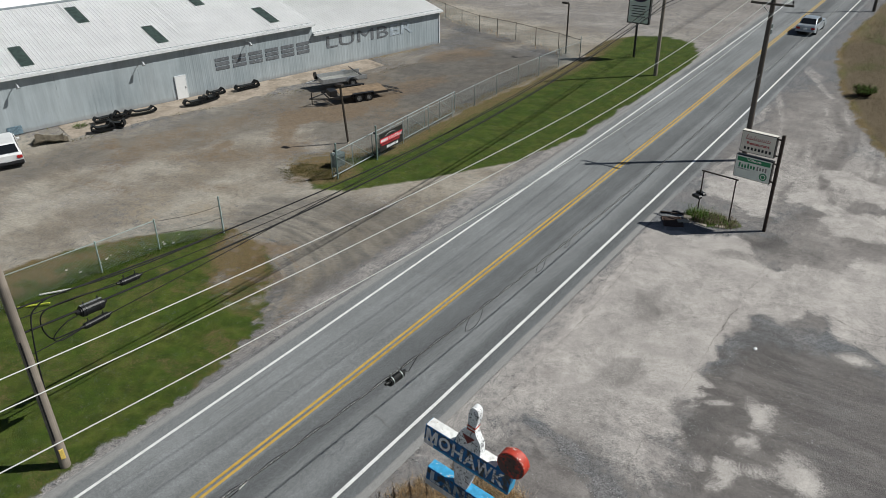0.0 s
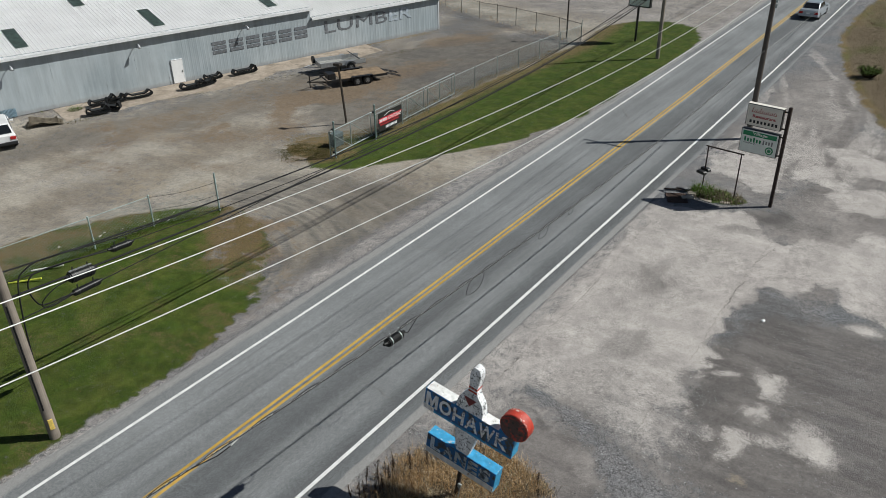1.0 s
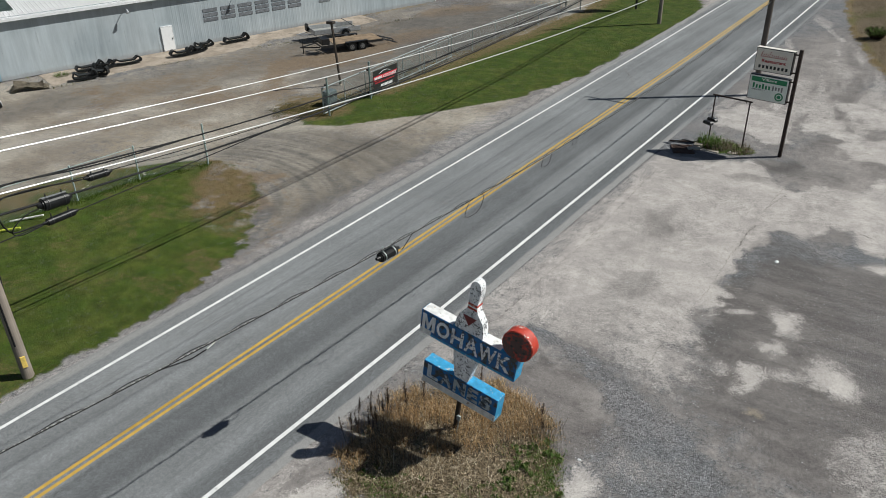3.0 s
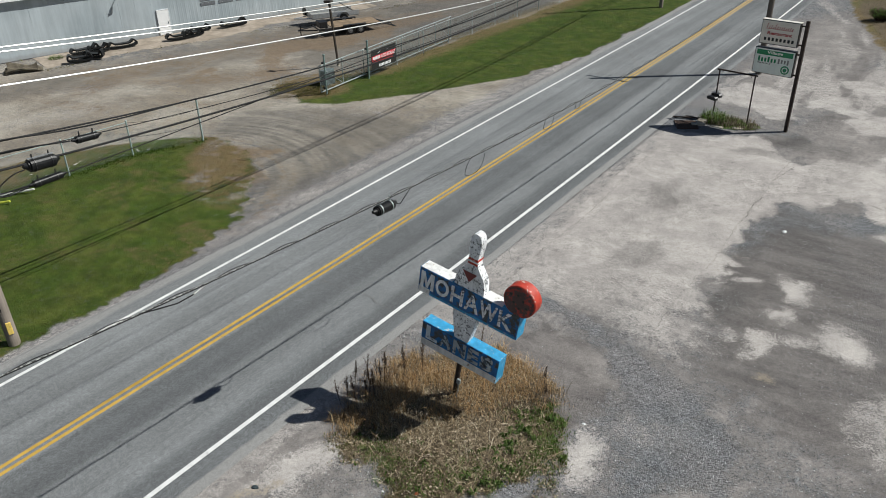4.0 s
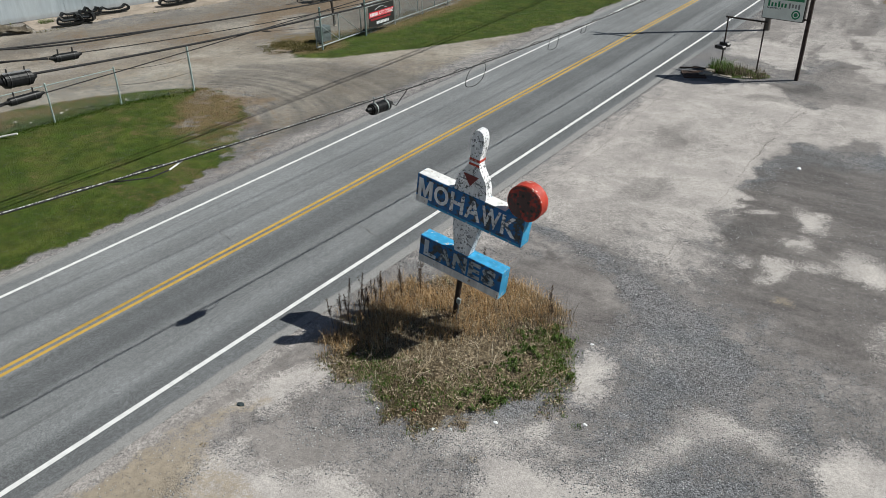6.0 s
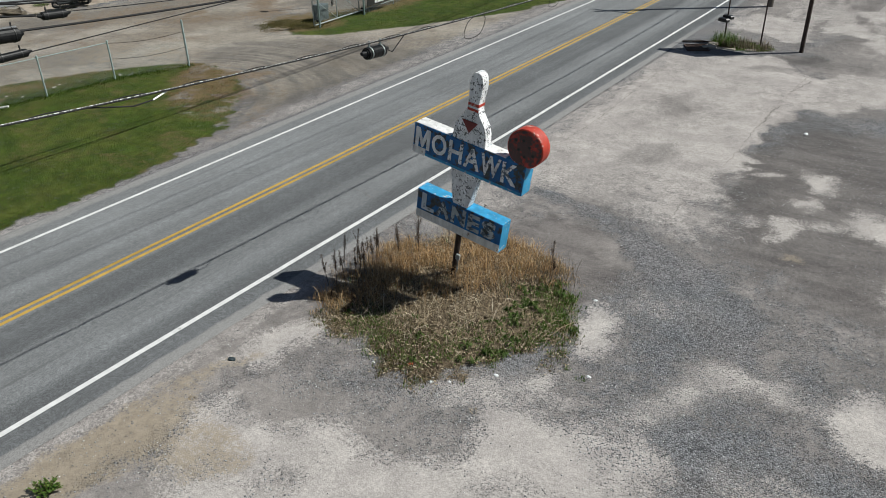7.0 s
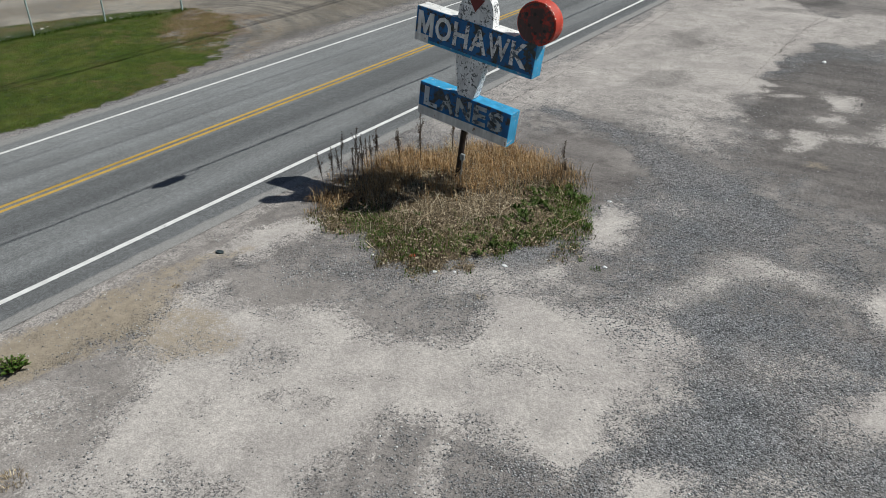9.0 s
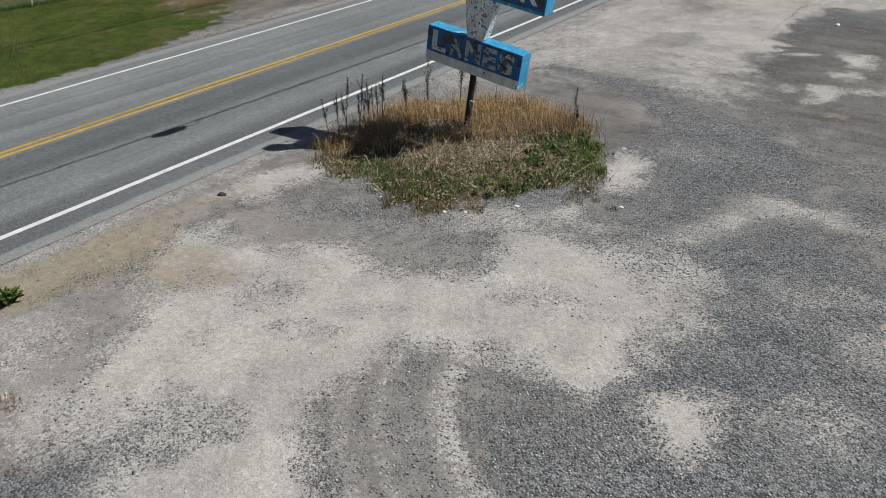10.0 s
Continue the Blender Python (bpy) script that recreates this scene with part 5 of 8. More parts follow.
def build_pipe_frame():
    frame_ob = thing("sign_frame", "empty rusty pipe frame beside the roadside sign", "sign frame", pose(-10.42, 37.45, level(-10.4, 37.4), 0, 0, -7))
    for x in (0.0, 1.72):
        bm = bmesh.new()
        rod(bm, (x, 0, -0.1), (x, 0, 2.4), 0.035, sides=8)
        part("upright", bm, RUST_STEEL, frame_ob)
    bm = bmesh.new()
    rod(bm, (-0.12, 0, 2.4), (1.84, 0, 2.4), 0.04, sides=8)
    part("top_bar", bm, RUST_STEEL, frame_ob)
    for x in (0.16, 1.55):
        bm = bmesh.new()
        rod(bm, (x, 0, 2.4), (x, 0, 2.28), 0.012, sides=6)
        part("hook", bm, RUST_STEEL, frame_ob)
    box_ob = thing("mailbox", "two black metal boxes clamped to a pipe post", "mailbox", pose(-10.45, 37.4, level(-10.4, 37.4) + 1.02, 0, 0, -25))
    for y, z in ((-0.16, 0.0), (0.12, 0.1)):
        bm = bmesh.new()
        arch = [(-0.25, -0.07), (0.25, -0.07), (0.25, 0.04), (0.2, 0.09), (-0.2, 0.09), (-0.25, 0.04)]
        prism(bm, arch, 0.2, Matrix.Translation((0, y - 0.1, z)))
        part("body", bm, BLACK_STEEL, box_ob)
    return frame_ob


build_pipe_frame()

# ---- poles and wires ----


def build_pole(name, x, y, height, r0, r1, label, tilt=(0, 0), wood=POLE_WOOD):
    pole = thing(name, label, "utility pole", pose(x, y, level(x, y), tilt[0], tilt[1], 0), "utility poles")
    bm = bmesh.new()
    rod(bm, (0, 0, -0.3), (0, 0, height), r0, r1, 18)
    part("shaft", bm, wood, pole, smooth=False)
    return pole


def crossarm(pole, z, span, turn=0.0, pins=(-1, 0, 1)):
    bm = bmesh.new()
    box(bm, (span * 2, 0.09, 0.12), (0, -0.16, z), bevel=0.008)
    arm = part("crossarm", bm, POLE_DARK, pole)
    for p in pins:
        bm = bmesh.new()
        rod(bm, (p * span * 0.93, -0.16, z + 0.06), (p * span * 0.93, -0.16, z + 0.17), 0.025, sides=8)
        rod(bm, (p * span * 0.93, -0.16, z + 0.15), (p * span * 0.93, -0.16, z + 0.27), 0.06, 0.04, 10)
        part("insulator", bm, BLACK_STEEL, arm)
    bm = bmesh.new()
    for s in (-1, 1):
        rod(bm, (s * span * 0.5, -0.16, z - 0.03), (0, -0.12, z - 0.6), 0.015, sides=6)
    part("brace", bm, GALVANISED, arm)


p1 = build_pole("utility_pole", -10.6, 46.1, 10.4, 0.17, 0.125, "tall dark wooden utility pole with a crossarm", wood=POLE_DARK)
crossarm(p1, 9.3, 1.15)
for z, s in ((8.0, 1), (7.7, 1)):
    bm = bmesh.new()
    rod(bm, (0.2, -0.1, z), (0.2, -0.1, z + 0.22), 0.06, sides=10)
    part("fitting", bm, GALVANISED, p1)
pole_left = build_pole("utility_pole", -20.95, 7.78, 11.0, 0.17, 0.12, "leaning weathered wooden utility pole on a grass verge", (0.3, -1.0))
bm = bmesh.new()
box(bm, (0.05, 0.14, 0.38), (0.165, -0.05, 0.62), (0, 0, -20), bevel=0.008)
part("marker", bm, plain("yellow_white_marker", (0.7, 0.5, 0.12), 0.5), pole_left, "small yellow and white marker plate")
bm = bmesh.new()
tube(bm, [(0.14, -0.12, z) for z in (1.2, 2.0, 3.0, 4.0, 5.0)], 0.025, 6)
part("ground_wire", bm, CABLE_BLACK, pole_left)
build_pole("utility_pole", -21.97, 60.4, 9.5, 0.16, 0.12, "weathered wooden utility pole on the lawn")
pole_bank = build_pole("utility_pole", -11.6, 96.0, 10.0, 0.17, 0.12, "distant dark wooden utility pole on the weedy bank", wood=POLE_DARK)
crossarm(pole_bank, 9.4, 1.15)


def arc(name, points, r, material, label, category, n=60):
    """A hanging line whose height follows a parabola through three points."""
    (y0, z0), (y1, z1), (y2, z2) = [(p[1], p[2]) for p in points]
    xa, ya, xb, yb = points[0][0], points[0][1], points[2][0], points[2][1]
    coef = np.polyfit([y0, y1, y2], [z0, z1, z2], 2)
    ys = np.linspace(ya, yb, n + 1)
    bm = bmesh.new()
    tube(bm, [(xa + (xb - xa) * (y - ya) / (yb - ya), y, float(np.polyval(coef, y))) for y in ys], r, 6)
    return single(name, bm, material, label, category, "overhead lines")


for x0, x1, z0, z1, z2 in ((-11.2, -11.67, 10.95, 10.02, 9.57), (-10.2, -10.6, 11.1, 10.15, 9.6), (-9.1, -9.53, 10.94, 10.0, 9.9)):
    # the wires run on past the lot at the same sag
    coef = np.polyfit([0.0, 9.0, 46.0], [z0, z1, z2], 2)
    arc("power_line", [(x0, -30.0, float(np.polyval(coef, -30.0))), ((x0 + x1) / 2, 9.0, z1), (x1, 46.0, z2)], 0.011, WIRE_BRIGHT, "bright bare aluminium power line", "power line")
    arc("power_line", [(x1, 46.0, z2), (-10.3, 70, z2 - 0.9), (-11.6 + (x1 + 10.6), 96.0, 9.7)], 0.011, WIRE_BRIGHT, "bright bare aluminium power line", "power line")


def make_strand():
    """A black cable lashed to a bright strand: the two show by turns."""
    m = Nodes("lashed_black_and_bright_strand", 0.45, 0.2)
    turn = m.noise(1.0, 3, 0.7, at=m.stretched(0.0, 15.0, 0.0))
    return m.done(m.mix(m.step(turn, 0.46, 0.56), (0.03, 0.03, 0.03), (0.46, 0.46, 0.44)))


STRAND = make_strand()
coef = np.polyfit([4.4, 12.3, 20.0, 46.0], [6.1, 5.42, 5.14, 5.35], 2)
arc("telephone_cable", [(-10.6, -30.0, float(np.polyval(coef, -30.0))), (-10.6, 12.3, float(np.polyval(coef, 12.3))), (-10.55, 46.0, float(np.polyval(coef, 46.0)))], 0.008, STRAND, "bright steel strand that carries a cable over the road", "cable")
arc("telephone_cable", [(-10.6, -30.0, float(np.polyval(coef, -30.0)) - 0.019), (-10.6, 12.3, float(np.polyval(coef, 12.3)) - 0.019), (-10.55, 46.0, float(np.polyval(coef, 46.0)) - 0.019)], 0.011, CABLE_BLACK, "black cable lashed under a bright strand over the road", "cable")


def road_cable(y):
    """The height of the cable over the road."""
    return float(np.polyval(coef, y))


# a thinner black line is lashed to the strand in a long twist
bm = bmesh.new()
tube(bm, [(-10.6 + 0.02 * math.cos(y * 5.0), y, road_cable(y) + 0.02 * math.sin(y * 5.0)) for y in np.arange(-6.0, 46.0, 0.12)], 0.009, 5)
single("lashed_line", bm, CABLE_BLACK, "thin black line twisted round the cable", "cable", "overhead lines")
arc("telephone_cable", [(-10.55, 46.0, road_cable(46.0)), (-10.8, 70, 4.9), (-11.6, 96.0, 6.0)], 0.014, STRAND, "twisted grey lashed cable over the road", "cable")

# ---- overhead cables with splice cases ----
for points, r in (([(-21.5, 7.75, 5.76), (-21.55, 16.0, 4.93), (-21.9, 60.4, 6.3)], 0.026), ([(-21.5, 7.75, 5.4), (-21.55, 12.0, 4.93), (-21.9, 60.4, 6.0)], 0.014),
                  ([(-21.4, 7.75, 4.95), (-21.45, 14.0, 4.45), (-21.85, 60.4, 5.7)], 0.034), ([(-21.4, 7.75, 4.1), (-21.45, 14.0, 4.13), (-21.85, 60.4, 5.4)], 0.016)):
    arc("telephone_cable", points, r, CABLE_BLACK, "black telephone cable strung between poles", "cable")
    zb = points[2][2]
    arc("telephone_cable", [(-21.88, 60.4, zb), (-22.4, 85.0, zb - 0.2), (-23.0, 110.0, zb + 0.6)], r, CABLE_BLACK, "black telephone cable strung between poles", "cable")


def build_splice(x, y, z, length, r, pitch, label, pod=False):
    case = thing("splice_case", label, "cable splice", pose(x, y, z, pitch, 0, 0), "cable splices")
    bm = bmesh.new()
    rod(bm, (0, -length / 2, 0), (0, length / 2, 0), r, sides=18)
    bmesh.ops.bevel(bm, geom=[e for e in bm.edges if abs(e.verts[0].co.y - e.verts[1].co.y) < 1e-4], offset=r * 0.25, segments=2, affect="EDGES")
    part("shell", bm, RUBBER, case)
    for s in (-0.3, 0.3):
        bm = bmesh.new()
        rod(bm, (0, s * length - 0.012, 0), (0, s * length + 0.012, 0), r * 1.1, sides=18)
        box(bm, (0.03, 0.03, 0.14), (0, s * length, r + 0.06))
        part("clamp", bm, GALVANISED if pod else BLACK_STEEL, case)
    bm = bmesh.new()
    rod(bm, (0, length / 2, 0), (0, length / 2 + 0.12, 0.02), r * 0.55, r * 0.3, 12)
    part("end_cap", bm, RUBBER, case)
    bm = bmesh.new()
    rod(bm, (0, -length / 2, 0), (0, -length / 2 - 0.12, 0.02), r * 0.55, r * 0.3, 12)
    part("end_cap", bm, RUBBER, case)
    for k in range(5):
        yy = -length * 0.36 + length * 0.72 * k / 4
        bm = bmesh.new()
        rod(bm, (0, yy - 0.008, 0), (0, yy + 0.008, 0), r * 1.03, sides=18)
        part("rib", bm, RUBBER, case)
    return case


build_splice(-10.62, 12.4, 5.24, 0.6, 0.12, -4, "black splice case hung from the cable over the road", True)
build_splice(-21.52, 11.75, 4.9, 0.72, 0.11, -4, "black ribbed splice case on a cable")
big_case = build_splice(-21.42, 10.2, 4.66, 0.82, 0.19, -4, "large black ribbed splice case with a bright top strip")
bm = bmesh.new()
box(bm, (0.05, 0.75, 0.03), (0, 0, 0.2))
part("top_strip", bm, ALUMINIUM, big_case, "bright metal strip")
build_splice(-21.42, 10.25, 4.12, 0.9, 0.11, 0, "long black splice case on the lowest cable")


def loop_of_cable(x, y, z, size):
    bm = bmesh.new()
    pts = [(x + 0.02 * math.sin(3 * a), y + size * (0.95 * math.sin(a) - 0.25 * (1 - math.cos(a))), z - size * (1 - math.cos(a)) * 0.5) for a in np.linspace(0.0, 2 * math.pi, 22)]
    tube(bm, pts, 0.008, 5)
    single("slack_loop", bm, CABLE_BLACK, "thin black slack loop hanging from the cable", "cable", "slack loops")


bm = bmesh.new()
tube(bm, [(-10.6, 6.0, road_cable(6.0) - 0.03), (-10.6, 6.4, road_cable(6.4) - 0.1), (-10.6, 6.7, road_cable(6.7) - 0.15), (-10.6, 7.05, road_cable(7.05) - 0.12), (-10.6, 7.3, road_cable(7.3) - 0.04)], 0.012, 6)
single("slack_end", bm, CABLE_BLACK, "short black slack end hanging under the cable", "cable")
bm = bmesh.new()
tube(bm, [(-10.6, 7.05, road_cable(7.05) - 0.12), (-10.6, 7.32, road_cable(7.32) - 0.03)], 0.016, 6)
single("cable_sleeve", bm, WIRE_BRIGHT, "pale sleeve on the slack cable end", "cable")
loop_of_cable(-10.6, 16.3, road_cable(16.3) - 0.02, 0.5)
loop_of_cable(-10.6, 20.4, road_cable(20.4) - 0.02, 0.35)
loop_of_cable(-10.58, 22.3, road_cable(22.3) - 0.02, 0.22)
bm = bmesh.new()
tube(bm, [(-10.62, 12.72, 5.24), (-10.6, 12.95, 5.12), (-10.6, 13.4, road_cable(13.4) - 0.02)], 0.012, 5)
single("drop_cable", bm, CABLE_BLACK, "short black drop from the splice case", "cable")
# looped feed at the left pole


def bent_cable(points, r, label, steps=6):
    """A cable that bends smoothly through its points."""
    p = [Vector(v) for v in points]
    p = [2 * p[0] - p[1]] + p + [2 * p[-1] - p[-2]]
    line = []
    for a, b, c, d in zip(p, p[1:], p[2:], p[3:]):
        for k in range(steps):
            t = k / steps
            line.append(0.5 * (2 * b + (c - a) * t + (2 * a - 5 * b + 4 * c - d) * t * t + (3 * b - 3 * c + d - a) * t**3))
    bm = bmesh.new()
    tube(bm, line + [p[-2]], r, 8)
    single("feed_cable", bm, CABLE_BLACK, label, "cable", smooth=True)


bent_cable([(-21.15, 7.95, 2.4), (-21.2, 8.05, 3.8), (-21.3, 8.2, 4.8), (-21.5, 8.41, 5.3), (-21.5, 8.66, 5.5), (-21.5, 8.98, 5.6), (-21.5, 9.58, 5.56), (-21.52, 11.02, 5.33), (-21.53, 12.82, 5.14), (-21.56, 16.0, 4.94)], 0.024, "thick black cable bending off the leaning pole")
bent_cable([(-21.45, 11.2, 4.98), (-21.5, 9.88, 5.19), (-21.5, 9.07, 5.27), (-21.5, 8.76, 5.22), (-21.5, 8.61, 4.98), (-21.5, 8.62, 4.6), (-21.5, 8.77, 4.24), (-21.5, 9.0, 4.14), (-21.45, 9.42, 4.14), (-21.42, 9.8, 4.13)], 0.024, "black cable loop between two splice cases")
bent_cable([(-21.42, 9.7, 4.62), (-21.4, 9.35, 4.6), (-21.4, 8.95, 4.42), (-21.42, 8.8, 4.2), (-21.42, 9.05, 4.05), (-21.42, 9.8, 4.1)], 0.018, "thin black cable loop under the splice case")
# down guys of the leaning pole, with bright guards by the fence
for a, b, col in (((-32.35, 13.3, -0.42), (-31.3, 14.25, -0.22), (0.75, 0.74, 0.7)), ((-32.15, 12.15, -0.42), (-31.0, 13.05, -0.22), (0.62, 0.66, 0.08))):
    guy = thing("guy_guard", "bright plastic guy wire guard lying low in the grass", "guy wire", group="guy wires")
    bm = bmesh.new()
    rod(bm, a, b, 0.045, sides=8)
    part("tube", bm, plain("guy_guard_plastic", col, 0.5), guy)
    bm = bmesh.new()
    rod(bm, a, Vector(a) * 1.35 - Vector(b) * 0.35 - Vector((0, 0, 0.12)), 0.012, sides=6)
    part("anchor_rod", bm, GALVANISED, guy)

# ---- fences and gate ----
LINK_WIRE = plain("chain_link_wire", (0.26, 0.31, 0.3), 0.5, 0.3, wear=0.1)


POST_PALE = plain("pale_green_galvanised_post", (0.34, 0.42, 0.41), 0.5, 0.2, wear=0.15)


def chain_link(parent, a, b, z0, z1, pitch=0.085, r=0.0026):
    """Woven wire between two posts, as crossing diagonals."""
    a, b = Vector(a), Vector(b)
    run = (b - a).length
    d = (b - a).normalized()
    h = z1 - z0
    verts, faces = [], []
    side = Vector((-d.y, d.x, 0)) * r
    k = -h
    while k < run:
        for flip in (0, 1):
            s0, s1 = max(k, 0.0), min(k + h, run)
            if s1 <= s0:
                continue
            za, zb = (z0 + (s0 - k), z0 + (s1 - k)) if not flip else (z1 - (s0 - k), z1 - (s1 - k))
            p, q = a + d * s0, a + d * s1
            p, q = Vector((p.x, p.y, za + (a.z + (b.z - a.z) * s0 / run))), Vector((q.x, q.y, zb + (a.z + (b.z - a.z) * s1 / run)))
            up = Vector((0, 0, r))
            n = len(verts)
            for e in (p, q):
                verts += [e + side, e - side * 0.5 + up, e - side * 0.5 - up]
            for i in range(3):
                j = (i + 1) % 3
                faces.append((n + i, n + j, n + 3 + j, n + 3 + i))
        k += pitch
    mesh = bpy.data.meshes.new("chain_link")
    mesh.from_pydata([tuple(v) for v in verts], [], faces)
    mesh.materials.append(LINK_WIRE)
    ob = new("chain_link", mesh)
    ob.parent = parent
    return tagged(ob, kind="stuff")


def build_fence(label, points, height, posts_mat=GALVANISED, r=0.03, tall=(), open_bays=()):
    fence = thing("fence", label, "fence", group="fences")
    pts = [(x, y, level(x, y)) for x, y in points]
    for i, (x, y, z) in enumerate(pts):
        bm = bmesh.new()
        top = height + (0.45 if i in tall else 0.06)
        rod(bm, (x, y, z - 0.1), (x, y, z + top), r * (1.3 if i in tall else 1), sides=10)
        bmesh.ops.create_uvsphere(bm, u_segments=8, v_segments=5, radius=r * 1.4, matrix=Matrix.Translation((x, y, z + top)))
        part("post", bm, posts_mat, fence)
    for i, (a, b) in enumerate(zip(pts, pts[1:])):
        bm = bmesh.new()
        if i in open_bays:
            for z in (0.55, 0.98):
                tube(bm, [(a[0] + (b[0] - a[0]) * f, a[1] + (b[1] - a[1]) * f, a[2] + (b[2] - a[2]) * f + height * z - 0.12 * math.sin(math.pi * f)) for f in np.linspace(0, 1, 9)], 0.008, 5)
            part("wire", bm, CABLE_BLACK, fence, "slack dark strand")
            chain_link(fence, a, b, 0.03, height * 0.72)
        else:
            rod(bm, (a[0], a[1], a[2] + height), (b[0], b[1], b[2] + height), 0.02, sides=6)
            part("rail", bm, posts_mat, fence)
            chain_link(fence, a, b, 0.03, height)
    return fence


build_fence("chain-link fence with green-grey posts beside the grass", [(-29.95, 22.0), (-31.4, 19.1), (-31.75, 16.1), (-32.5, 11.9), (-33.0, 8.0), (-33.4, 4.0), (-33.8, 0.0)], 1.6, POST_PALE, r=0.036, tall=(0,), open_bays=(0,))
run = [(-29.85, 34.3)] + [(-29.9 - 0.75 * math.sin(math.pi * i / 9), 34.3 + 3.1 * i) for i in range(1, 9)] + [(-29.75, 62.3)]
build_fence("long chain-link fence along the storage yard", run, 1.55, GALVANISED, tall=(0, 9))
build_fence("thin chain-link fence across the back of the yard", [(-29.75, 62.3), (-32.9, 64.2), (-36.2, 65.8), (-39.3, 67.3), (-42.1, 68.3), (-45.0, 69.4), (-48.4, 71.1), (-52.0, 73.1), (-56.0, 75.2), (-60.0, 77.4)], 1.7, BRONZE, r=0.028)


def build_gate():
    a, b = Vector((-30.0, 30.35)), Vector((-30.75, 44.2))
    gate = thing("cantilever_gate", "long galvanised cantilever gate with braced panels, slid open", "gate")
    z0 = -0.32
    at = [a.lerp(b, i / 7) for i in range(8)]
    for z, nm in ((0.15, "bottom_rail"), (1.62, "top_rail")):
        bm = bmesh.new()
        rod(bm, (*a, z0 + z), (*b, z0 + z), 0.035, sides=8)
        part(nm, bm, GALVANISED, gate)
    for i, p in enumerate(at):
        bm = bmesh.new()
        rod(bm, (*p, z0 + 0.15), (*p, z0 + 1.62), 0.028, sides=8)
        part("upright", bm, GALVANISED, gate)
        if i < 7:
            bm = bmesh.new()
            rod(bm, (*p, z0 + 1.6), (*at[i + 1], z0 + 0.17), 0.018, sides=6)
            part("brace", bm, GALVANISED, gate)
    chain_link(gate, (*at[0], z0), (*at[5], z0), 0.15, 1.6)
    for x, y in ((-29.72, 30.5), (-29.72, 34.15)):
        post = thing("gate_post", "tall galvanised steel gate post with a cap", "post", pose(x, y, level(x, y)), "gate posts")
        bm = bmesh.new()
        rod(bm, (0, 0, -0.1), (0, 0, 2.2), 0.055, sides=12)
        part("shaft", bm, GREEN_STEEL, post)
        bm = bmesh.new()
        bmesh.ops.create_uvsphere(bm, u_segments=10, v_segments=6, radius=0.07, matrix=Matrix.Translation((0, 0, 2.2)))
        part("cap", bm, GREEN_STEEL, post)
        for z in (0.35, 1.75):
            bm = bmesh.new()
            box(bm, (0.16, 0.12, 0.1), (-0.1, 0, z), bevel=0.01)
            part("roller", bm, BLACK_STEEL, post)
    return gate


build_gate()
bm = bmesh.new()
box(bm, (0.5, 0.75, 0.85), (0, 0, 0.425), bevel=0.03)
single("utility_cabinet", bm, CABINET_GREY, "dark grey steel utility cabinet behind the gate", "cabinet", at=pose(-31.2, 32.2, level(-31.2, 32.2), 0, 0, 4))

# banner on the yard fence
ban = thing("banner", "black and red vinyl banner tied to the fence", "banner", pose(-29.72, 34.45, -0.3, 0, 0, 91))
bm = bmesh.new()
box(bm, (2.35, 0.02, 1.15), (1.2, 0, 0.98))
part("cloth", bm, SIGN_BLACK, ban)
bm = bmesh.new()
prism(bm, [(0.04, 0.92), (2.1, 0.92), (2.36, 1.22), (0.04, 1.22)], 0.008, Matrix.Translation((0, -0.019, 0)))
stripe = part("red_stripe", bm, plain("banner_red", (0.62, 0.03, 0.05), 0.5), ban, "red stripe")
lettering("word", "AUTO STORAGE", 1.35, 0.2, TRIM_WHITE, stripe, Matrix.Translation((0.92, -0.021, 0.97)), 0.004, bold=0.02)
bm = bmesh.new()
for i in range(5):
    box(bm, (0.12, 0.004, 0.18), (0.18 + 0.145 * i, -0.022, 1.07))
part("word_bars", bm, TRIM_WHITE, stripe)
bm = bmesh.new()
for i in range(11):
    box(bm, (0.15, 0.004, 0.1), (0.25 + 0.17 * i, -0.013, 0.8))
part("line_bars", bm, plain("banner_dark_red", (0.35, 0.02, 0.03), 0.5), ban)
bm = bmesh.new()
for i in range(9):
    box(bm, (0.1, 0.004, 0.16), (0.75 + 0.13 * i, -0.013, 0.56))
part("number_bars", bm, TRIM_WHITE, ban)
bm = bmesh.new()
tube(bm, [(0.6 + 0.12 * i, -0.014, 1.3 + 0.14 * math.sin(math.pi * i / 9)) for i in range(10)], 0.012, 5)
part("car_outline", bm, TRIM_WHITE, ban)


def build_yard_lamp(x, y, height, arm, tilt=(0, 0)):
    lamp = thing("yard_lamp", "slender dark bronze yard light pole", "lamp post", pose(x, y, level(x, y), tilt[0], tilt[1], 0), "yard lamps")
    bm = bmesh.new()
    box(bm, (0.11, 0.11, height), (0, 0, height / 2), bevel=0.012)
    part("pole", bm, BRONZE, lamp)
    bm = bmesh.new()
    box(bm, (0.55, 0.3, 0.16), (arm, 0, height + 0.02), bevel=0.03)
    part("lamp_head", bm, BRONZE, lamp)
    bm = bmesh.new()
    box(bm, (0.18, 0.18, 0.1), (0, 0, 0.03), bevel=0.02)
    part("base", bm, CONCRETE, lamp)


build_yard_lamp(-33.6, 35.75, 3.95, -0.05, (2.2, -3.0))
build_yard_lamp(-31.85, 63.7, 4.5, -0.35)

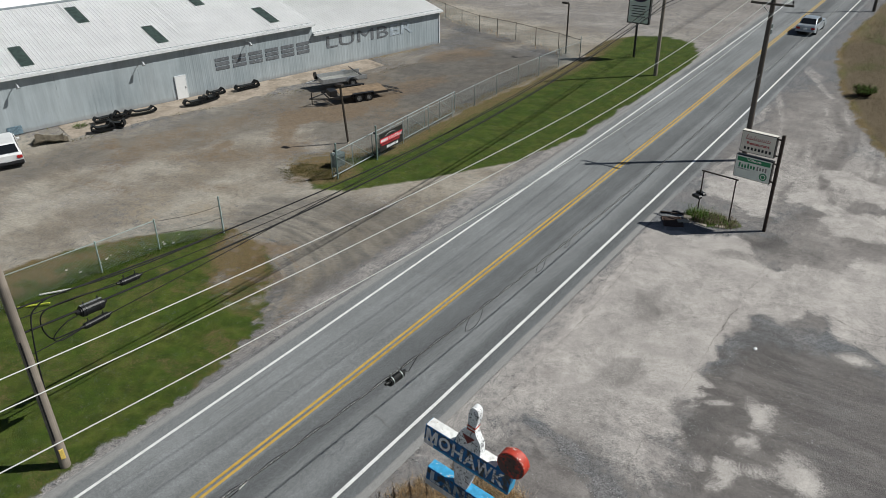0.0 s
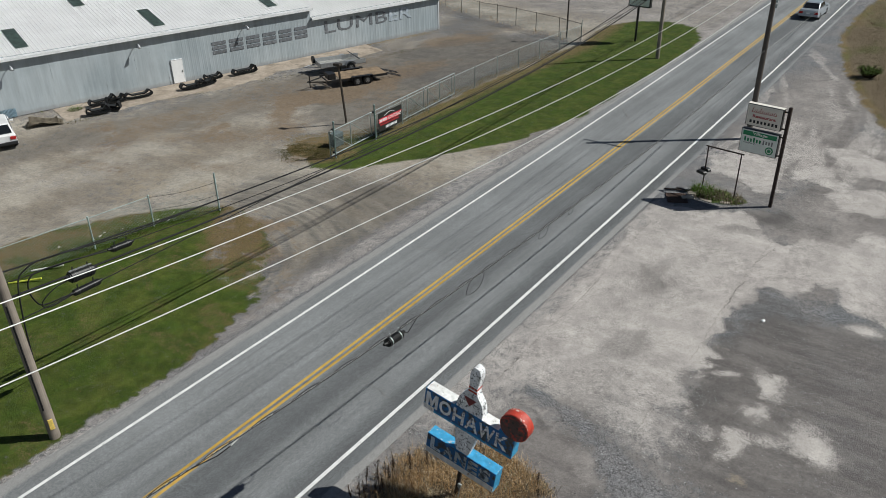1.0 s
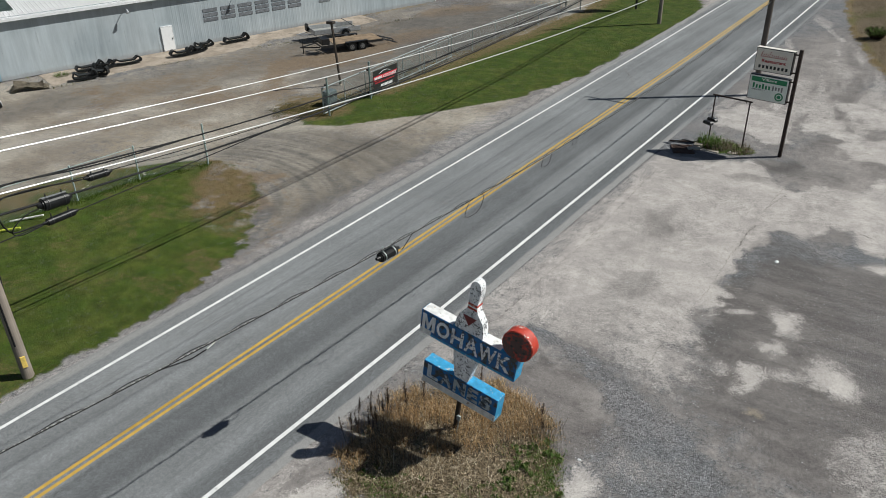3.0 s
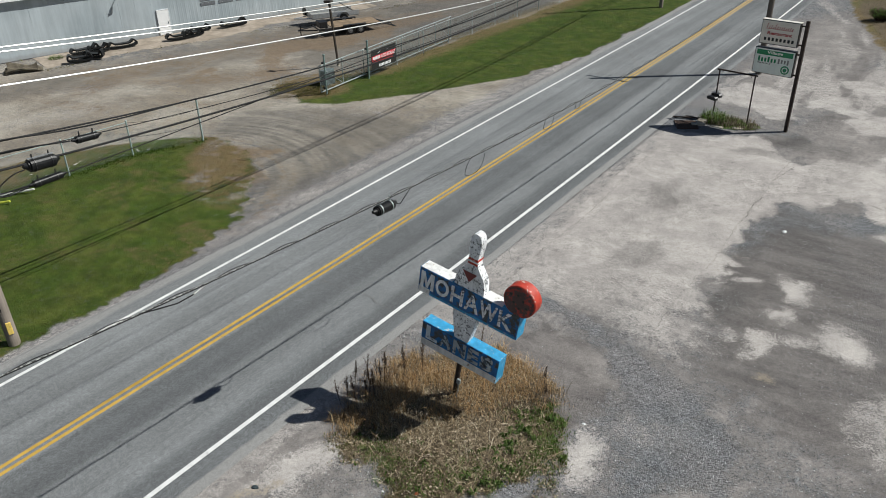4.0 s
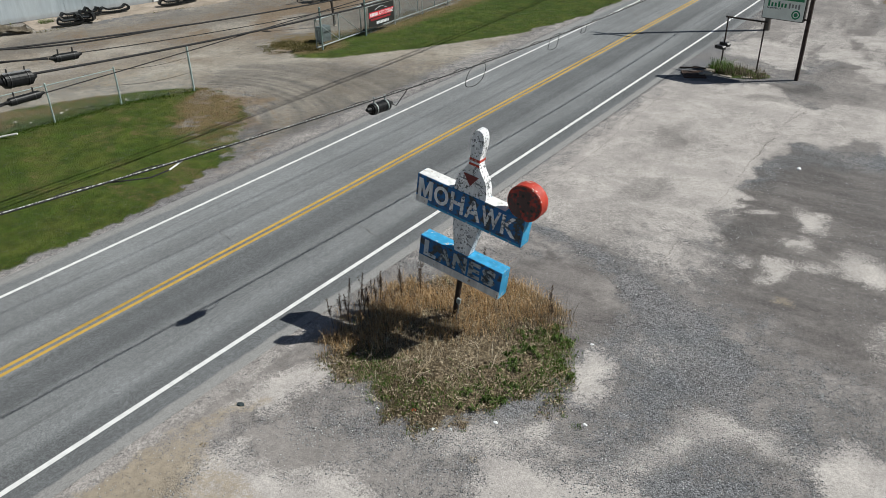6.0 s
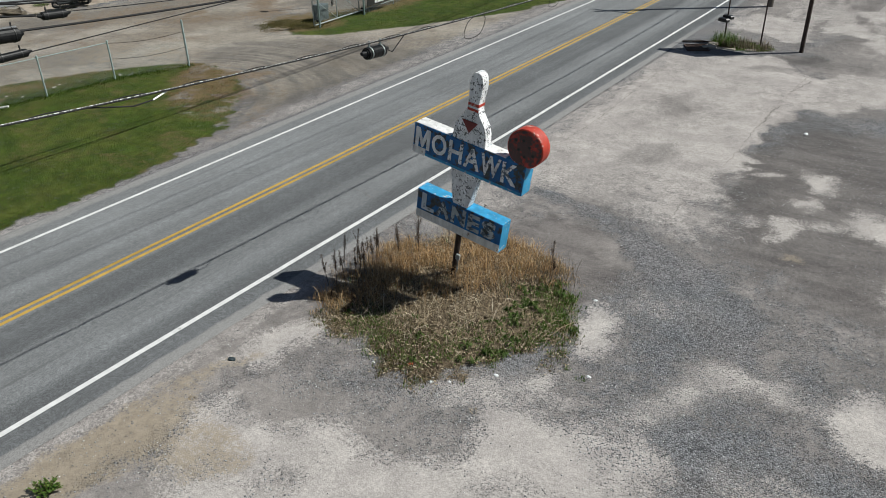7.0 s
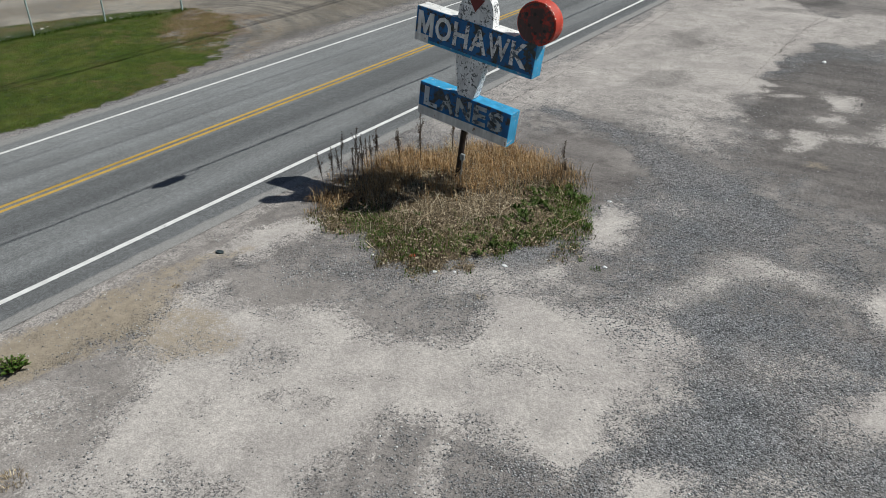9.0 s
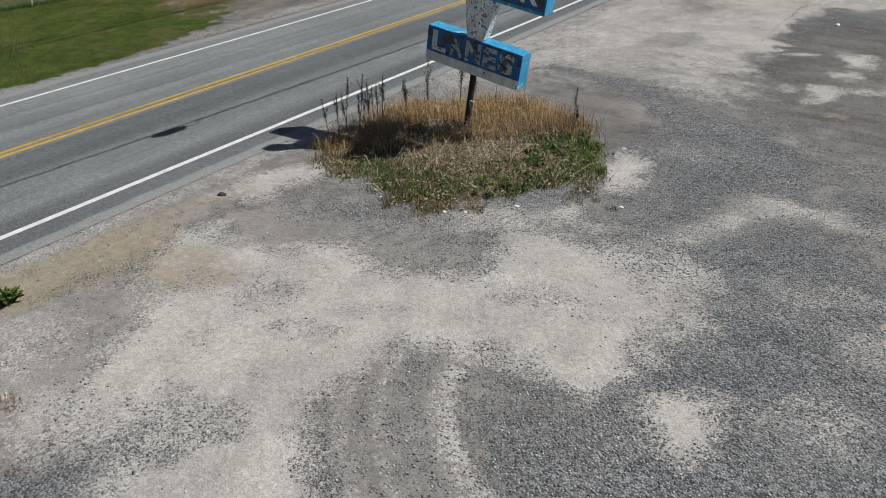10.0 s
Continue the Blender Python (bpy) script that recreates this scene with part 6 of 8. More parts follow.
# red roadside sign at the far lawn
far_sign = thing("pole_sign", "tall pale sign panel with red script on a dark post", "sign", pose(-25.9, 65.2, -0.2, 0, 0, 0))
bm = bmesh.new()
rod(bm, (0, 0, -0.1), (0, 0, 3.2), 0.1, sides=12)
part("post", bm, BLACK_STEEL, far_sign)
bm = bmesh.new()
box(bm, (2.0, 0.4, 3.1), (0.1, 0, 4.55), bevel=0.03)
cab_far = part("lightbox", bm, BLACK_STEEL, far_sign)
bm = bmesh.new()
box(bm, (1.8, 0.03, 2.9), (0.1, -0.2, 4.55), bevel=0.01)
face_far = part("panel", bm, SIGN_WHITE, cab_far, "pale panel")
bm = bmesh.new()
prism(bm, [(0.1 + 0.78 * math.cos(a), 5.35 + 0.52 * math.sin(a)) for a in np.linspace(0, 2 * math.pi, 28, endpoint=False)], 0.01, Matrix.Translation((0, -0.225, 0)))
part("badge", bm, plain("dark_blue_print", (0.03, 0.03, 0.08), 0.5), face_far, "dark blue oval badge")
bm = bmesh.new()
for x, z, w, h in ((-0.2, 5.52, 0.6, 0.26), (0.4, 5.5, 0.4, 0.22), (0.2, 5.14, 0.8, 0.26)):
    box(bm, (w, 0.01, h), (x, -0.232, z), (0, -6, 0), bevel=0.003)
part("script_bars", bm, SIGN_RED, face_far, "red script shapes")
bm = bmesh.new()
for k in range(5):
    box(bm, (1.3 - 0.2 * (k % 2), 0.01, 0.07), (0.1, -0.222, 4.5 - 0.22 * k))
part("text_bars", bm, SIGN_BLACK, face_far, "rows of dark text")


# ---- yard things ----
def wheel(parent, x, y, r, w, name="wheel"):
    """A tyre with a rim, its axle along x."""
    bm = bmesh.new()
    rod(bm, (x - w / 2, y, r), (x + w / 2, y, r), r, sides=28)
    bmesh.ops.bevel(bm, geom=[e for e in bm.edges if abs(e.verts[0].co.x - e.verts[1].co.x) < 1e-4], offset=w * 0.16, segments=2, affect="EDGES")
    tyre = part(name, bm, RUBBER, parent, "black tyre")
    s = 1 if x > 0 else -1
    bm = bmesh.new()
    xo = x + s * w / 2
    rod(bm, (xo - s * 0.05, y, r), (xo + s * 0.006, y, r), r * 0.5, sides=20)
    rim = part("rim", bm, RIM_GREY, tyre, "silver wheel rim")
    # black discs on the solid rim paint the shade inside its holes
    bm = bmesh.new()
    for k in range(6):
        a = math.pi / 3 * k + 0.3
        rod(bm, (xo + s * 0.005, y + r * 0.33 * math.cos(a), r + r * 0.33 * math.sin(a)), (xo + s * 0.012, y + r * 0.33 * math.cos(a), r + r * 0.33 * math.sin(a)), r * 0.11, sides=8)
    part("rim_hole_shade", bm, SIGN_BLACK, rim)
    return tyre


TRAILER_GREY = plain("grey_trailer_deck", (0.3, 0.3, 0.28), 0.7, 0.1, wear=0.25, scale=3)


def build_flat_trailer():
    t = thing("flatbed_trailer", "black tandem-axle flatbed trailer with a wooden deck", "trailer", pose(-40.45, 44.25, level(-40.45, 44.25) + 0.02, 0, 0, -29))
    L, W = 4.9, 2.0
    for x in (-W / 2, W / 2):
        bm = bmesh.new()
        box(bm, (0.07, L, 0.16), (x, 0, 0.55), bevel=0.005)
        part("side_rail", bm, BLACK_STEEL, t)
        bm = bmesh.new()
        s = 1 if x > 0 else -1
        box(bm, (0.28, 1.75, 0.04), (x + s * 0.17, 0.3, 0.74), bevel=0.01)
        for y in (-0.55, 1.15):
            box(bm, (0.28, 0.04, 0.25), (x + s * 0.17, y, 0.62))
        part("fender", bm, BLACK_STEEL, t)
        for y in (-0.1, 0.72):
            wheel(t, x + s * 0.17, y, 0.36, 0.22)
    for i in range(12):
        bm = bmesh.new()
        box(bm, (W / 12 - 0.012, L - 1.1, 0.045), (-W / 2 + W / 12 * (i + 0.5), 0.5, 0.635))
        part("plank", bm, DECK_WOOD, t)
    bm = bmesh.new()
    for k in range(8):
        box(bm, (W, 0.06, 0.1), (0, -L / 2 + 0.1 + k * 0.66, 0.52))
    part("cross_members", bm, BLACK_STEEL, t)
    bm = bmesh.new()
    for s in (-1, 1):
        rod(bm, (s * 0.7, -L / 2, 0.5), (0, -L / 2 - 1.3, 0.48), 0.05, sides=6)
    rod(bm, (0, -L / 2 - 1.1, 0.0), (0, -L / 2 - 1.1, 0.95), 0.04, sides=8)
    part("tongue", bm, BLACK_STEEL, t)
    bm = bmesh.new()
    box(bm, (0.95, 0.6, 0.45), (0.35, -L / 2 + 0.45, 0.86), bevel=0.02)
    part("tool_box", bm, BLACK_STEEL, t)
    for x in (-0.6, 0.6):
        bm = bmesh.new()
        for s in (-0.22, 0.22):
            rod(bm, (x + s, L / 2, 0.55), (x + s, L / 2 + 1.5, 0.08), 0.03, sides=6)
        for k in range(6):
            f = k / 5
            rod(bm, (x - 0.22, L / 2 + 1.5 * f, 0.55 - 0.47 * f), (x + 0.22, L / 2 + 1.5 * f, 0.55 - 0.47 * f), 0.022, sides=6)
        part("ramp", bm, BLACK_STEEL, t, "black ladder ramp let down")


def build_utility_trailer():
    t = thing("utility_trailer", "grey aluminium utility trailer with a black mesh ramp gate", "trailer", pose(-44.2, 46.8, level(-44.2, 46.8) + 0.12, 0, 0, -29))
    L, W = 3.9, 1.9
    bm = bmesh.new()
    box(bm, (W, L, 0.08), (0, 0, 0.5))
    part("deck", bm, TRAILER_GREY, t)
    for x in (-W / 2, W / 2):
        bm = bmesh.new()
        box(bm, (0.05, L, 0.36), (x, 0, 0.68), bevel=0.01)
        part("side_panel", bm, ALUMINIUM, t)
        s = 1 if x > 0 else -1
        bm = bmesh.new()
        pts = [(x + s * 0.15, 0.6 + 0.45 * math.cos(a), 0.42 + 0.45 * math.sin(a)) for a in np.linspace(0.1, math.pi - 0.1, 10)]
        for p, q in zip(pts, pts[1:]):
            c = (Vector(p) + Vector(q)) / 2
            d = Vector(q) - Vector(p)
            box(bm, (0.26, d.length, 0.02), c, (math.degrees(math.atan2(d.z, d.y)), 0, 0))
        part("fender", bm, ALUMINIUM, t)
        wheel(t, x + s * 0.15, 0.6, 0.34, 0.2)
    bm = bmesh.new()
    box(bm, (W, 0.05, 0.36), (0, -L / 2, 0.68))
    part("front_panel", bm, ALUMINIUM, t)
    bm = bmesh.new()
    for s in (-1, 1):
        rod(bm, (s * 0.6, -L / 2, 0.48), (0, -L / 2 - 1.2, 0.48), 0.045, sides=6)
    part("tongue", bm, ALUMINIUM, t)
    bm = bmesh.new()
    rod(bm, (-0.7, -L / 2 - 0.2, 0.82), (-0.7, -L / 2 - 0.03, 0.82), 0.3, sides=20)
    part("spare_tyre", bm, RUBBER, t)
    bm = bmesh.new()
    for k in range(9):
        x = -W / 2 + W * k / 8
        rod(bm, (x, L / 2, 0.5), (x, L / 2 - 0.95, 1.15), 0.026, sides=5)
    for k in range(7):
        f = k / 6
        rod(bm, (-W / 2, L / 2 - 0.95 * f, 0.5 + 0.65 * f), (W / 2, L / 2 - 0.95 * f, 0.5 + 0.65 * f), 0.026, sides=5)
    part("ramp_gate", bm, BLACK_STEEL, t, "black steel mesh ramp, folded up")


build_flat_trailer()
build_utility_trailer()


def build_track(x, y, turn, length, width, seed, label="black rubber machine track lying folded on concrete"):
    """A loop of rubber track lying down, its ends curled, with cleats."""
    rnd = random.Random(seed)
    z0 = level(x, y) + 0.1
    ob = thing("rubber_track", label, "rubber track", pose(x, y, z0, 0, 0, turn), "rubber tracks")
    path = []
    n = 44
    curl = (rnd.uniform(0.2, 0.34), rnd.uniform(0.26, 0.42))
    for i in range(n):
        a = 2 * math.pi * i / n
        u, up = math.cos(a), math.sin(a)
        # the belt lies flat in the middle and curls up into a loop at each end
        bulge = curl[u > 0] * math.exp(-((abs(u) - 0.8) / 0.17) ** 2)
        pz = 0.2 + (0.06 + bulge) * math.sqrt(up) if up > 0 else 0.2 - 0.14 * math.sqrt(-up)
        px = length * 0.47 * u * (1 - 0.06 * math.sin(2 * a + seed))
        path.append(Vector((px, 0.12 * math.sin(1.5 * u + seed) + 0.08 * up, max(pz, 0.05))))
    bm = bmesh.new()
    rows = []
    for i, p in enumerate(path):
        d = (path[(i + 1) % n] - path[i - 1]).normalized()
        nrm = Vector((-d.z, 0, d.x))
        rows.append([bm.verts.new(p + Vector((0, s * width / 2, 0)) + nrm * k) for s, k in ((-1, -0.045), (1, -0.045), (1, 0.045), (-1, 0.045))])
    for i in range(n):
        a, b = rows[i], rows[(i + 1) % n]
        for j in range(4):
            bm.faces.new((a[j], a[(j + 1) % 4], b[(j + 1) % 4], b[j]))
    part("belt", bm, RUBBER, ob)
    bm = bmesh.new()
    for i in range(n):
        d = (path[(i + 1) % n] - path[i - 1]).normalized()
        box(bm, (0.05, width * 0.95, 0.05), path[i] + Vector((-d.z, 0, d.x)) * 0.045, (0, -math.degrees(math.atan2(d.z, d.x)), 0))
    part("cleats", bm, RUBBER, ob)


for i, (x, y, turn, length, width) in enumerate(((-51.6, 29.0, 60, 1.7, 0.5), (-53.3, 30.5, 75, 2.3, 0.45), (-51.5, 30.0, 40, 1.5, 0.5), (-52.9, 31.3, 85, 1.5, 0.4), (-52.5, 33.0, 76, 2.1, 0.35),
                                                 (-50.9, 36.9, 72, 2.1, 0.45), (-50.7, 38.0, 78, 1.8, 0.45), (-51.5, 39.4, 70, 1.7, 0.4), (-50.5, 41.9, 76, 2.4, 0.45))):
    build_track(x, y, turn, length, width, i)
# folded brown tarpaulin by the wall
bm = bmesh.new()
for k in range(3):
    rows = []
    for i in range(13):
        for j in range(7):
            u, v = i / 12 - 0.5, j / 6 - 0.5
            z = 0.12 + 0.13 * k * (1 - 2 * abs(v)) + 0.06 * noise.noise(Vector((u * 4, v * 4, k * 3.1))) + 0.1 * math.cos(u * 5 + k)
            rows.append(bm.verts.new((u * (2.4 - 0.3 * k), v * (1.2 - 0.15 * k), max(0.02, z * 1.5))))
    for i in range(12):
        for j in range(6):
            bm.faces.new((rows[i * 7 + j], rows[(i + 1) * 7 + j], rows[(i + 1) * 7 + j + 1], rows[i * 7 + j + 1]))
bmesh.ops.solidify(bm, geom=bm.faces[:], thickness=0.04)
single("tarpaulin", bm, plain("brown_tarp", (0.2, 0.17, 0.125), 0.85, wear=0.4, scale=3), "crumpled brown tarpaulin heap on the ground", "tarpaulin", at=pose(-52.9, 25.6, level(-52.9, 25.6), 0, 0, 62))

# ---- vehicles ----
GLASS_DARK = plain("tinted_glass", (0.012, 0.014, 0.016), 0.08, wear=0.05)
LAMP_RED = plain("red_lamp_lens", (0.45, 0.02, 0.02), 0.25, wear=0.1)
LAMP_CLEAR = plain("clear_lamp_lens", (0.6, 0.62, 0.63), 0.15, wear=0.05)
CHROME = plain("chrome", (0.6, 0.6, 0.6), 0.18, 1.0, wear=0.05)
PLASTIC = plain("black_plastic", (0.02, 0.02, 0.022), 0.5, wear=0.15)


def car_paint(name, colour, metal=0.3):
    m = Nodes(name, 0.3, metal)
    m.bsdf.inputs["Coat Weight"].default_value = 0.8
    m.bsdf.inputs["Coat Roughness"].default_value = 0.06
    return m.done(m.shade(colour, m.noise(2.0, 3), 0.94, 1.06))


def side_shell(bm, profile, half, crown=0.06, cuts=()):
    """A body from its side outline (y, z), its sides leaning in a little towards the top."""
    zs = [z for _, z in profile]
    lo, hi = min(zs), max(zs)
    rows = []
    for s, inset in ((-1, 0.0), (-0.93, 0.03), (0.93, 0.03), (1, 0.0)):
        row = []
        for y, z in profile:
            lean = 1 - 0.1 * ((z - lo) / (hi - lo)) ** 2
            edge = 0.0 if abs(s) == 1 else inset
            row.append(bm.verts.new((s * half * lean, y, z + edge)))
        rows.append(row)
    n = len(profile)
    for a, b in zip(rows, rows[1:]):
        for i in range(n):
            j = (i + 1) % n
            bm.faces.new((a[i], a[j], b[j], b[i]))
    bm.faces.new(rows[0])
    bm.faces.new(rows[-1][::-1])


def arch(y, r, z, lift=0.0, n=7):
    """Points of a wheel arch, front to back."""
    return [(y + r * math.cos(a), z + lift + r * math.sin(a)) for a in np.linspace(0, math.pi, n)]


def cabin(bm, lower, upper, half_low, half_high):
    """A greenhouse: the lower and upper outlines (y front, y back, z)."""
    (f0, b0, z0), (f1, b1, z1) = lower, upper
    q = [bm.verts.new(v) for v in ((-half_low, f0, z0), (half_low, f0, z0), (half_low, b0, z0), (-half_low, b0, z0), (-half_high, f1, z1), (half_high, f1, z1), (half_high, b1, z1), (-half_high, b1, z1))]
    for f in ((3, 2, 1, 0), (4, 5, 6, 7), (0, 1, 5, 4), (1, 2, 6, 5), (2, 3, 7, 6), (3, 0, 4, 7)):
        bm.faces.new([q[i] for i in f])


def pane(parent, corners, out=0.012, name="window"):
    bm = bmesh.new()
    vs = [Vector(c) for c in corners]
    nrm = (vs[1] - vs[0]).cross(vs[2] - vs[0]).normalized()
    a = [bm.verts.new(v + nrm * out) for v in vs]
    b = [bm.verts.new(v - nrm * 0.02) for v in vs]
    bm.faces.new(a)
    bm.faces.new(b[::-1])
    for i in range(len(a)):
        j = (i + 1) % len(a)
        bm.faces.new((a[j], a[i], b[i], b[j]))
    return part(name, bm, GLASS_DARK, parent, "dark tinted glass")


def build_car(name, label, at, paint, L, W, H, belt, hood, cab_low, cab_high, wheels, tall_back=False):
    """A closed car; y runs forward, the middle of the wheelbase at 0."""
    car = thing(name, label, "car", at)
    yf, yb = L / 2, -L / 2
    r = wheels[2]
    prof = [(yb, 0.35), (yb, belt - 0.1), (yb + 0.08, belt), (cab_low[1], belt + 0.02), (cab_low[0], belt), (yf - 0.5, hood), (yf - 0.12, hood - 0.12), (yf, hood - 0.35), (yf, 0.3)]
    prof += [(wheels[0] + r * 1.15, 0.26)] + arch(wheels[0], r * 1.12, 0.3) + arch(wheels[1], r * 1.12, 0.3) + [(wheels[1] - r * 1.15, 0.28)]
    bm = bmesh.new()
    side_shell(bm, prof, W / 2)
    body = part("body", bm, paint, car)
    bm = bmesh.new()
    hl, hh = W / 2 * 0.9, W / 2 * 0.74
    cabin(bm, (cab_low[0], cab_low[1], belt - 0.02), (cab_high[0], cab_high[1], H), hl, hh)
    bmesh.ops.bevel(bm, geom=bm.edges[:], offset=0.09, segments=3, affect="EDGES")
    top = part("cabin", bm, paint, car)

    def mix(u, v, k):
        """A point on the cabin's side: u along, v up, k the side."""
        f = cab_low[0] + (cab_high[0] - cab_low[0]) * v
        b = cab_low[1] + (cab_high[1] - cab_low[1]) * v
        return (k * (hl + (hh - hl) * v), b + (f - b) * u, belt + (H - belt) * v)

    for k in (-1, 1):
        for u0, u1 in ((0.06, 0.46), (0.5, 0.92)):
            c = [mix(u0, 0.12, k), mix(u1, 0.12, k), mix(u1 * 0.96 + 0.02, 0.86, k), mix(u0 * 0.96 + 0.02, 0.86, k)]
            pane(top, c if k > 0 else c[::-1])
    for u in (0.0, 1.0):
        c = [mix(u, 0.12, -0.86), mix(u, 0.12, 0.86), mix(u, 0.88, 0.86), mix(u, 0.88, -0.86)]
        pane(top, c if u == 0 else c[::-1], name="windscreen" if u else "rear_window")
    for y in wheels[:2]:
        for k in (-1, 1):
            wheel(car, k * (W / 2 - 0.12), y, r, 0.22)
    for k in (-1, 1):
        bm = bmesh.new()
        box(bm, (0.34, 0.14, 0.2), (k * (W / 2 - 0.24), yb + 0.03, belt - 0.22), bevel=0.02)
        part("tail_lamp", bm, LAMP_RED, body, "red tail lamp")
        bm = bmesh.new()
        box(bm, (0.4, 0.18, 0.15), (k * (W / 2 - 0.3), yf - 0.1, hood - 0.3), bevel=0.02)
        part("headlamp", bm, LAMP_CLEAR, body, "clear headlamp")
        bm = bmesh.new()
        box(bm, (0.2, 0.12, 0.13), (k * (W / 2 + 0.04), cab_low[0] - 0.45, belt + 0.08), bevel=0.03)
        part("mirror", bm, paint, body)
    bm = bmesh.new()
    box(bm, (W * 0.96, 0.16, 0.2), (0, yb - 0.02, 0.48), bevel=0.03)
    part("rear_bumper", bm, PLASTIC if tall_back else paint, body)
    bm = bmesh.new()
    box(bm, (0.34, 0.02, 0.14), (0, yb - 0.11, 0.66))
    part("plate_bar", bm, TRIM_WHITE, body, "plain pale plate")
    return car


SILVER = car_paint("silver_blue_paint", (0.4, 0.44, 0.48), 0.3)
PEARL = car_paint("white_car_paint", (0.78, 0.78, 0.78), 0.0)
build_car("sedan", "silver four-door sedan driving away on the road", pose(-15.15, 83.0, 0.03, 0, 0, 0), SILVER, 4.85, 1.82, 1.46, 0.92, 0.95, (1.0, -1.75), (0.25, -1.05), (1.38, -1.4, 0.33))
build_car("suv", "white parked SUV with dark windows on the dirt yard", pose(-52.3, 22.15, level(-52.3, 22.15) + 0.02, 0, 0, 68), PEARL, 4.6, 1.88, 1.7, 1.02, 1.05, (1.05, -2.2), (0.35, -1.95), (1.35, -1.4, 0.35), True)


def build_pickup():
    """Crew-cab pickup; y runs forward, rear axle at -1.85, front axle at 1.82."""
    paint = car_paint("charcoal_metallic_paint", (0.022, 0.024, 0.028), 0.4)
    truck = thing("pickup_truck", "charcoal crew-cab pickup with a covered bed", "pickup truck", pose(-14.72, 1.1, 0.035, 0, 0, 0))
    W = 2.04
    r = 0.42
    prof = [(-2.95, 0.62), (-2.98, 1.3), (-2.93, 1.36), (-1.0, 1.38), (1.0, 1.27), (1.35, 1.2), (2.55, 1.1), (2.82, 0.98), (2.93, 0.7), (2.9, 0.42), (2.4, 0.38)]
    prof += arch(1.82, 0.5, 0.42) + [(1.1, 0.44), (-1.2, 0.46)] + arch(-1.85, 0.5, 0.45) + [(-2.5, 0.55)]
    bm = bmesh.new()
    side_shell(bm, prof, W / 2)
    body = part("body", bm, paint, truck)
    bm = bmesh.new()
    cabin(bm, (1.32, -0.98, 1.2), (0.45, -0.78, 1.95), 0.93, 0.72)
    bmesh.ops.bevel(bm, geom=bm.edges[:], offset=0.07, segments=3, affect="EDGES")
    cab = part("cab", bm, paint, truck)

    def side(u, v, k):
        f, b = 1.32 + (0.45 - 1.32) * v, -0.98 + 0.2 * v
        return (k * (0.93 - 0.21 * v), b + (f - b) * u, 1.2 + 0.75 * v)

    for k in (-1, 1):
        for u0, u1 in ((0.08, 0.45), (0.49, 0.86)):
            c = [side(u0, 0.18, k), side(u1, 0.18, k), side(u1 * 0.95 + 0.02, 0.84, k), side(u0, 0.84, k)]
            pane(cab, c if k > 0 else c[::-1])
    pane(cab, [side(0, 0.22, -0.85), side(0, 0.22, 0.85), side(0, 0.86, 0.85), side(0, 0.86, -0.85)], name="rear_window")
    pane(cab, [side(1, 0.12, 0.88), side(1, 0.12, -0.88), side(1, 0.88, -0.86), side(1, 0.88, 0.86)], name="windscreen")
    bm = bmesh.new()
    box(bm, (0.3, 0.06, 0.05), (0, -0.86, 1.93))
    part("brake_lamp", bm, LAMP_RED, cab, "high red brake lamp")
    bm = bmesh.new()
    box(bm, (W - 0.32, 1.86, 0.05), (0, -1.93, 1.4), bevel=0.015)
    part("bed_cover", bm, plain("brown_black_vinyl", (0.05, 0.043, 0.038), 0.7, wear=0.2), truck, "dull dark vinyl bed cover")
    for k in (-1, 1):
        for y in (1.82, -1.85):
            wheel(truck, k * (W / 2 - 0.14), y, r, 0.27)
        bm = bmesh.new()
        tube(bm, [(k * 1.0, 1.0, 0.42), (k * 1.08, 0.9, 0.34), (k * 1.08, -0.9, 0.34), (k * 1.0, -1.05, 0.42)], 0.05, 10)
        part("step_bar", bm, CHROME, truck, "chrome side step")
        bm = bmesh.new()
        box(bm, (0.16, 0.1, 0.42), (k * (W / 2 - 0.1), -2.95, 1.08), bevel=0.02)
        part("tail_lamp", bm, LAMP_RED, body, "red tail lamp")
        bm = bmesh.new()
        box(bm, (0.4, 0.24, 0.2), (k * (W / 2 - 0.26), 2.72, 0.96), bevel=0.03)
        part("headlamp", bm, LAMP_CLEAR, body, "clear headlamp")
        bm = bmesh.new()
        box(bm, (0.22, 0.16, 0.22), (k * 1.12, 0.75, 1.32), bevel=0.04)
        part("mirror", bm, PLASTIC, body, "black door mirror")
        for y in (0.0, -0.95 + 0.1):
            bm = bmesh.new()
            box(bm, (0.05, 0.2, 0.05), (k * 1.0, y + 0.25, 1.12), bevel=0.01)
            part("door_handle", bm, CHROME, body, "chrome door handle")
    bm = bmesh.new()
    box(bm, (1.3, 0.12, 0.4), (0, 2.87, 0.82), bevel=0.03)
    part("grille", bm, PLASTIC, body, "black front grille")
    for y, z, nm in ((2.9, 0.5, "front_bumper"), (-3.02, 0.6, "rear_bumper")):
        bm = bmesh.new()
        box(bm, (1.96, 0.2, 0.22), (0, y, z), bevel=0.05)
        part(nm, bm, CHROME, body, "chrome bumper")
    bm = bmesh.new()
    box(bm, (0.32, 0.02, 0.15), (0, -3.13, 0.66))
    part("plate_bar", bm, TRIM_WHITE, body, "plain pale plate")
    return truck


build_pickup()

# ---- plants ----


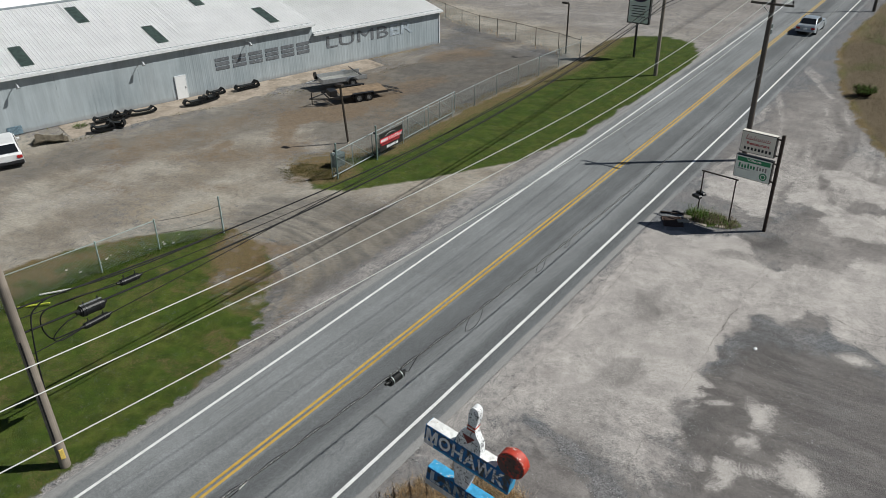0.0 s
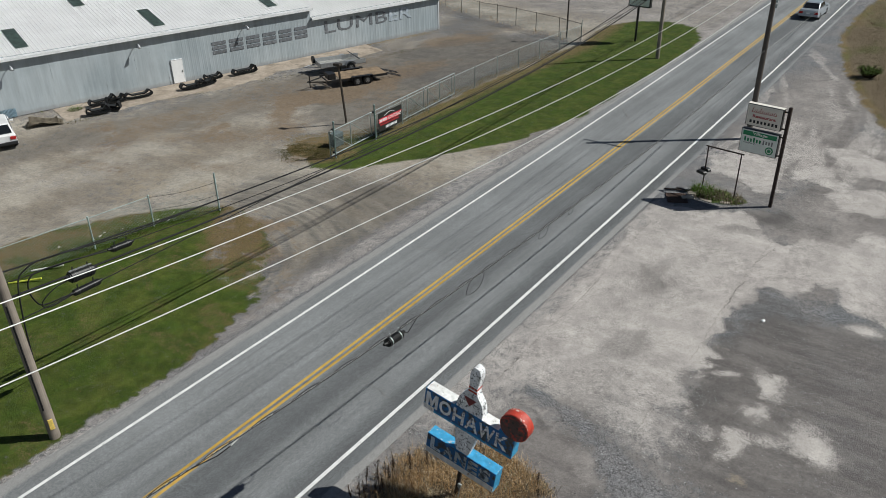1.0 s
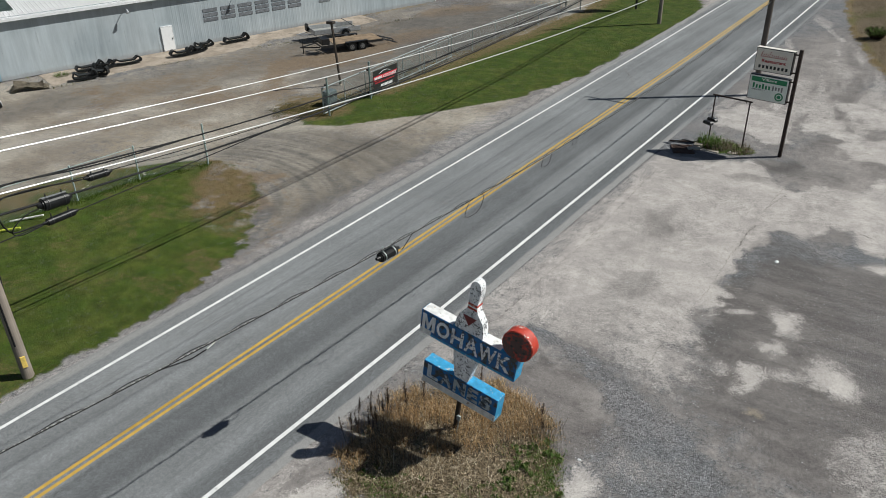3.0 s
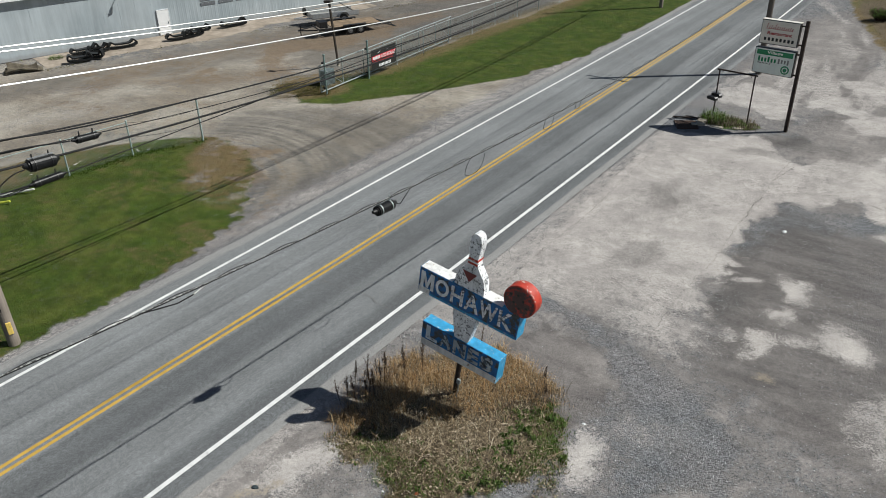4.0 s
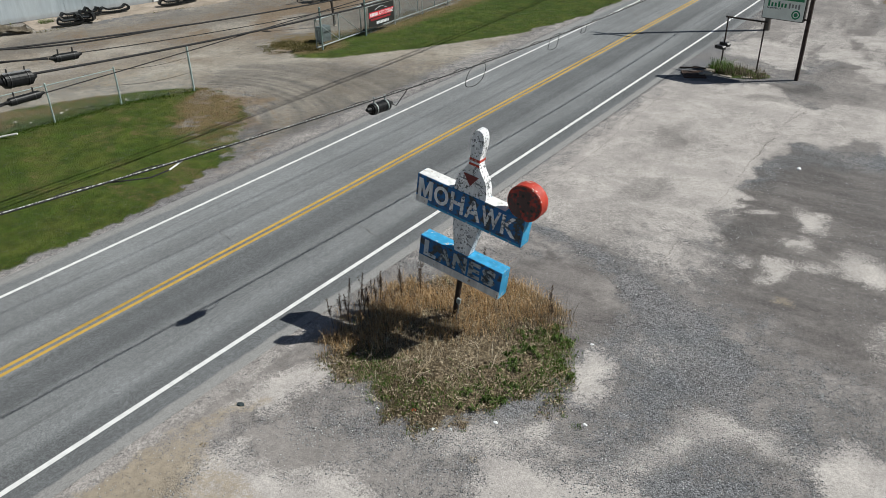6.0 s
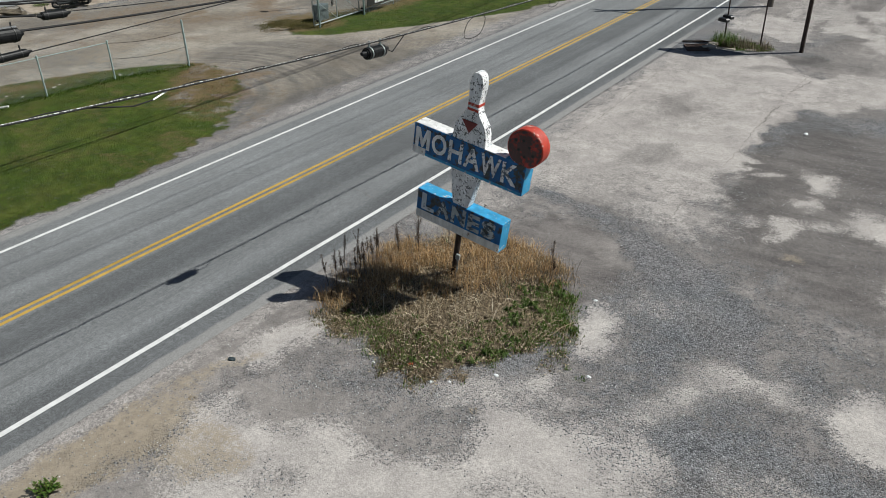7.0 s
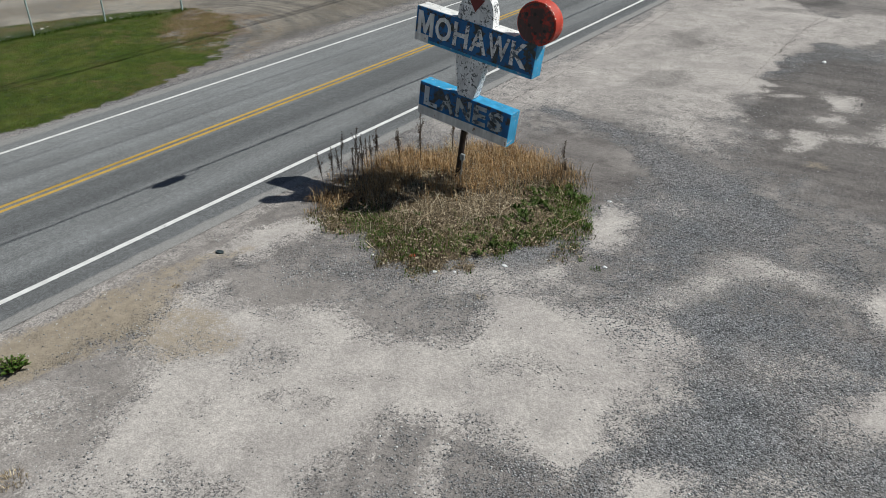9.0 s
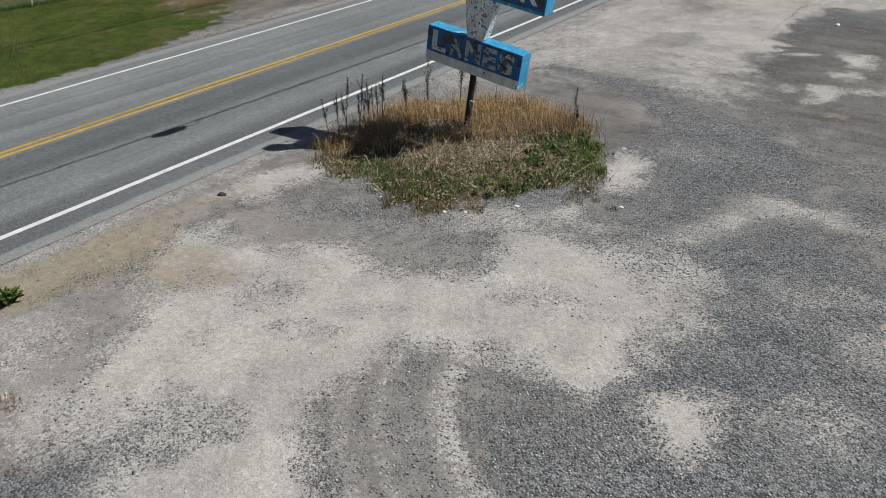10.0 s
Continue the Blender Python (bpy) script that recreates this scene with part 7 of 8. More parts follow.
def leaf_material(name, a, b, c, rough=0.7, through=0.25, drift=None):
    m = Nodes(name, rough, spec=0.12)
    r = m.island()
    col = m.mix(m.step(r, 0.0, 0.55), a, b)
    col = m.mix(m.step(r, 0.55, 1.0), col, c)
    if drift:
        col = m.mix(m.step(m.noise(1.0, 6, 0.7), 0.42, 0.62, 0.0, 0.7), col, drift)
        col = m.shade(col, m.noise(3.2, 5, 0.7), 0.62, 1.4)
    m.bsdf.inputs["Subsurface Weight"].default_value = 0.0
    out = m.tree.nodes["Material Output"]
    thin = m.node("ShaderNodeBsdfTranslucent")
    m.wire(col, thin.inputs["Color"])
    both = m.node("ShaderNodeMixShader")
    both.inputs[0].default_value = through
    m.tree.links.new(m.bsdf.outputs[0], both.inputs[1])
    m.tree.links.new(thin.outputs[0], both.inputs[2])
    m.tree.links.new(both.outputs[0], out.inputs["Surface"])
    return m.done(col)


GRASS_GREEN = leaf_material("green_grass", (0.058, 0.112, 0.01), (0.086, 0.145, 0.016), (0.138, 0.165, 0.03), drift=(0.1, 0.096, 0.022))
GRASS_NORTH = leaf_material("mown_green_grass", (0.033, 0.078, 0.008), (0.048, 0.097, 0.012), (0.074, 0.112, 0.022), drift=(0.044, 0.074, 0.013))
GRASS_BRIGHT = leaf_material("bright_green_grass", (0.055, 0.125, 0.018), (0.095, 0.18, 0.034), (0.16, 0.21, 0.05))
BANK_GRASS = leaf_material("dull_bank_weeds", (0.034, 0.04, 0.012), (0.05, 0.05, 0.017), (0.078, 0.066, 0.028), drift=(0.058, 0.045, 0.024))
BANK_BRUSH = leaf_material("russet_bank_weeds", (0.034, 0.025, 0.013), (0.062, 0.044, 0.024), (0.105, 0.075, 0.04))
BRUSH_GREY = leaf_material("grey_brown_brush", (0.11, 0.09, 0.065), (0.18, 0.145, 0.1), (0.28, 0.225, 0.16), through=0.1)
GRASS_MIXED = leaf_material("dull_mixed_grass", (0.056, 0.066, 0.014), (0.096, 0.09, 0.026), (0.15, 0.122, 0.046))
GRASS_DRY = leaf_material("dry_straw_grass", (0.17, 0.128, 0.08), (0.43, 0.34, 0.22), (0.7, 0.61, 0.45))
GRASS_RUST = leaf_material("orange_dry_grass", (0.28, 0.165, 0.075), (0.5, 0.32, 0.155), (0.66, 0.49, 0.29))
TIP_RUST = leaf_material("rust_brown_grass", (0.11, 0.06, 0.028), (0.19, 0.105, 0.05), (0.28, 0.18, 0.095))
STRAW_PALE = leaf_material("pale_straw", (0.45, 0.36, 0.24), (0.62, 0.52, 0.38), (0.75, 0.68, 0.54))
WEED_GREEN = leaf_material("weed_leaves", (0.055, 0.1, 0.022), (0.09, 0.14, 0.036), (0.15, 0.19, 0.065))
LEAF_LITTER = leaf_material("dead_leaf_litter", (0.1, 0.075, 0.045), (0.24, 0.185, 0.12), (0.5, 0.42, 0.3), through=0.1)
STALK_BROWN = leaf_material("brown_seed_heads", (0.045, 0.03, 0.022), (0.075, 0.05, 0.035), (0.11, 0.08, 0.055), through=0.1)


def blade_mesh(name, x, y, z, height, width, lean, seed, material, bend=0.6):
    """Many bent grass blades, two pieces each, as one mesh."""
    rnd = np.random.RandomState(seed)
    n = len(x)
    a = rnd.rand(n) * 2 * np.pi
    f = rnd.rand(n) * 2 * np.pi
    dx, dy = np.cos(a), np.sin(a)
    wx, wy = np.cos(f) * width, np.sin(f) * width
    reach = height * lean
    p = np.empty((n, 5, 3))
    p[:, 0] = np.stack([x - wx, y - wy, z - 0.02], -1)
    p[:, 1] = np.stack([x + wx, y + wy, z - 0.02], -1)
    mx, my, mz = x + dx * reach * (1 - bend) * 0.5, y + dy * reach * (1 - bend) * 0.5, z + height * 0.6
    p[:, 2] = np.stack([mx + wx * 0.8, my + wy * 0.8, mz], -1)
    p[:, 3] = np.stack([mx - wx * 0.8, my - wy * 0.8, mz], -1)
    p[:, 4] = np.stack([x + dx * reach, y + dy * reach, z + height * (1 - 0.35 * np.minimum(lean, 1))], -1)
    base = np.arange(n) * 5
    quads = np.stack([base, base + 1, base + 2, base + 3], -1)
    tris = np.stack([base + 3, base + 2, base + 4], -1)
    mesh = bpy.data.meshes.new(name)
    mesh.vertices.add(n * 5)
    mesh.vertices.foreach_set("co", p.ravel())
    mesh.loops.add(n * 7)
    loops = np.concatenate([quads, tris], 1).ravel()
    mesh.loops.foreach_set("vertex_index", loops)
    mesh.polygons.add(n * 2)
    starts = np.empty(n * 2, int)
    starts[0::2], starts[1::2] = np.arange(n) * 7, np.arange(n) * 7 + 4
    mesh.polygons.foreach_set("loop_start", starts)
    mesh.update(calc_edges=True)
    mesh.materials.append(material)
    return new(name, mesh)


def scatter(n, x0, x1, y0, y1, keep, seed):
    rnd = np.random.RandomState(seed)
    x, y = x0 + (x1 - x0) * rnd.rand(n), y0 + (y1 - y0) * rnd.rand(n)
    ok = rnd.rand(n) < keep(x, y)
    return x[ok], y[ok]


def sown(name, label, n, area, keep, seed, h, w, lean, material):
    x, y = scatter(n, *area, keep, seed)
    rnd = np.random.RandomState(seed + 1)
    hh = h[0] + (h[1] - h[0]) * rnd.rand(len(x)) ** 1.5
    ob = blade_mesh(name, x, y, terrain(x, y), hh, w * (0.6 + 0.8 * rnd.rand(len(x))), lean * (0.4 + rnd.rand(len(x))), seed + 2, material)
    return tagged(ob, label, "grass", kind="stuff")


def clumped(x, y, scale, seed, low, high):
    return smooth(rough_noise(x, y, scale, seed), low, high)


def isle_rim(x, y):
    """The front and east rim of the island."""
    a = smooth(np.hypot(x + 8.5, y - 12.35), 1.3, 2.5)
    return a * smooth((y - 12.3) * 0.8 - (x + 8.15) * 0.75, 0.8, -0.3)


def isle_back(x, y):
    """The side of the island towards the road and the north, where the straw stands."""
    return smooth((y - 12.3) * 0.8 - (x + 8.15) * 0.75, -0.4, 0.9)


area = (-11.9, -5.0, 8.9, 16.0)
sown("dry_grass", "tall orange-brown dry grass round the sign post", 30000, area, lambda x, y: isle(x, y) * isle_back(x, y) * clumped(x, y, 1.3, 101, 0.3, 0.5), 11, (0.1, 0.5), 0.0045, 0.9, GRASS_RUST)
sown("dry_grass", "matted straw-coloured dead grass", 30000, area, lambda x, y: isle(x, y) * clumped(x, y, 1.6, 111, 0.32, 0.6) * (0.95 - 0.2 * isle_rim(x, y)), 12, (0.02, 0.11), 0.0045, 3.2, GRASS_DRY)
sown("dry_grass", "standing straw-coloured dead grass", 9000, area, lambda x, y: isle(x, y) * (1 - 0.6 * isle_rim(x, y)) * clumped(x, y, 1.9, 113, 0.42, 0.6), 34, (0.1, 0.32), 0.004, 1.2, GRASS_DRY)
sown("dry_grass", "dark withered stems on the island", 14000, area, lambda x, y: isle(x, y) * clumped(x, y, 1.1, 115, 0.42, 0.6), 33, (0.04, 0.26), 0.004, 1.3, STALK_BROWN)
sown("dry_straw", "long pale straws lying across the island", 2600, area, lambda x, y: isle(x, y) * (1 - 0.7 * isle_rim(x, y)) * clumped(x, y, 0.9, 117, 0.35, 0.6), 39, (0.12, 0.42), 0.004, 2.4, STRAW_PALE)
sown("rough_grass", "dull half-green weeds on the island", 9000, area, lambda x, y: isle(x, y) * (1 - 0.8 * isle_back(x, y)) * clumped(x, y, 1.1, 121, 0.42, 0.62), 13, (0.04, 0.2), 0.005, 1.2, GRASS_BRIGHT)
sown("green_grass", "short bright green grass at the rim of the island", 46000, area, lambda x, y: isle(x, y) * isle_rim(x, y) * (0.6 + 0.4 * smooth(x, -7.8, -6.8)) * clumped(x, y, 0.9, 131, 0.38, 0.52), 14, (0.03, 0.2), 0.006, 1.0, GRASS_BRIGHT)
sown("rough_grass", "low olive weeds along the front of the island", 26000, area, lambda x, y: isle(x, y) * isle_rim(x, y) * clumped(x, y, 1.5, 123, 0.34, 0.56), 41, (0.03, 0.16), 0.006, 1.3, GRASS_MIXED)


def build_litter(n, seed):
    """Curled dead leaves, four-cornered, lying every way."""
    x, y = scatter(n, *area, lambda x, y: isle(x, y) * clumped(x, y, 1.0, 127, 0.3, 0.55), seed)
    rnd = np.random.RandomState(seed + 1)
    m = len(x)
    z = terrain(x, y) + 0.015 + 0.06 * rnd.rand(m) ** 2
    a, size = rnd.rand(m) * 2 * np.pi, 0.016 + 0.03 * rnd.rand(m) ** 1.5
    corners = np.array([(-1, 0), (0, -0.5), (1, 0), (0, 0.5)])
    u = corners[None, :, 0] * size[:, None]
    v = corners[None, :, 1] * size[:, None]
    px = x[:, None] + u * np.cos(a)[:, None] - v * np.sin(a)[:, None]
    py = y[:, None] + u * np.sin(a)[:, None] + v * np.cos(a)[:, None]
    pz = z[:, None] + size[:, None] * rnd.uniform(-0.5, 0.5, (m, 4))
    mesh = bpy.data.meshes.new("leaf_litter")
    mesh.vertices.add(m * 4)
    mesh.vertices.foreach_set("co", np.stack([px, py, pz], -1).ravel())
    mesh.loops.add(m * 4)
    mesh.loops.foreach_set("vertex_index", np.arange(m * 4))
    mesh.polygons.add(m)
    mesh.polygons.foreach_set("loop_start", np.arange(m) * 4)
    mesh.update(calc_edges=True)
    mesh.materials.append(LEAF_LITTER)
    return tagged(new("leaf_litter", mesh), "dead brown leaves littering the island", "leaf litter", kind="stuff")


build_litter(30000, 43)
sown("dead_brush", "thin grey-brown dead brush at the back of the island", 800, (-8.0, -6.2, 13.2, 15.0), lambda x, y: smooth(np.hypot(x + 7.1, y - 14.1), 0.75, 0.25), 35, (0.3, 0.85), 0.003, 0.7, BRUSH_GREY)
sown("dead_brush", "thin brown stems on the road side of the island", 2600, (-11.6, -9.4, 10.4, 13.4), lambda x, y: isle(x, y) * clumped(x, y, 1.5, 136, 0.4, 0.6), 36, (0.15, 0.6), 0.0035, 0.6, GRASS_RUST)


def build_weed(x, y, size, seed):
    """A rosette of broad leaves."""
    rnd = random.Random(seed)
    bm = bmesh.new()
    for k in range(rnd.randint(12, 22)):
        a = rnd.uniform(0, 2 * math.pi)
        ln, up = size * rnd.uniform(0.6, 1.1), size * rnd.uniform(0.35, 0.9)
        d, s = Vector((math.cos(a), math.sin(a), 0)), Vector((-math.sin(a), math.cos(a), 0)) * size * 0.13
        p0, p1, p2 = Vector((0, 0, 0)), d * ln * 0.55 + Vector((0, 0, up)), d * ln + Vector((0, 0, up * 0.55))
        v = [bm.verts.new(q) for q in (p0 - s * 0.3, p0 + s * 0.3, p1 + s, p2, p1 - s)]
        bm.faces.new(v)
    return single("weed", bm, WEED_GREEN, "broad-leaved green weed in dry grass", "weed", "weeds", at=pose(x, y, level(x, y)))


rnd = random.Random(5)
for i in range(70):
    while True:
        a, r = rnd.uniform(-2.6, 0.9), rnd.uniform(1.0, 2.7)
        x, y = -8.2 + r * math.cos(a), 12.2 + r * math.sin(a)
        if isle(np.array([x]), np.array([y]))[0] > 0.4 and rnd.random() < 0.12 + 0.88 * (a > -1.1):
            break
    build_weed(x, y, rnd.uniform(0.06, 0.15) * (1.3 if x > -7.0 and rnd.random() < 0.5 else 1.0), i)


def build_stalk(x, y, height, seed):
    """A dead dock stalk with crowded seed heads."""
    rnd = random.Random(seed)
    lean = Vector((rnd.uniform(-0.12, 0.12), rnd.uniform(-0.12, 0.12), 1))
    ob = thing("dead_stalk", "dead brown dock stalk with seed heads", "weed", pose(x, y, level(x, y)), "dead stalks")
    bm = bmesh.new()
    tube(bm, [lean * height * f for f in (-0.03, 0.3, 0.6, 1.0)], 0.005, 5)
    part("stem", bm, STALK_BROWN, ob)
    bm = bmesh.new()
    runs = [(lean * height * 0.55, lean * height * 1.02, 60)]
    for b in range(rnd.randint(2, 4)):
        a = rnd.uniform(0, 2 * math.pi)
        root = lean * height * rnd.uniform(0.45, 0.7)
        runs.append((root, root + Vector((0.07 * math.cos(a), 0.07 * math.sin(a), rnd.uniform(0.18, 0.3))) * height, 26))
    for root, tip, count in runs:
        for k in range(count):
            p = root.lerp(tip, rnd.random()) + Vector([rnd.gauss(0, 0.015) for _ in range(3)])
            bmesh.ops.create_cone(bm, cap_ends=True, segments=4, radius1=rnd.uniform(0.004, 0.009), radius2=0.001, depth=rnd.uniform(0.02, 0.035), matrix=Matrix.Translation(p) @ pose(0, 0, 0, rnd.uniform(0, 360), rnd.uniform(0, 360), 0))
    tagged(part("seed_head", bm, STALK_BROWN, ob), kind="stuff")


stalks = [(-11.2, 11.45), (-11.0, 12.15), (-10.6, 11.25), (-10.95, 12.5), (-11.25, 11.0), (-10.85, 12.25), (-11.1, 11.8), (-11.0, 11.3), (-10.85, 11.5), (-10.9, 11.75), (-10.65, 11.6), (-10.75, 12.0), (-11.05, 11.05), (-10.5, 12.7), (-10.75, 13.0), (-10.4, 13.35), (-10.2, 13.1), (-9.9, 13.9), (-9.6, 14.1), (-10.1, 14.2), (-9.3, 14.4), (-7.0, 14.0), (-7.3, 14.4)]
for i, (x, y) in enumerate(stalks):
    build_stalk(x, y, random.Random(i).uniform(0.75, 1.3) * (0.7 if i > 20 else 1.0), i)

# twigs and scraps
rnd = random.Random(8)
for i in range(14):
    x, y, a = rnd.uniform(-10, -5.8), rnd.uniform(10, 14), rnd.uniform(0, 6.3)
    ln, z = rnd.uniform(0.25, 0.7), level(x, y) + 0.1
    bm = bmesh.new()
    d = Vector((math.cos(a), math.sin(a), 0.1)) * ln
    tube(bm, [Vector((0, 0, 0)), d * 0.5 + Vector((0, 0, 0.05)), d], 0.006, 5)
    single("twig", bm, GRASS_DRY, "pale dry twig lying in the grass", "twig", "twigs", at=pose(x, y, z))


def scrap(name, label, category, x, y, size, material, seed, group=""):
    """A crumpled flat scrap."""
    rnd = random.Random(seed)
    bm = bmesh.new()
    bmesh.ops.create_icosphere(bm, subdivisions=2, radius=1.0)
    for v in bm.verts:
        k = 0.75 + 0.5 * rnd.random()
        v.co = Vector((v.co.x * size * k, v.co.y * size * 0.7 * k, v.co.z * size * 0.35 * k))
    return single(name, bm, material, label, category, group, at=pose(x, y, level(x, y) + size * 0.15, 0, 0, rnd.uniform(0, 180)))


LITTER_DULL = plain("dull_pale_scrap", (0.5, 0.47, 0.42), 0.8, wear=0.3)
PAPER = plain("litter_white", (0.75, 0.76, 0.76), 0.7, wear=0.1)
scrap("rag", "dark blue-grey rag lying on the shoulder", "rag", -11.05, 7.88, 0.085, plain("dark_rag", (0.03, 0.045, 0.05), 0.8), 1)
scrap("cup", "crushed red cup in the weeds", "litter", -7.95, 9.75, 0.07, plain("red_litter", (0.45, 0.07, 0.03), 0.6), 2)
for i, (x, y, s) in enumerate(((-5.9, 13.9, 0.05), (-4.85, 11.35, 0.05), (-6.35, 10.4, 0.05), (-7.3, 9.55, 0.05), (-7.0, 9.75, 0.035), (-4.4, 26.9, 0.1), (-8.6, 9.4, 0.03), (-9.05, 36.6, 0.05), (-9.6, 36.95, 0.04))):
    scrap("litter", "small white scrap of litter on the ground", "litter", x, y, s, PAPER, 20 + i, "scraps of litter")
for i, (x, y, s) in enumerate(((-5.15, 8.9, 0.022), (-5.8, 18.3, 0.04), (-3.85, 8.4, 0.018), (-6.4, 6.3, 0.02), (-10.1, 5.4, 0.018))):
    scrap("stone", "single grey stone on the pale lot", "stone", x, y, s, plain("loose_stone", (0.14, 0.13, 0.12), 0.9), 40 + i, "loose stones")


for i in range(16):
    u = random.Random(700 + i)
    k = u.random()
    scrap("litter", "small pale scrap in the dry grass by the fence", "litter", -33.4 + 2.2 * k + u.gauss(0, 0.35), 15.5 + 5.6 * k + u.gauss(0, 0.4), u.uniform(0.03, 0.09), LITTER_DULL, 720 + i, "scraps of litter")


def tuft(name, label, x, y, radius, n, h, material, seed):
    rnd = np.random.RandomState(seed)
    a, r = rnd.rand(n) * 2 * np.pi, radius * np.sqrt(rnd.rand(n))
    px, py = x + r * np.cos(a), y + r * np.sin(a)
    ob = blade_mesh(name, px, py, terrain(px, py), h * (0.4 + rnd.rand(n)), 0.005 * np.ones(n), 0.5 + 0.8 * rnd.rand(n), seed, material)
    return tagged(ob, label, "weed", kind="stuff")




def build_bush(name, label, x, y, radius, height, count, leaf, seed):
    """Many thin stems that fan out from one root, each set with small leaves."""
    u = random.Random(seed)
    bush = thing(name, label, "bush" if name == "bush" else "weed", pose(x, y, level(x, y)))
    stems, leaves = bmesh.new(), bmesh.new()
    for k in range(count):
        a, far = u.uniform(0, 2 * math.pi), radius * math.sqrt(u.random())
        root = Vector((math.cos(a), math.sin(a), 0)) * far * 0.35
        tip = Vector((math.cos(a) * far, math.sin(a) * far, height * u.uniform(0.55, 1.0) * (1 - 0.35 * (far / radius) ** 2)))
        bend = root.lerp(tip, 0.5) + Vector((0, 0, 0.12 * height))
        tube(stems, [root, bend, tip], 0.006 * leaf / 0.03, 4)
        for i in range(16):
            f = u.uniform(0.25, 1.05)
            p = root.lerp(bend, f * 2) if f < 0.5 else bend.lerp(tip, f * 2 - 1)
            b = u.uniform(0, 2 * math.pi)
            d = Vector((math.cos(b), math.sin(b), u.uniform(-0.2, 0.8))).normalized() * leaf * u.uniform(0.7, 1.4)
            side = d.cross(Vector((0, 0, 1))).normalized() * leaf * 0.38
            leaves.faces.new([leaves.verts.new(q) for q in (p, p + d * 0.5 + side, p + d, p + d * 0.5 - side)])
    part("stems", stems, STALK_BROWN, bush)
    tagged(part("leaves", leaves, GRASS_BRIGHT, bush), kind="stuff")
    return bush


build_bush("weed_clump", "leafy green weed clump on the gravel shoulder", -10.85, 3.78, 0.27, 0.24, 46, 0.035, 3)
tuft("weed_clump", "small tuft of weed in gravel", -10.75, 6.65, 0.07, 40, 0.04, GRASS_DRY, 4)
tuft("weed_clump", "small tuft of weed in gravel", -4.95, 11.2, 0.1, 60, 0.04, GRASS_BRIGHT, 5)
tuft("weed_clump", "small tuft of weed in gravel", -5.3, 11.35, 0.06, 40, 0.04, GRASS_BRIGHT, 6)
tuft("weed_clump", "small dry tuft in gravel", -6.15, 9.3, 0.08, 30, 0.04, GRASS_DRY, 7)
tuft("weed_clump", "dry tuft at the lot's edge", -8.75, 2.6, 0.2, 160, 0.06, GRASS_DRY, 8)
# weeds by the drain
sown("drain_weeds", "tall bright green weeds beside the pipe frame", 1500, (-11.2, -8.6, 36.2, 38.0), lambda x, y: smooth(np.hypot((x + 10.2) / 0.75, (y - 36.9) / 0.5), 1.1, 0.6), 37, (0.25, 0.95), 0.009, 0.8, GRASS_BRIGHT)
sown("drain_weeds", "green and brown weeds round the sign footing", 2200, (-11.2, -8.0, 36.2, 38.0), lambda x, y: smooth(np.hypot((x + 9.55) / 1.5, (y - 36.95) / 0.8), 1.1, 0.8) * clumped(x, y, 1.8, 141, 0.25, 0.5), 15, (0.1, 0.55), 0.008, 1.0, BRUSH_GREY)
sown("drain_weeds", "bright green weeds round the sign footing", 5500, (-11.2, -8.2, 36.0, 38.0), lambda x, y: smooth(np.hypot((x + 9.8) / 1.2, (y - 37.05) / 0.65), 1.1, 0.8) * clumped(x, y, 1.6, 145, 0.4, 0.6), 16, (0.06, 0.42), 0.009, 1.1, GRASS_BRIGHT)
# verges
sown("lawn_grass", "mown green grass on the south verge", 170000, (-36.6, -20.5, 3.0, 22.6), lambda x, y: turf_mask(x, y) * (1 - 0.8 * dead_mask(x, y)), 17, (0.014, 0.05), 0.006, 1.0, GRASS_GREEN)
sown("lawn_grass", "yellowed thin grass on the south verge", 80000, (-36.6, -20.5, 3.0, 22.6), lambda x, y: turf_mask(x, y) * (0.15 + 0.5 * dead_mask(x, y)), 18, (0.015, 0.055), 0.006, 1.1, GRASS_MIXED)
sown("lawn_grass", "mown green grass on the north verge", 150000, (-32.0, -20.6, 28.0, 75.0), lambda x, y: turf_mask(x, y) * (1 - 0.8 * dead_mask(x, y)), 19, (0.015, 0.05), 0.007, 0.9, GRASS_NORTH)
sown("lawn_grass", "yellowed thin grass along the yard fence", 34000, (-32.4, -20.6, 28.0, 75.0), lambda x, y: turf_mask(x, y) * (0.12 + 0.88 * dead_mask(x, y)), 20, (0.03, 0.12), 0.009, 0.9, GRASS_MIXED)
# added dark blades deepen the shadow that the chain-link mesh casts here
sown("fence_grass", "darker grass standing in for the mesh's shadow along the fence", 16000, (-33.2, -29.7, 8.0, 22.2), lambda x, y: smooth(np.abs(x - np.interp(y, [8.0, 11.9, 16.1, 19.1, 22.0], [-33.0, -32.5, -31.75, -31.4, -29.95]) - 0.1), 0.55, 0.1) * clumped(x, y, 0.9, 157, 0.25, 0.5), 46, (0.05, 0.2), 0.008, 0.8, GRASS_NORTH)
sown("gate_weeds", "dry brown and green weeds round the gate post", 26000, (-34.5, -29.4, 28.2, 33.5), lambda x, y: smooth(np.hypot((x + 31.8) / 2.4, (y - 30.6) / 1.9), 1.15, 0.6) * clumped(x, y, 0.9, 155, 0.36, 0.58), 45, (0.02, 0.09), 0.008, 1.2, GRASS_MIXED)
sown("tip_weeds", "thin brown weeds on the worn end of the verge", 9000, (-30.5, -22.0, 17.5, 23.2), lambda x, y: inside(x, y, TIP_BROWN, 0.6) * clumped(x, y, 1.0, 149, 0.38, 0.58), 38, (0.02, 0.09), 0.006, 1.3, TIP_RUST)
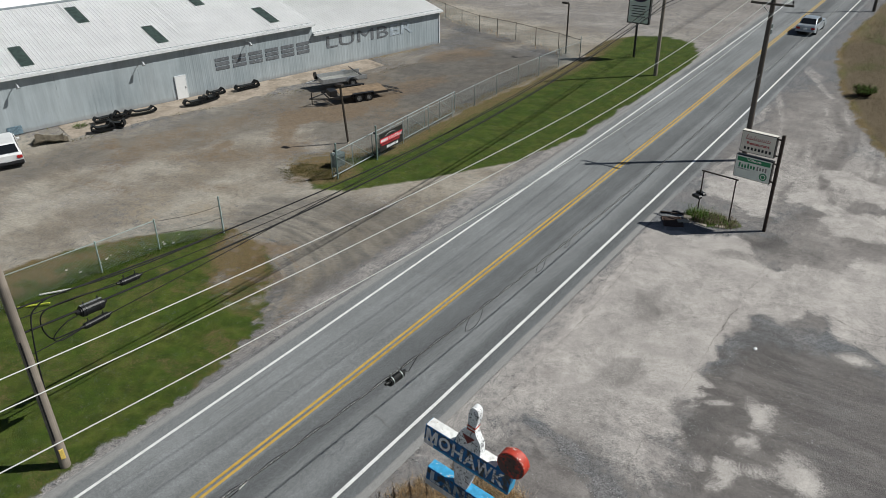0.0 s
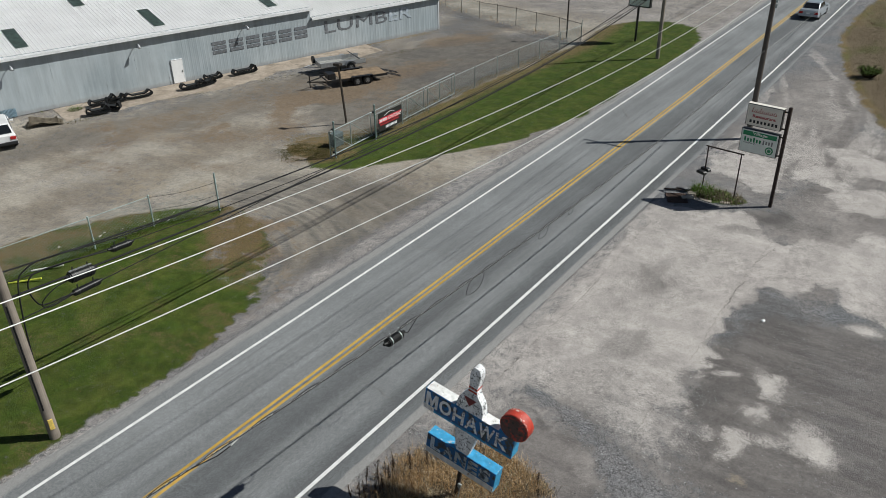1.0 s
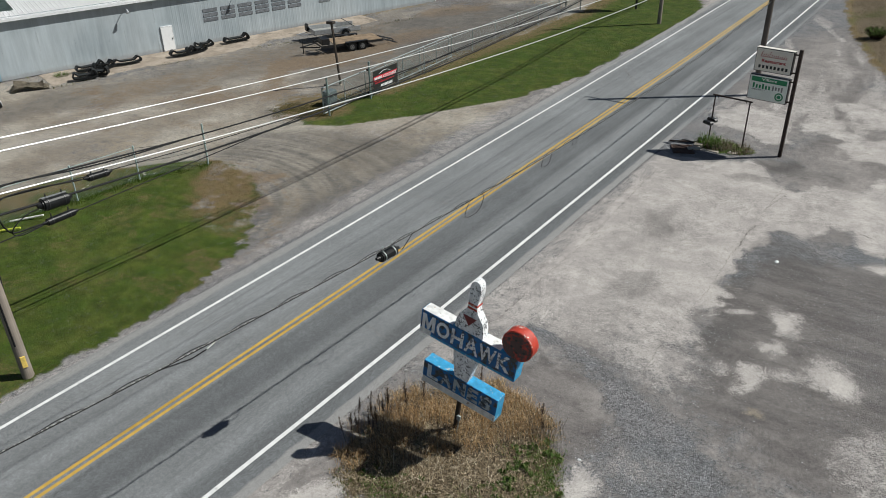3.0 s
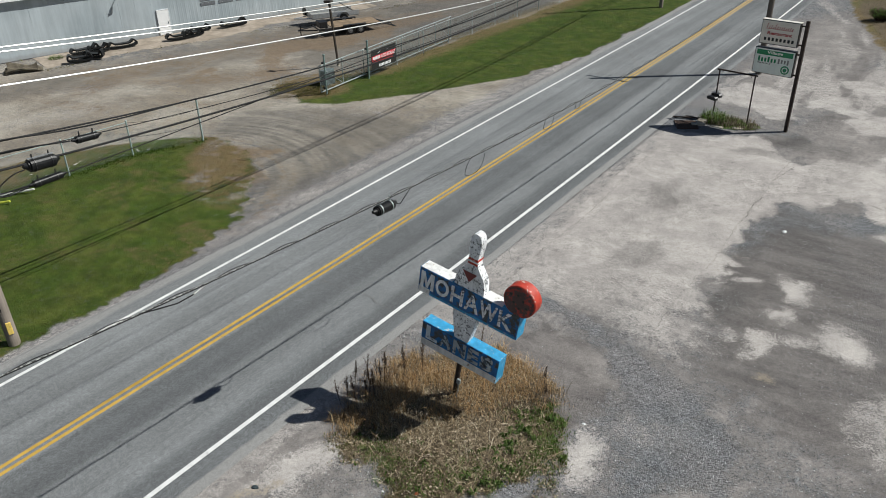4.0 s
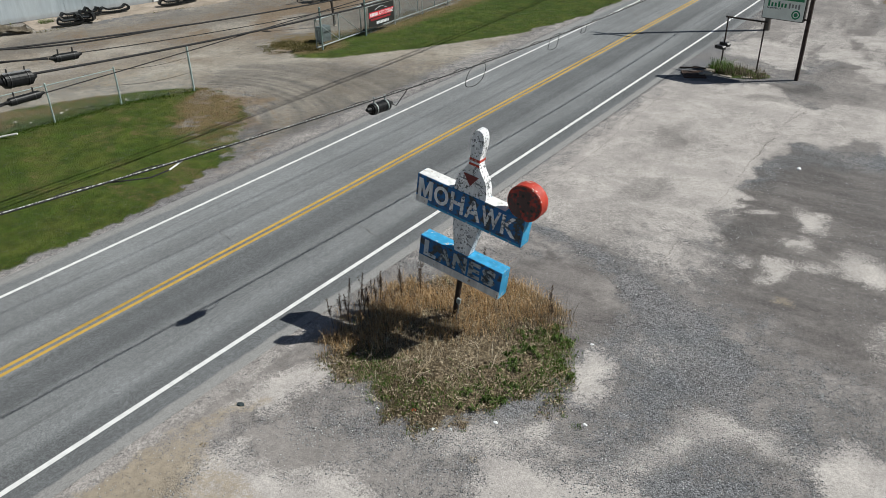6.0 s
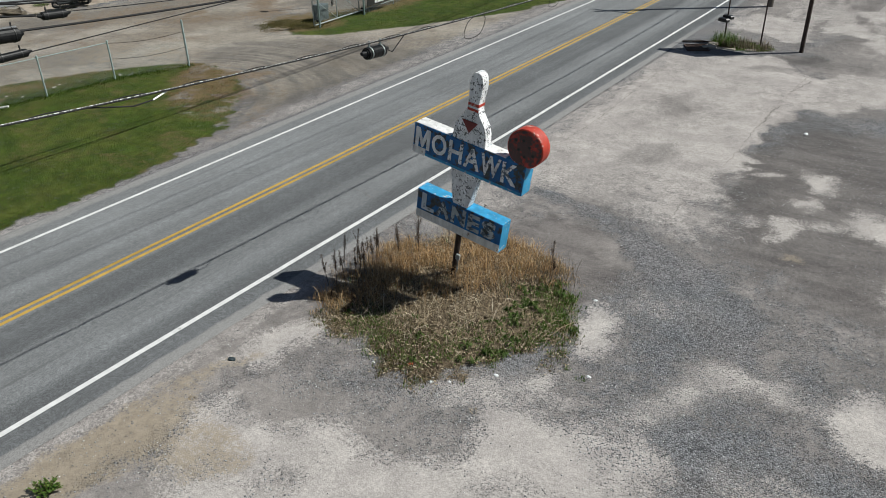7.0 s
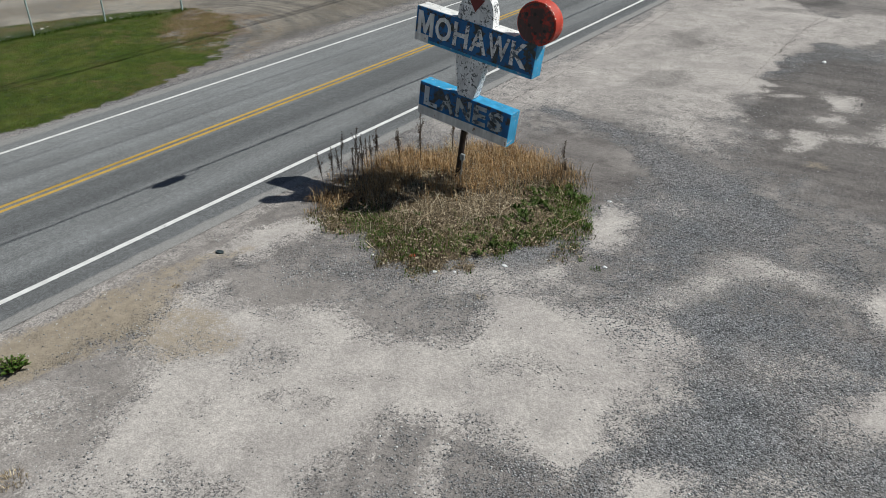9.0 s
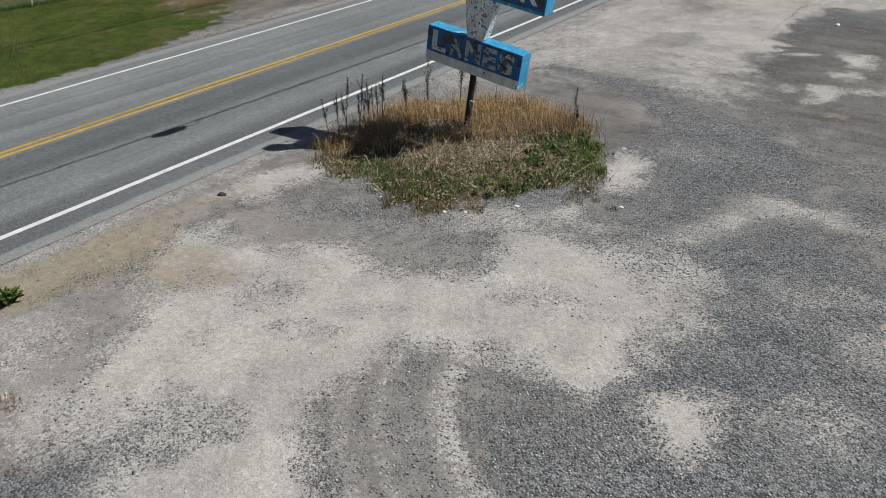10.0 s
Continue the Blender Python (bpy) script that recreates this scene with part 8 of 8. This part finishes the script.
sown("edge_grass", "ragged dry grass along the asphalt", 9000, (-21.2, -20.3, 0.0, 66.0), lambda x, y: turf_mask(x, y) * clumped(x, y, 1.4, 151, 0.4, 0.6), 21, (0.02, 0.07), 0.008, 1.2, GRASS_MIXED)
sown("bank_weeds", "rough dry weeds on the roadside bank", 90000, (-11.5, 8.0, 46.0, 104.0), lambda x, y: turf_mask(x, y) * (0.15 + 0.85 * smooth(x - bank_edge(y), 0.2, 2.2)) * clumped(x, y, 0.4, 161, 0.15, 0.45), 22, (0.03, 0.12), 0.008, 1.2, BANK_GRASS)
sown("bank_weeds", "brown dead weeds on the roadside bank", 70000, (-11.5, 8.0, 46.0, 104.0), lambda x, y: turf_mask(x, y) * (0.3 + 0.7 * smooth(x - bank_edge(y), 3.5, 0.8)) * clumped(x, y, 0.35, 165, 0.35, 0.6), 23, (0.03, 0.13), 0.007, 1.4, BANK_BRUSH)
build_bush("bush", "bright green leafy bush on the roadside bank", -6.9, 62.8, 0.95, 0.95, 170, 0.065, 24)
sown("wall_weeds", "weeds along the foot of the warehouse", 2500, (-57, -45, 26.0, 66.0), lambda x, y: smooth(np.abs((x + 46.0) - (y - 63.5) * 0.2691 - 0.25), 0.3, 0.1) * clumped(x, y, 0.5, 171, 0.55, 0.65), 25, (0.1, 0.4), 0.025, 0.7, GRASS_GREEN)
sown("strip_weeds", "low olive weeds along the broken edge of the concrete strip", 22000, (-54, -40, 24.0, 60.0), lambda x, y: smooth(np.abs((x + 46.0 - (y - 63.5) * 0.2691) * 0.966 - np.interp(y, [27.7, 32.6, 37.4, 42.2, 46.1], [3.8, 3.1, 3.6, 4.0, 4.8]) - 0.2), 0.55, 0.15) * clumped(x, y, 0.5, 173, 0.42, 0.6), 47, (0.04, 0.18), 0.014, 1.0, GRASS_MIXED)
tuft("weed_clump", "green weeds at the foot of the metal wall", -54.0, 28.6, 0.5, 500, 0.25, WEED_GREEN, 26)
sown("fence_weeds", "dry weeds along the back fence", 6000, (-60, -29, 61.0, 80.0), lambda x, y: smooth(np.abs(y - 62.3 + (x + 29.75) * 0.5), 1.2, 0.4) * clumped(x, y, 0.5, 175, 0.4, 0.6), 27, (0.08, 0.35), 0.015, 0.7, GRASS_RUST)

# ---- drain ----
GRATE_RUST = plain("brown_rust", (0.06, 0.036, 0.027), 0.9, wear=0.35)
drain = thing("storm_drain", "rusty steel storm drain grate set in the road's edge", "drain", pose(-11.1, 35.65, 0.03, 0, 0, 118))
bm = bmesh.new()
for k in range(9):
    box(bm, (0.06, 0.9, 0.03), (-0.44 + 0.11 * k, 0, -0.01))
part("grate", bm, GRATE_RUST, drain)
bm = bmesh.new()
for s in (-1, 1):
    box(bm, (1.02, 0.06, 0.06), (0, s * 0.47, 0))
    box(bm, (0.06, 1.0, 0.06), (s * 0.5, 0, 0))
part("rim", bm, GRATE_RUST, drain)
# flat black sheet paints the darkness of the shaft below the bars
bm = bmesh.new()
box(bm, (0.98, 0.98, 0.01), (0, 0, -0.028))
part("pit_shade", bm, SIGN_BLACK, drain)
for x, y, a, s in ((-10.65, 36.0, 35, (0.6, 0.28, 0.14)), (-10.6, 36.45, 10, (0.4, 0.3, 0.18)), (-9.8, 36.2, -10, (0.6, 0.2, 0.08)), (-8.9, 36.45, 15, (0.5, 0.22, 0.07))):
    bm = bmesh.new()
    box(bm, s, (0, 0, s[2] / 2 - 0.03), bevel=0.03)
    single("concrete_block", bm, CONCRETE, "broken tan concrete block beside the drain", "concrete block", "concrete blocks", at=pose(x, y, level(x, y), 4, -3, a))
for x, y, ln, a in ((-11.6, 36.5, 0.9, 10), (-11.2, 36.75, 0.7, -15)):
    bm = bmesh.new()
    box(bm, (ln, 0.09, 0.05), (0, 0, 0.04), (0, -4, 0))
    single("board", bm, RUST_STEEL, "dark weathered board lying by the drain", "board", "boards", at=pose(x, y, 0.03, 0, 0, a))

# ---- loose gravel ----


def build_gravel(n, area, keep, seed, sizes, label):
    rnd = np.random.RandomState(seed)
    x, y = scatter(n, *area, keep, seed)
    m = len(x)
    z = terrain(x, y)
    s = sizes[0] + (sizes[1] - sizes[0]) * rnd.rand(m) ** 2
    shape = np.array([(1, 0, 0), (0, 1, 0), (-1, 0, 0), (0, -1, 0), (0, 0, 0.5), (0, 0, -0.4)], float)
    p = shape[None] * (0.7 + 0.6 * rnd.rand(m, 6, 1)) * s[:, None, None]
    a = rnd.rand(m) * 2 * np.pi
    c, d = np.cos(a)[:, None], np.sin(a)[:, None]
    px = p[..., 0] * c - p[..., 1] * d + x[:, None]
    py = (p[..., 0] * d + p[..., 1] * c) * 0.85 + y[:, None]
    pz = p[..., 2] + z[:, None] + s[:, None] * 0.12
    tri = np.array([(0, 1, 4), (1, 2, 4), (2, 3, 4), (3, 0, 4), (1, 0, 5), (2, 1, 5), (3, 2, 5), (0, 3, 5)])
    faces = (tri[None] + (np.arange(m) * 6)[:, None, None]).reshape(-1, 3)
    mesh = bpy.data.meshes.new("gravel_stones")
    mesh.vertices.add(m * 6)
    mesh.vertices.foreach_set("co", np.stack([px, py, pz], -1).ravel())
    mesh.loops.add(faces.size)
    mesh.loops.foreach_set("vertex_index", faces.ravel())
    mesh.polygons.add(len(faces))
    mesh.polygons.foreach_set("loop_start", np.arange(0, faces.size, 3))
    mesh.update(calc_edges=True)
    mesh.materials.append(GRAVEL_STONE)
    return tagged(new("gravel_stones", mesh), label, "gravel", kind="stuff")


def gravel_stone():
    m = Nodes("crushed_stone", 0.9, spec=0.3)
    r = m.island()
    c = m.mix(m.step(r, 0.0, 0.7), (0.115, 0.118, 0.122), (0.3, 0.306, 0.312))
    c = m.mix(m.step(r, 0.75, 1.0), c, (0.54, 0.54, 0.53))
    return m.done(c)


GRAVEL_STONE = gravel_stone()


def loose(x, y):
    pale = 1.2 * pale_cover(x, y)
    slab = 0.8 * blobs(x, y, SLAB_NEAR + SLAB_FAR)
    slab = np.maximum(slab, inside(x, y, APRON_EDGE, 0.3))
    slab = np.maximum(slab, np.maximum(0.95 * inside(x, y, ISLE_SOIL, 0.4), 0.75 * inside(x, y, LOT_SOIL, 0.9)))
    free = np.clip(1.05 - 0.98 * np.maximum(pale, slab), 0.02, 1) * (1 - isle(x, y))
    band = np.maximum(blobs(x, y, STONE_BAND), blobs(x, y, [(-8.3, 9.0, 1.6, 0.5, 25, 1.0), (-4.2, 13.2, 0.6, 1.0, 10, 1.0), (-4.3, 12.0, 0.6, 1.2, -10, 0.9), (-3.6, 10.2, 1.2, 0.7, 10, 0.9)]))
    free = free * (1 - 0.85 * smooth(x, -9.6, -10.6) * smooth(y, 12, 10.5))
    free = free * smooth(x + 0.6 * (rough_noise(x, y, 0.9, 183) - 0.5), -12.5, -11.6)
    packed = smooth(rough_noise(x * 1.0 + y * 0.5, y - x * 0.3, 0.22, 85), 0.4, 0.62) * smooth(y, 9.0, 13)
    lanes = clumped(x * 0.9 + y * 0.45, y * 0.35 - x * 0.2, 1.1, 181, 0.4, 0.62)
    return np.maximum(free * (1 - 0.75 * packed) * (0.4 + 0.6 * lanes * smooth(y, 6.0, 10.0) + 0.6 * smooth(y, 10.0, 6.0) * clumped(x, y, 0.7, 181, 0.35, 0.65)), band)


build_gravel(170000, (-12.6, 2.5, 2.6, 15.5), loose, 31, (0.007, 0.024), "loose grey crushed stone on the lot")
build_gravel(36000, (-8.5, 2.5, 15.5, 27.0), loose, 32, (0.01, 0.026), "loose grey crushed stone on the lot")
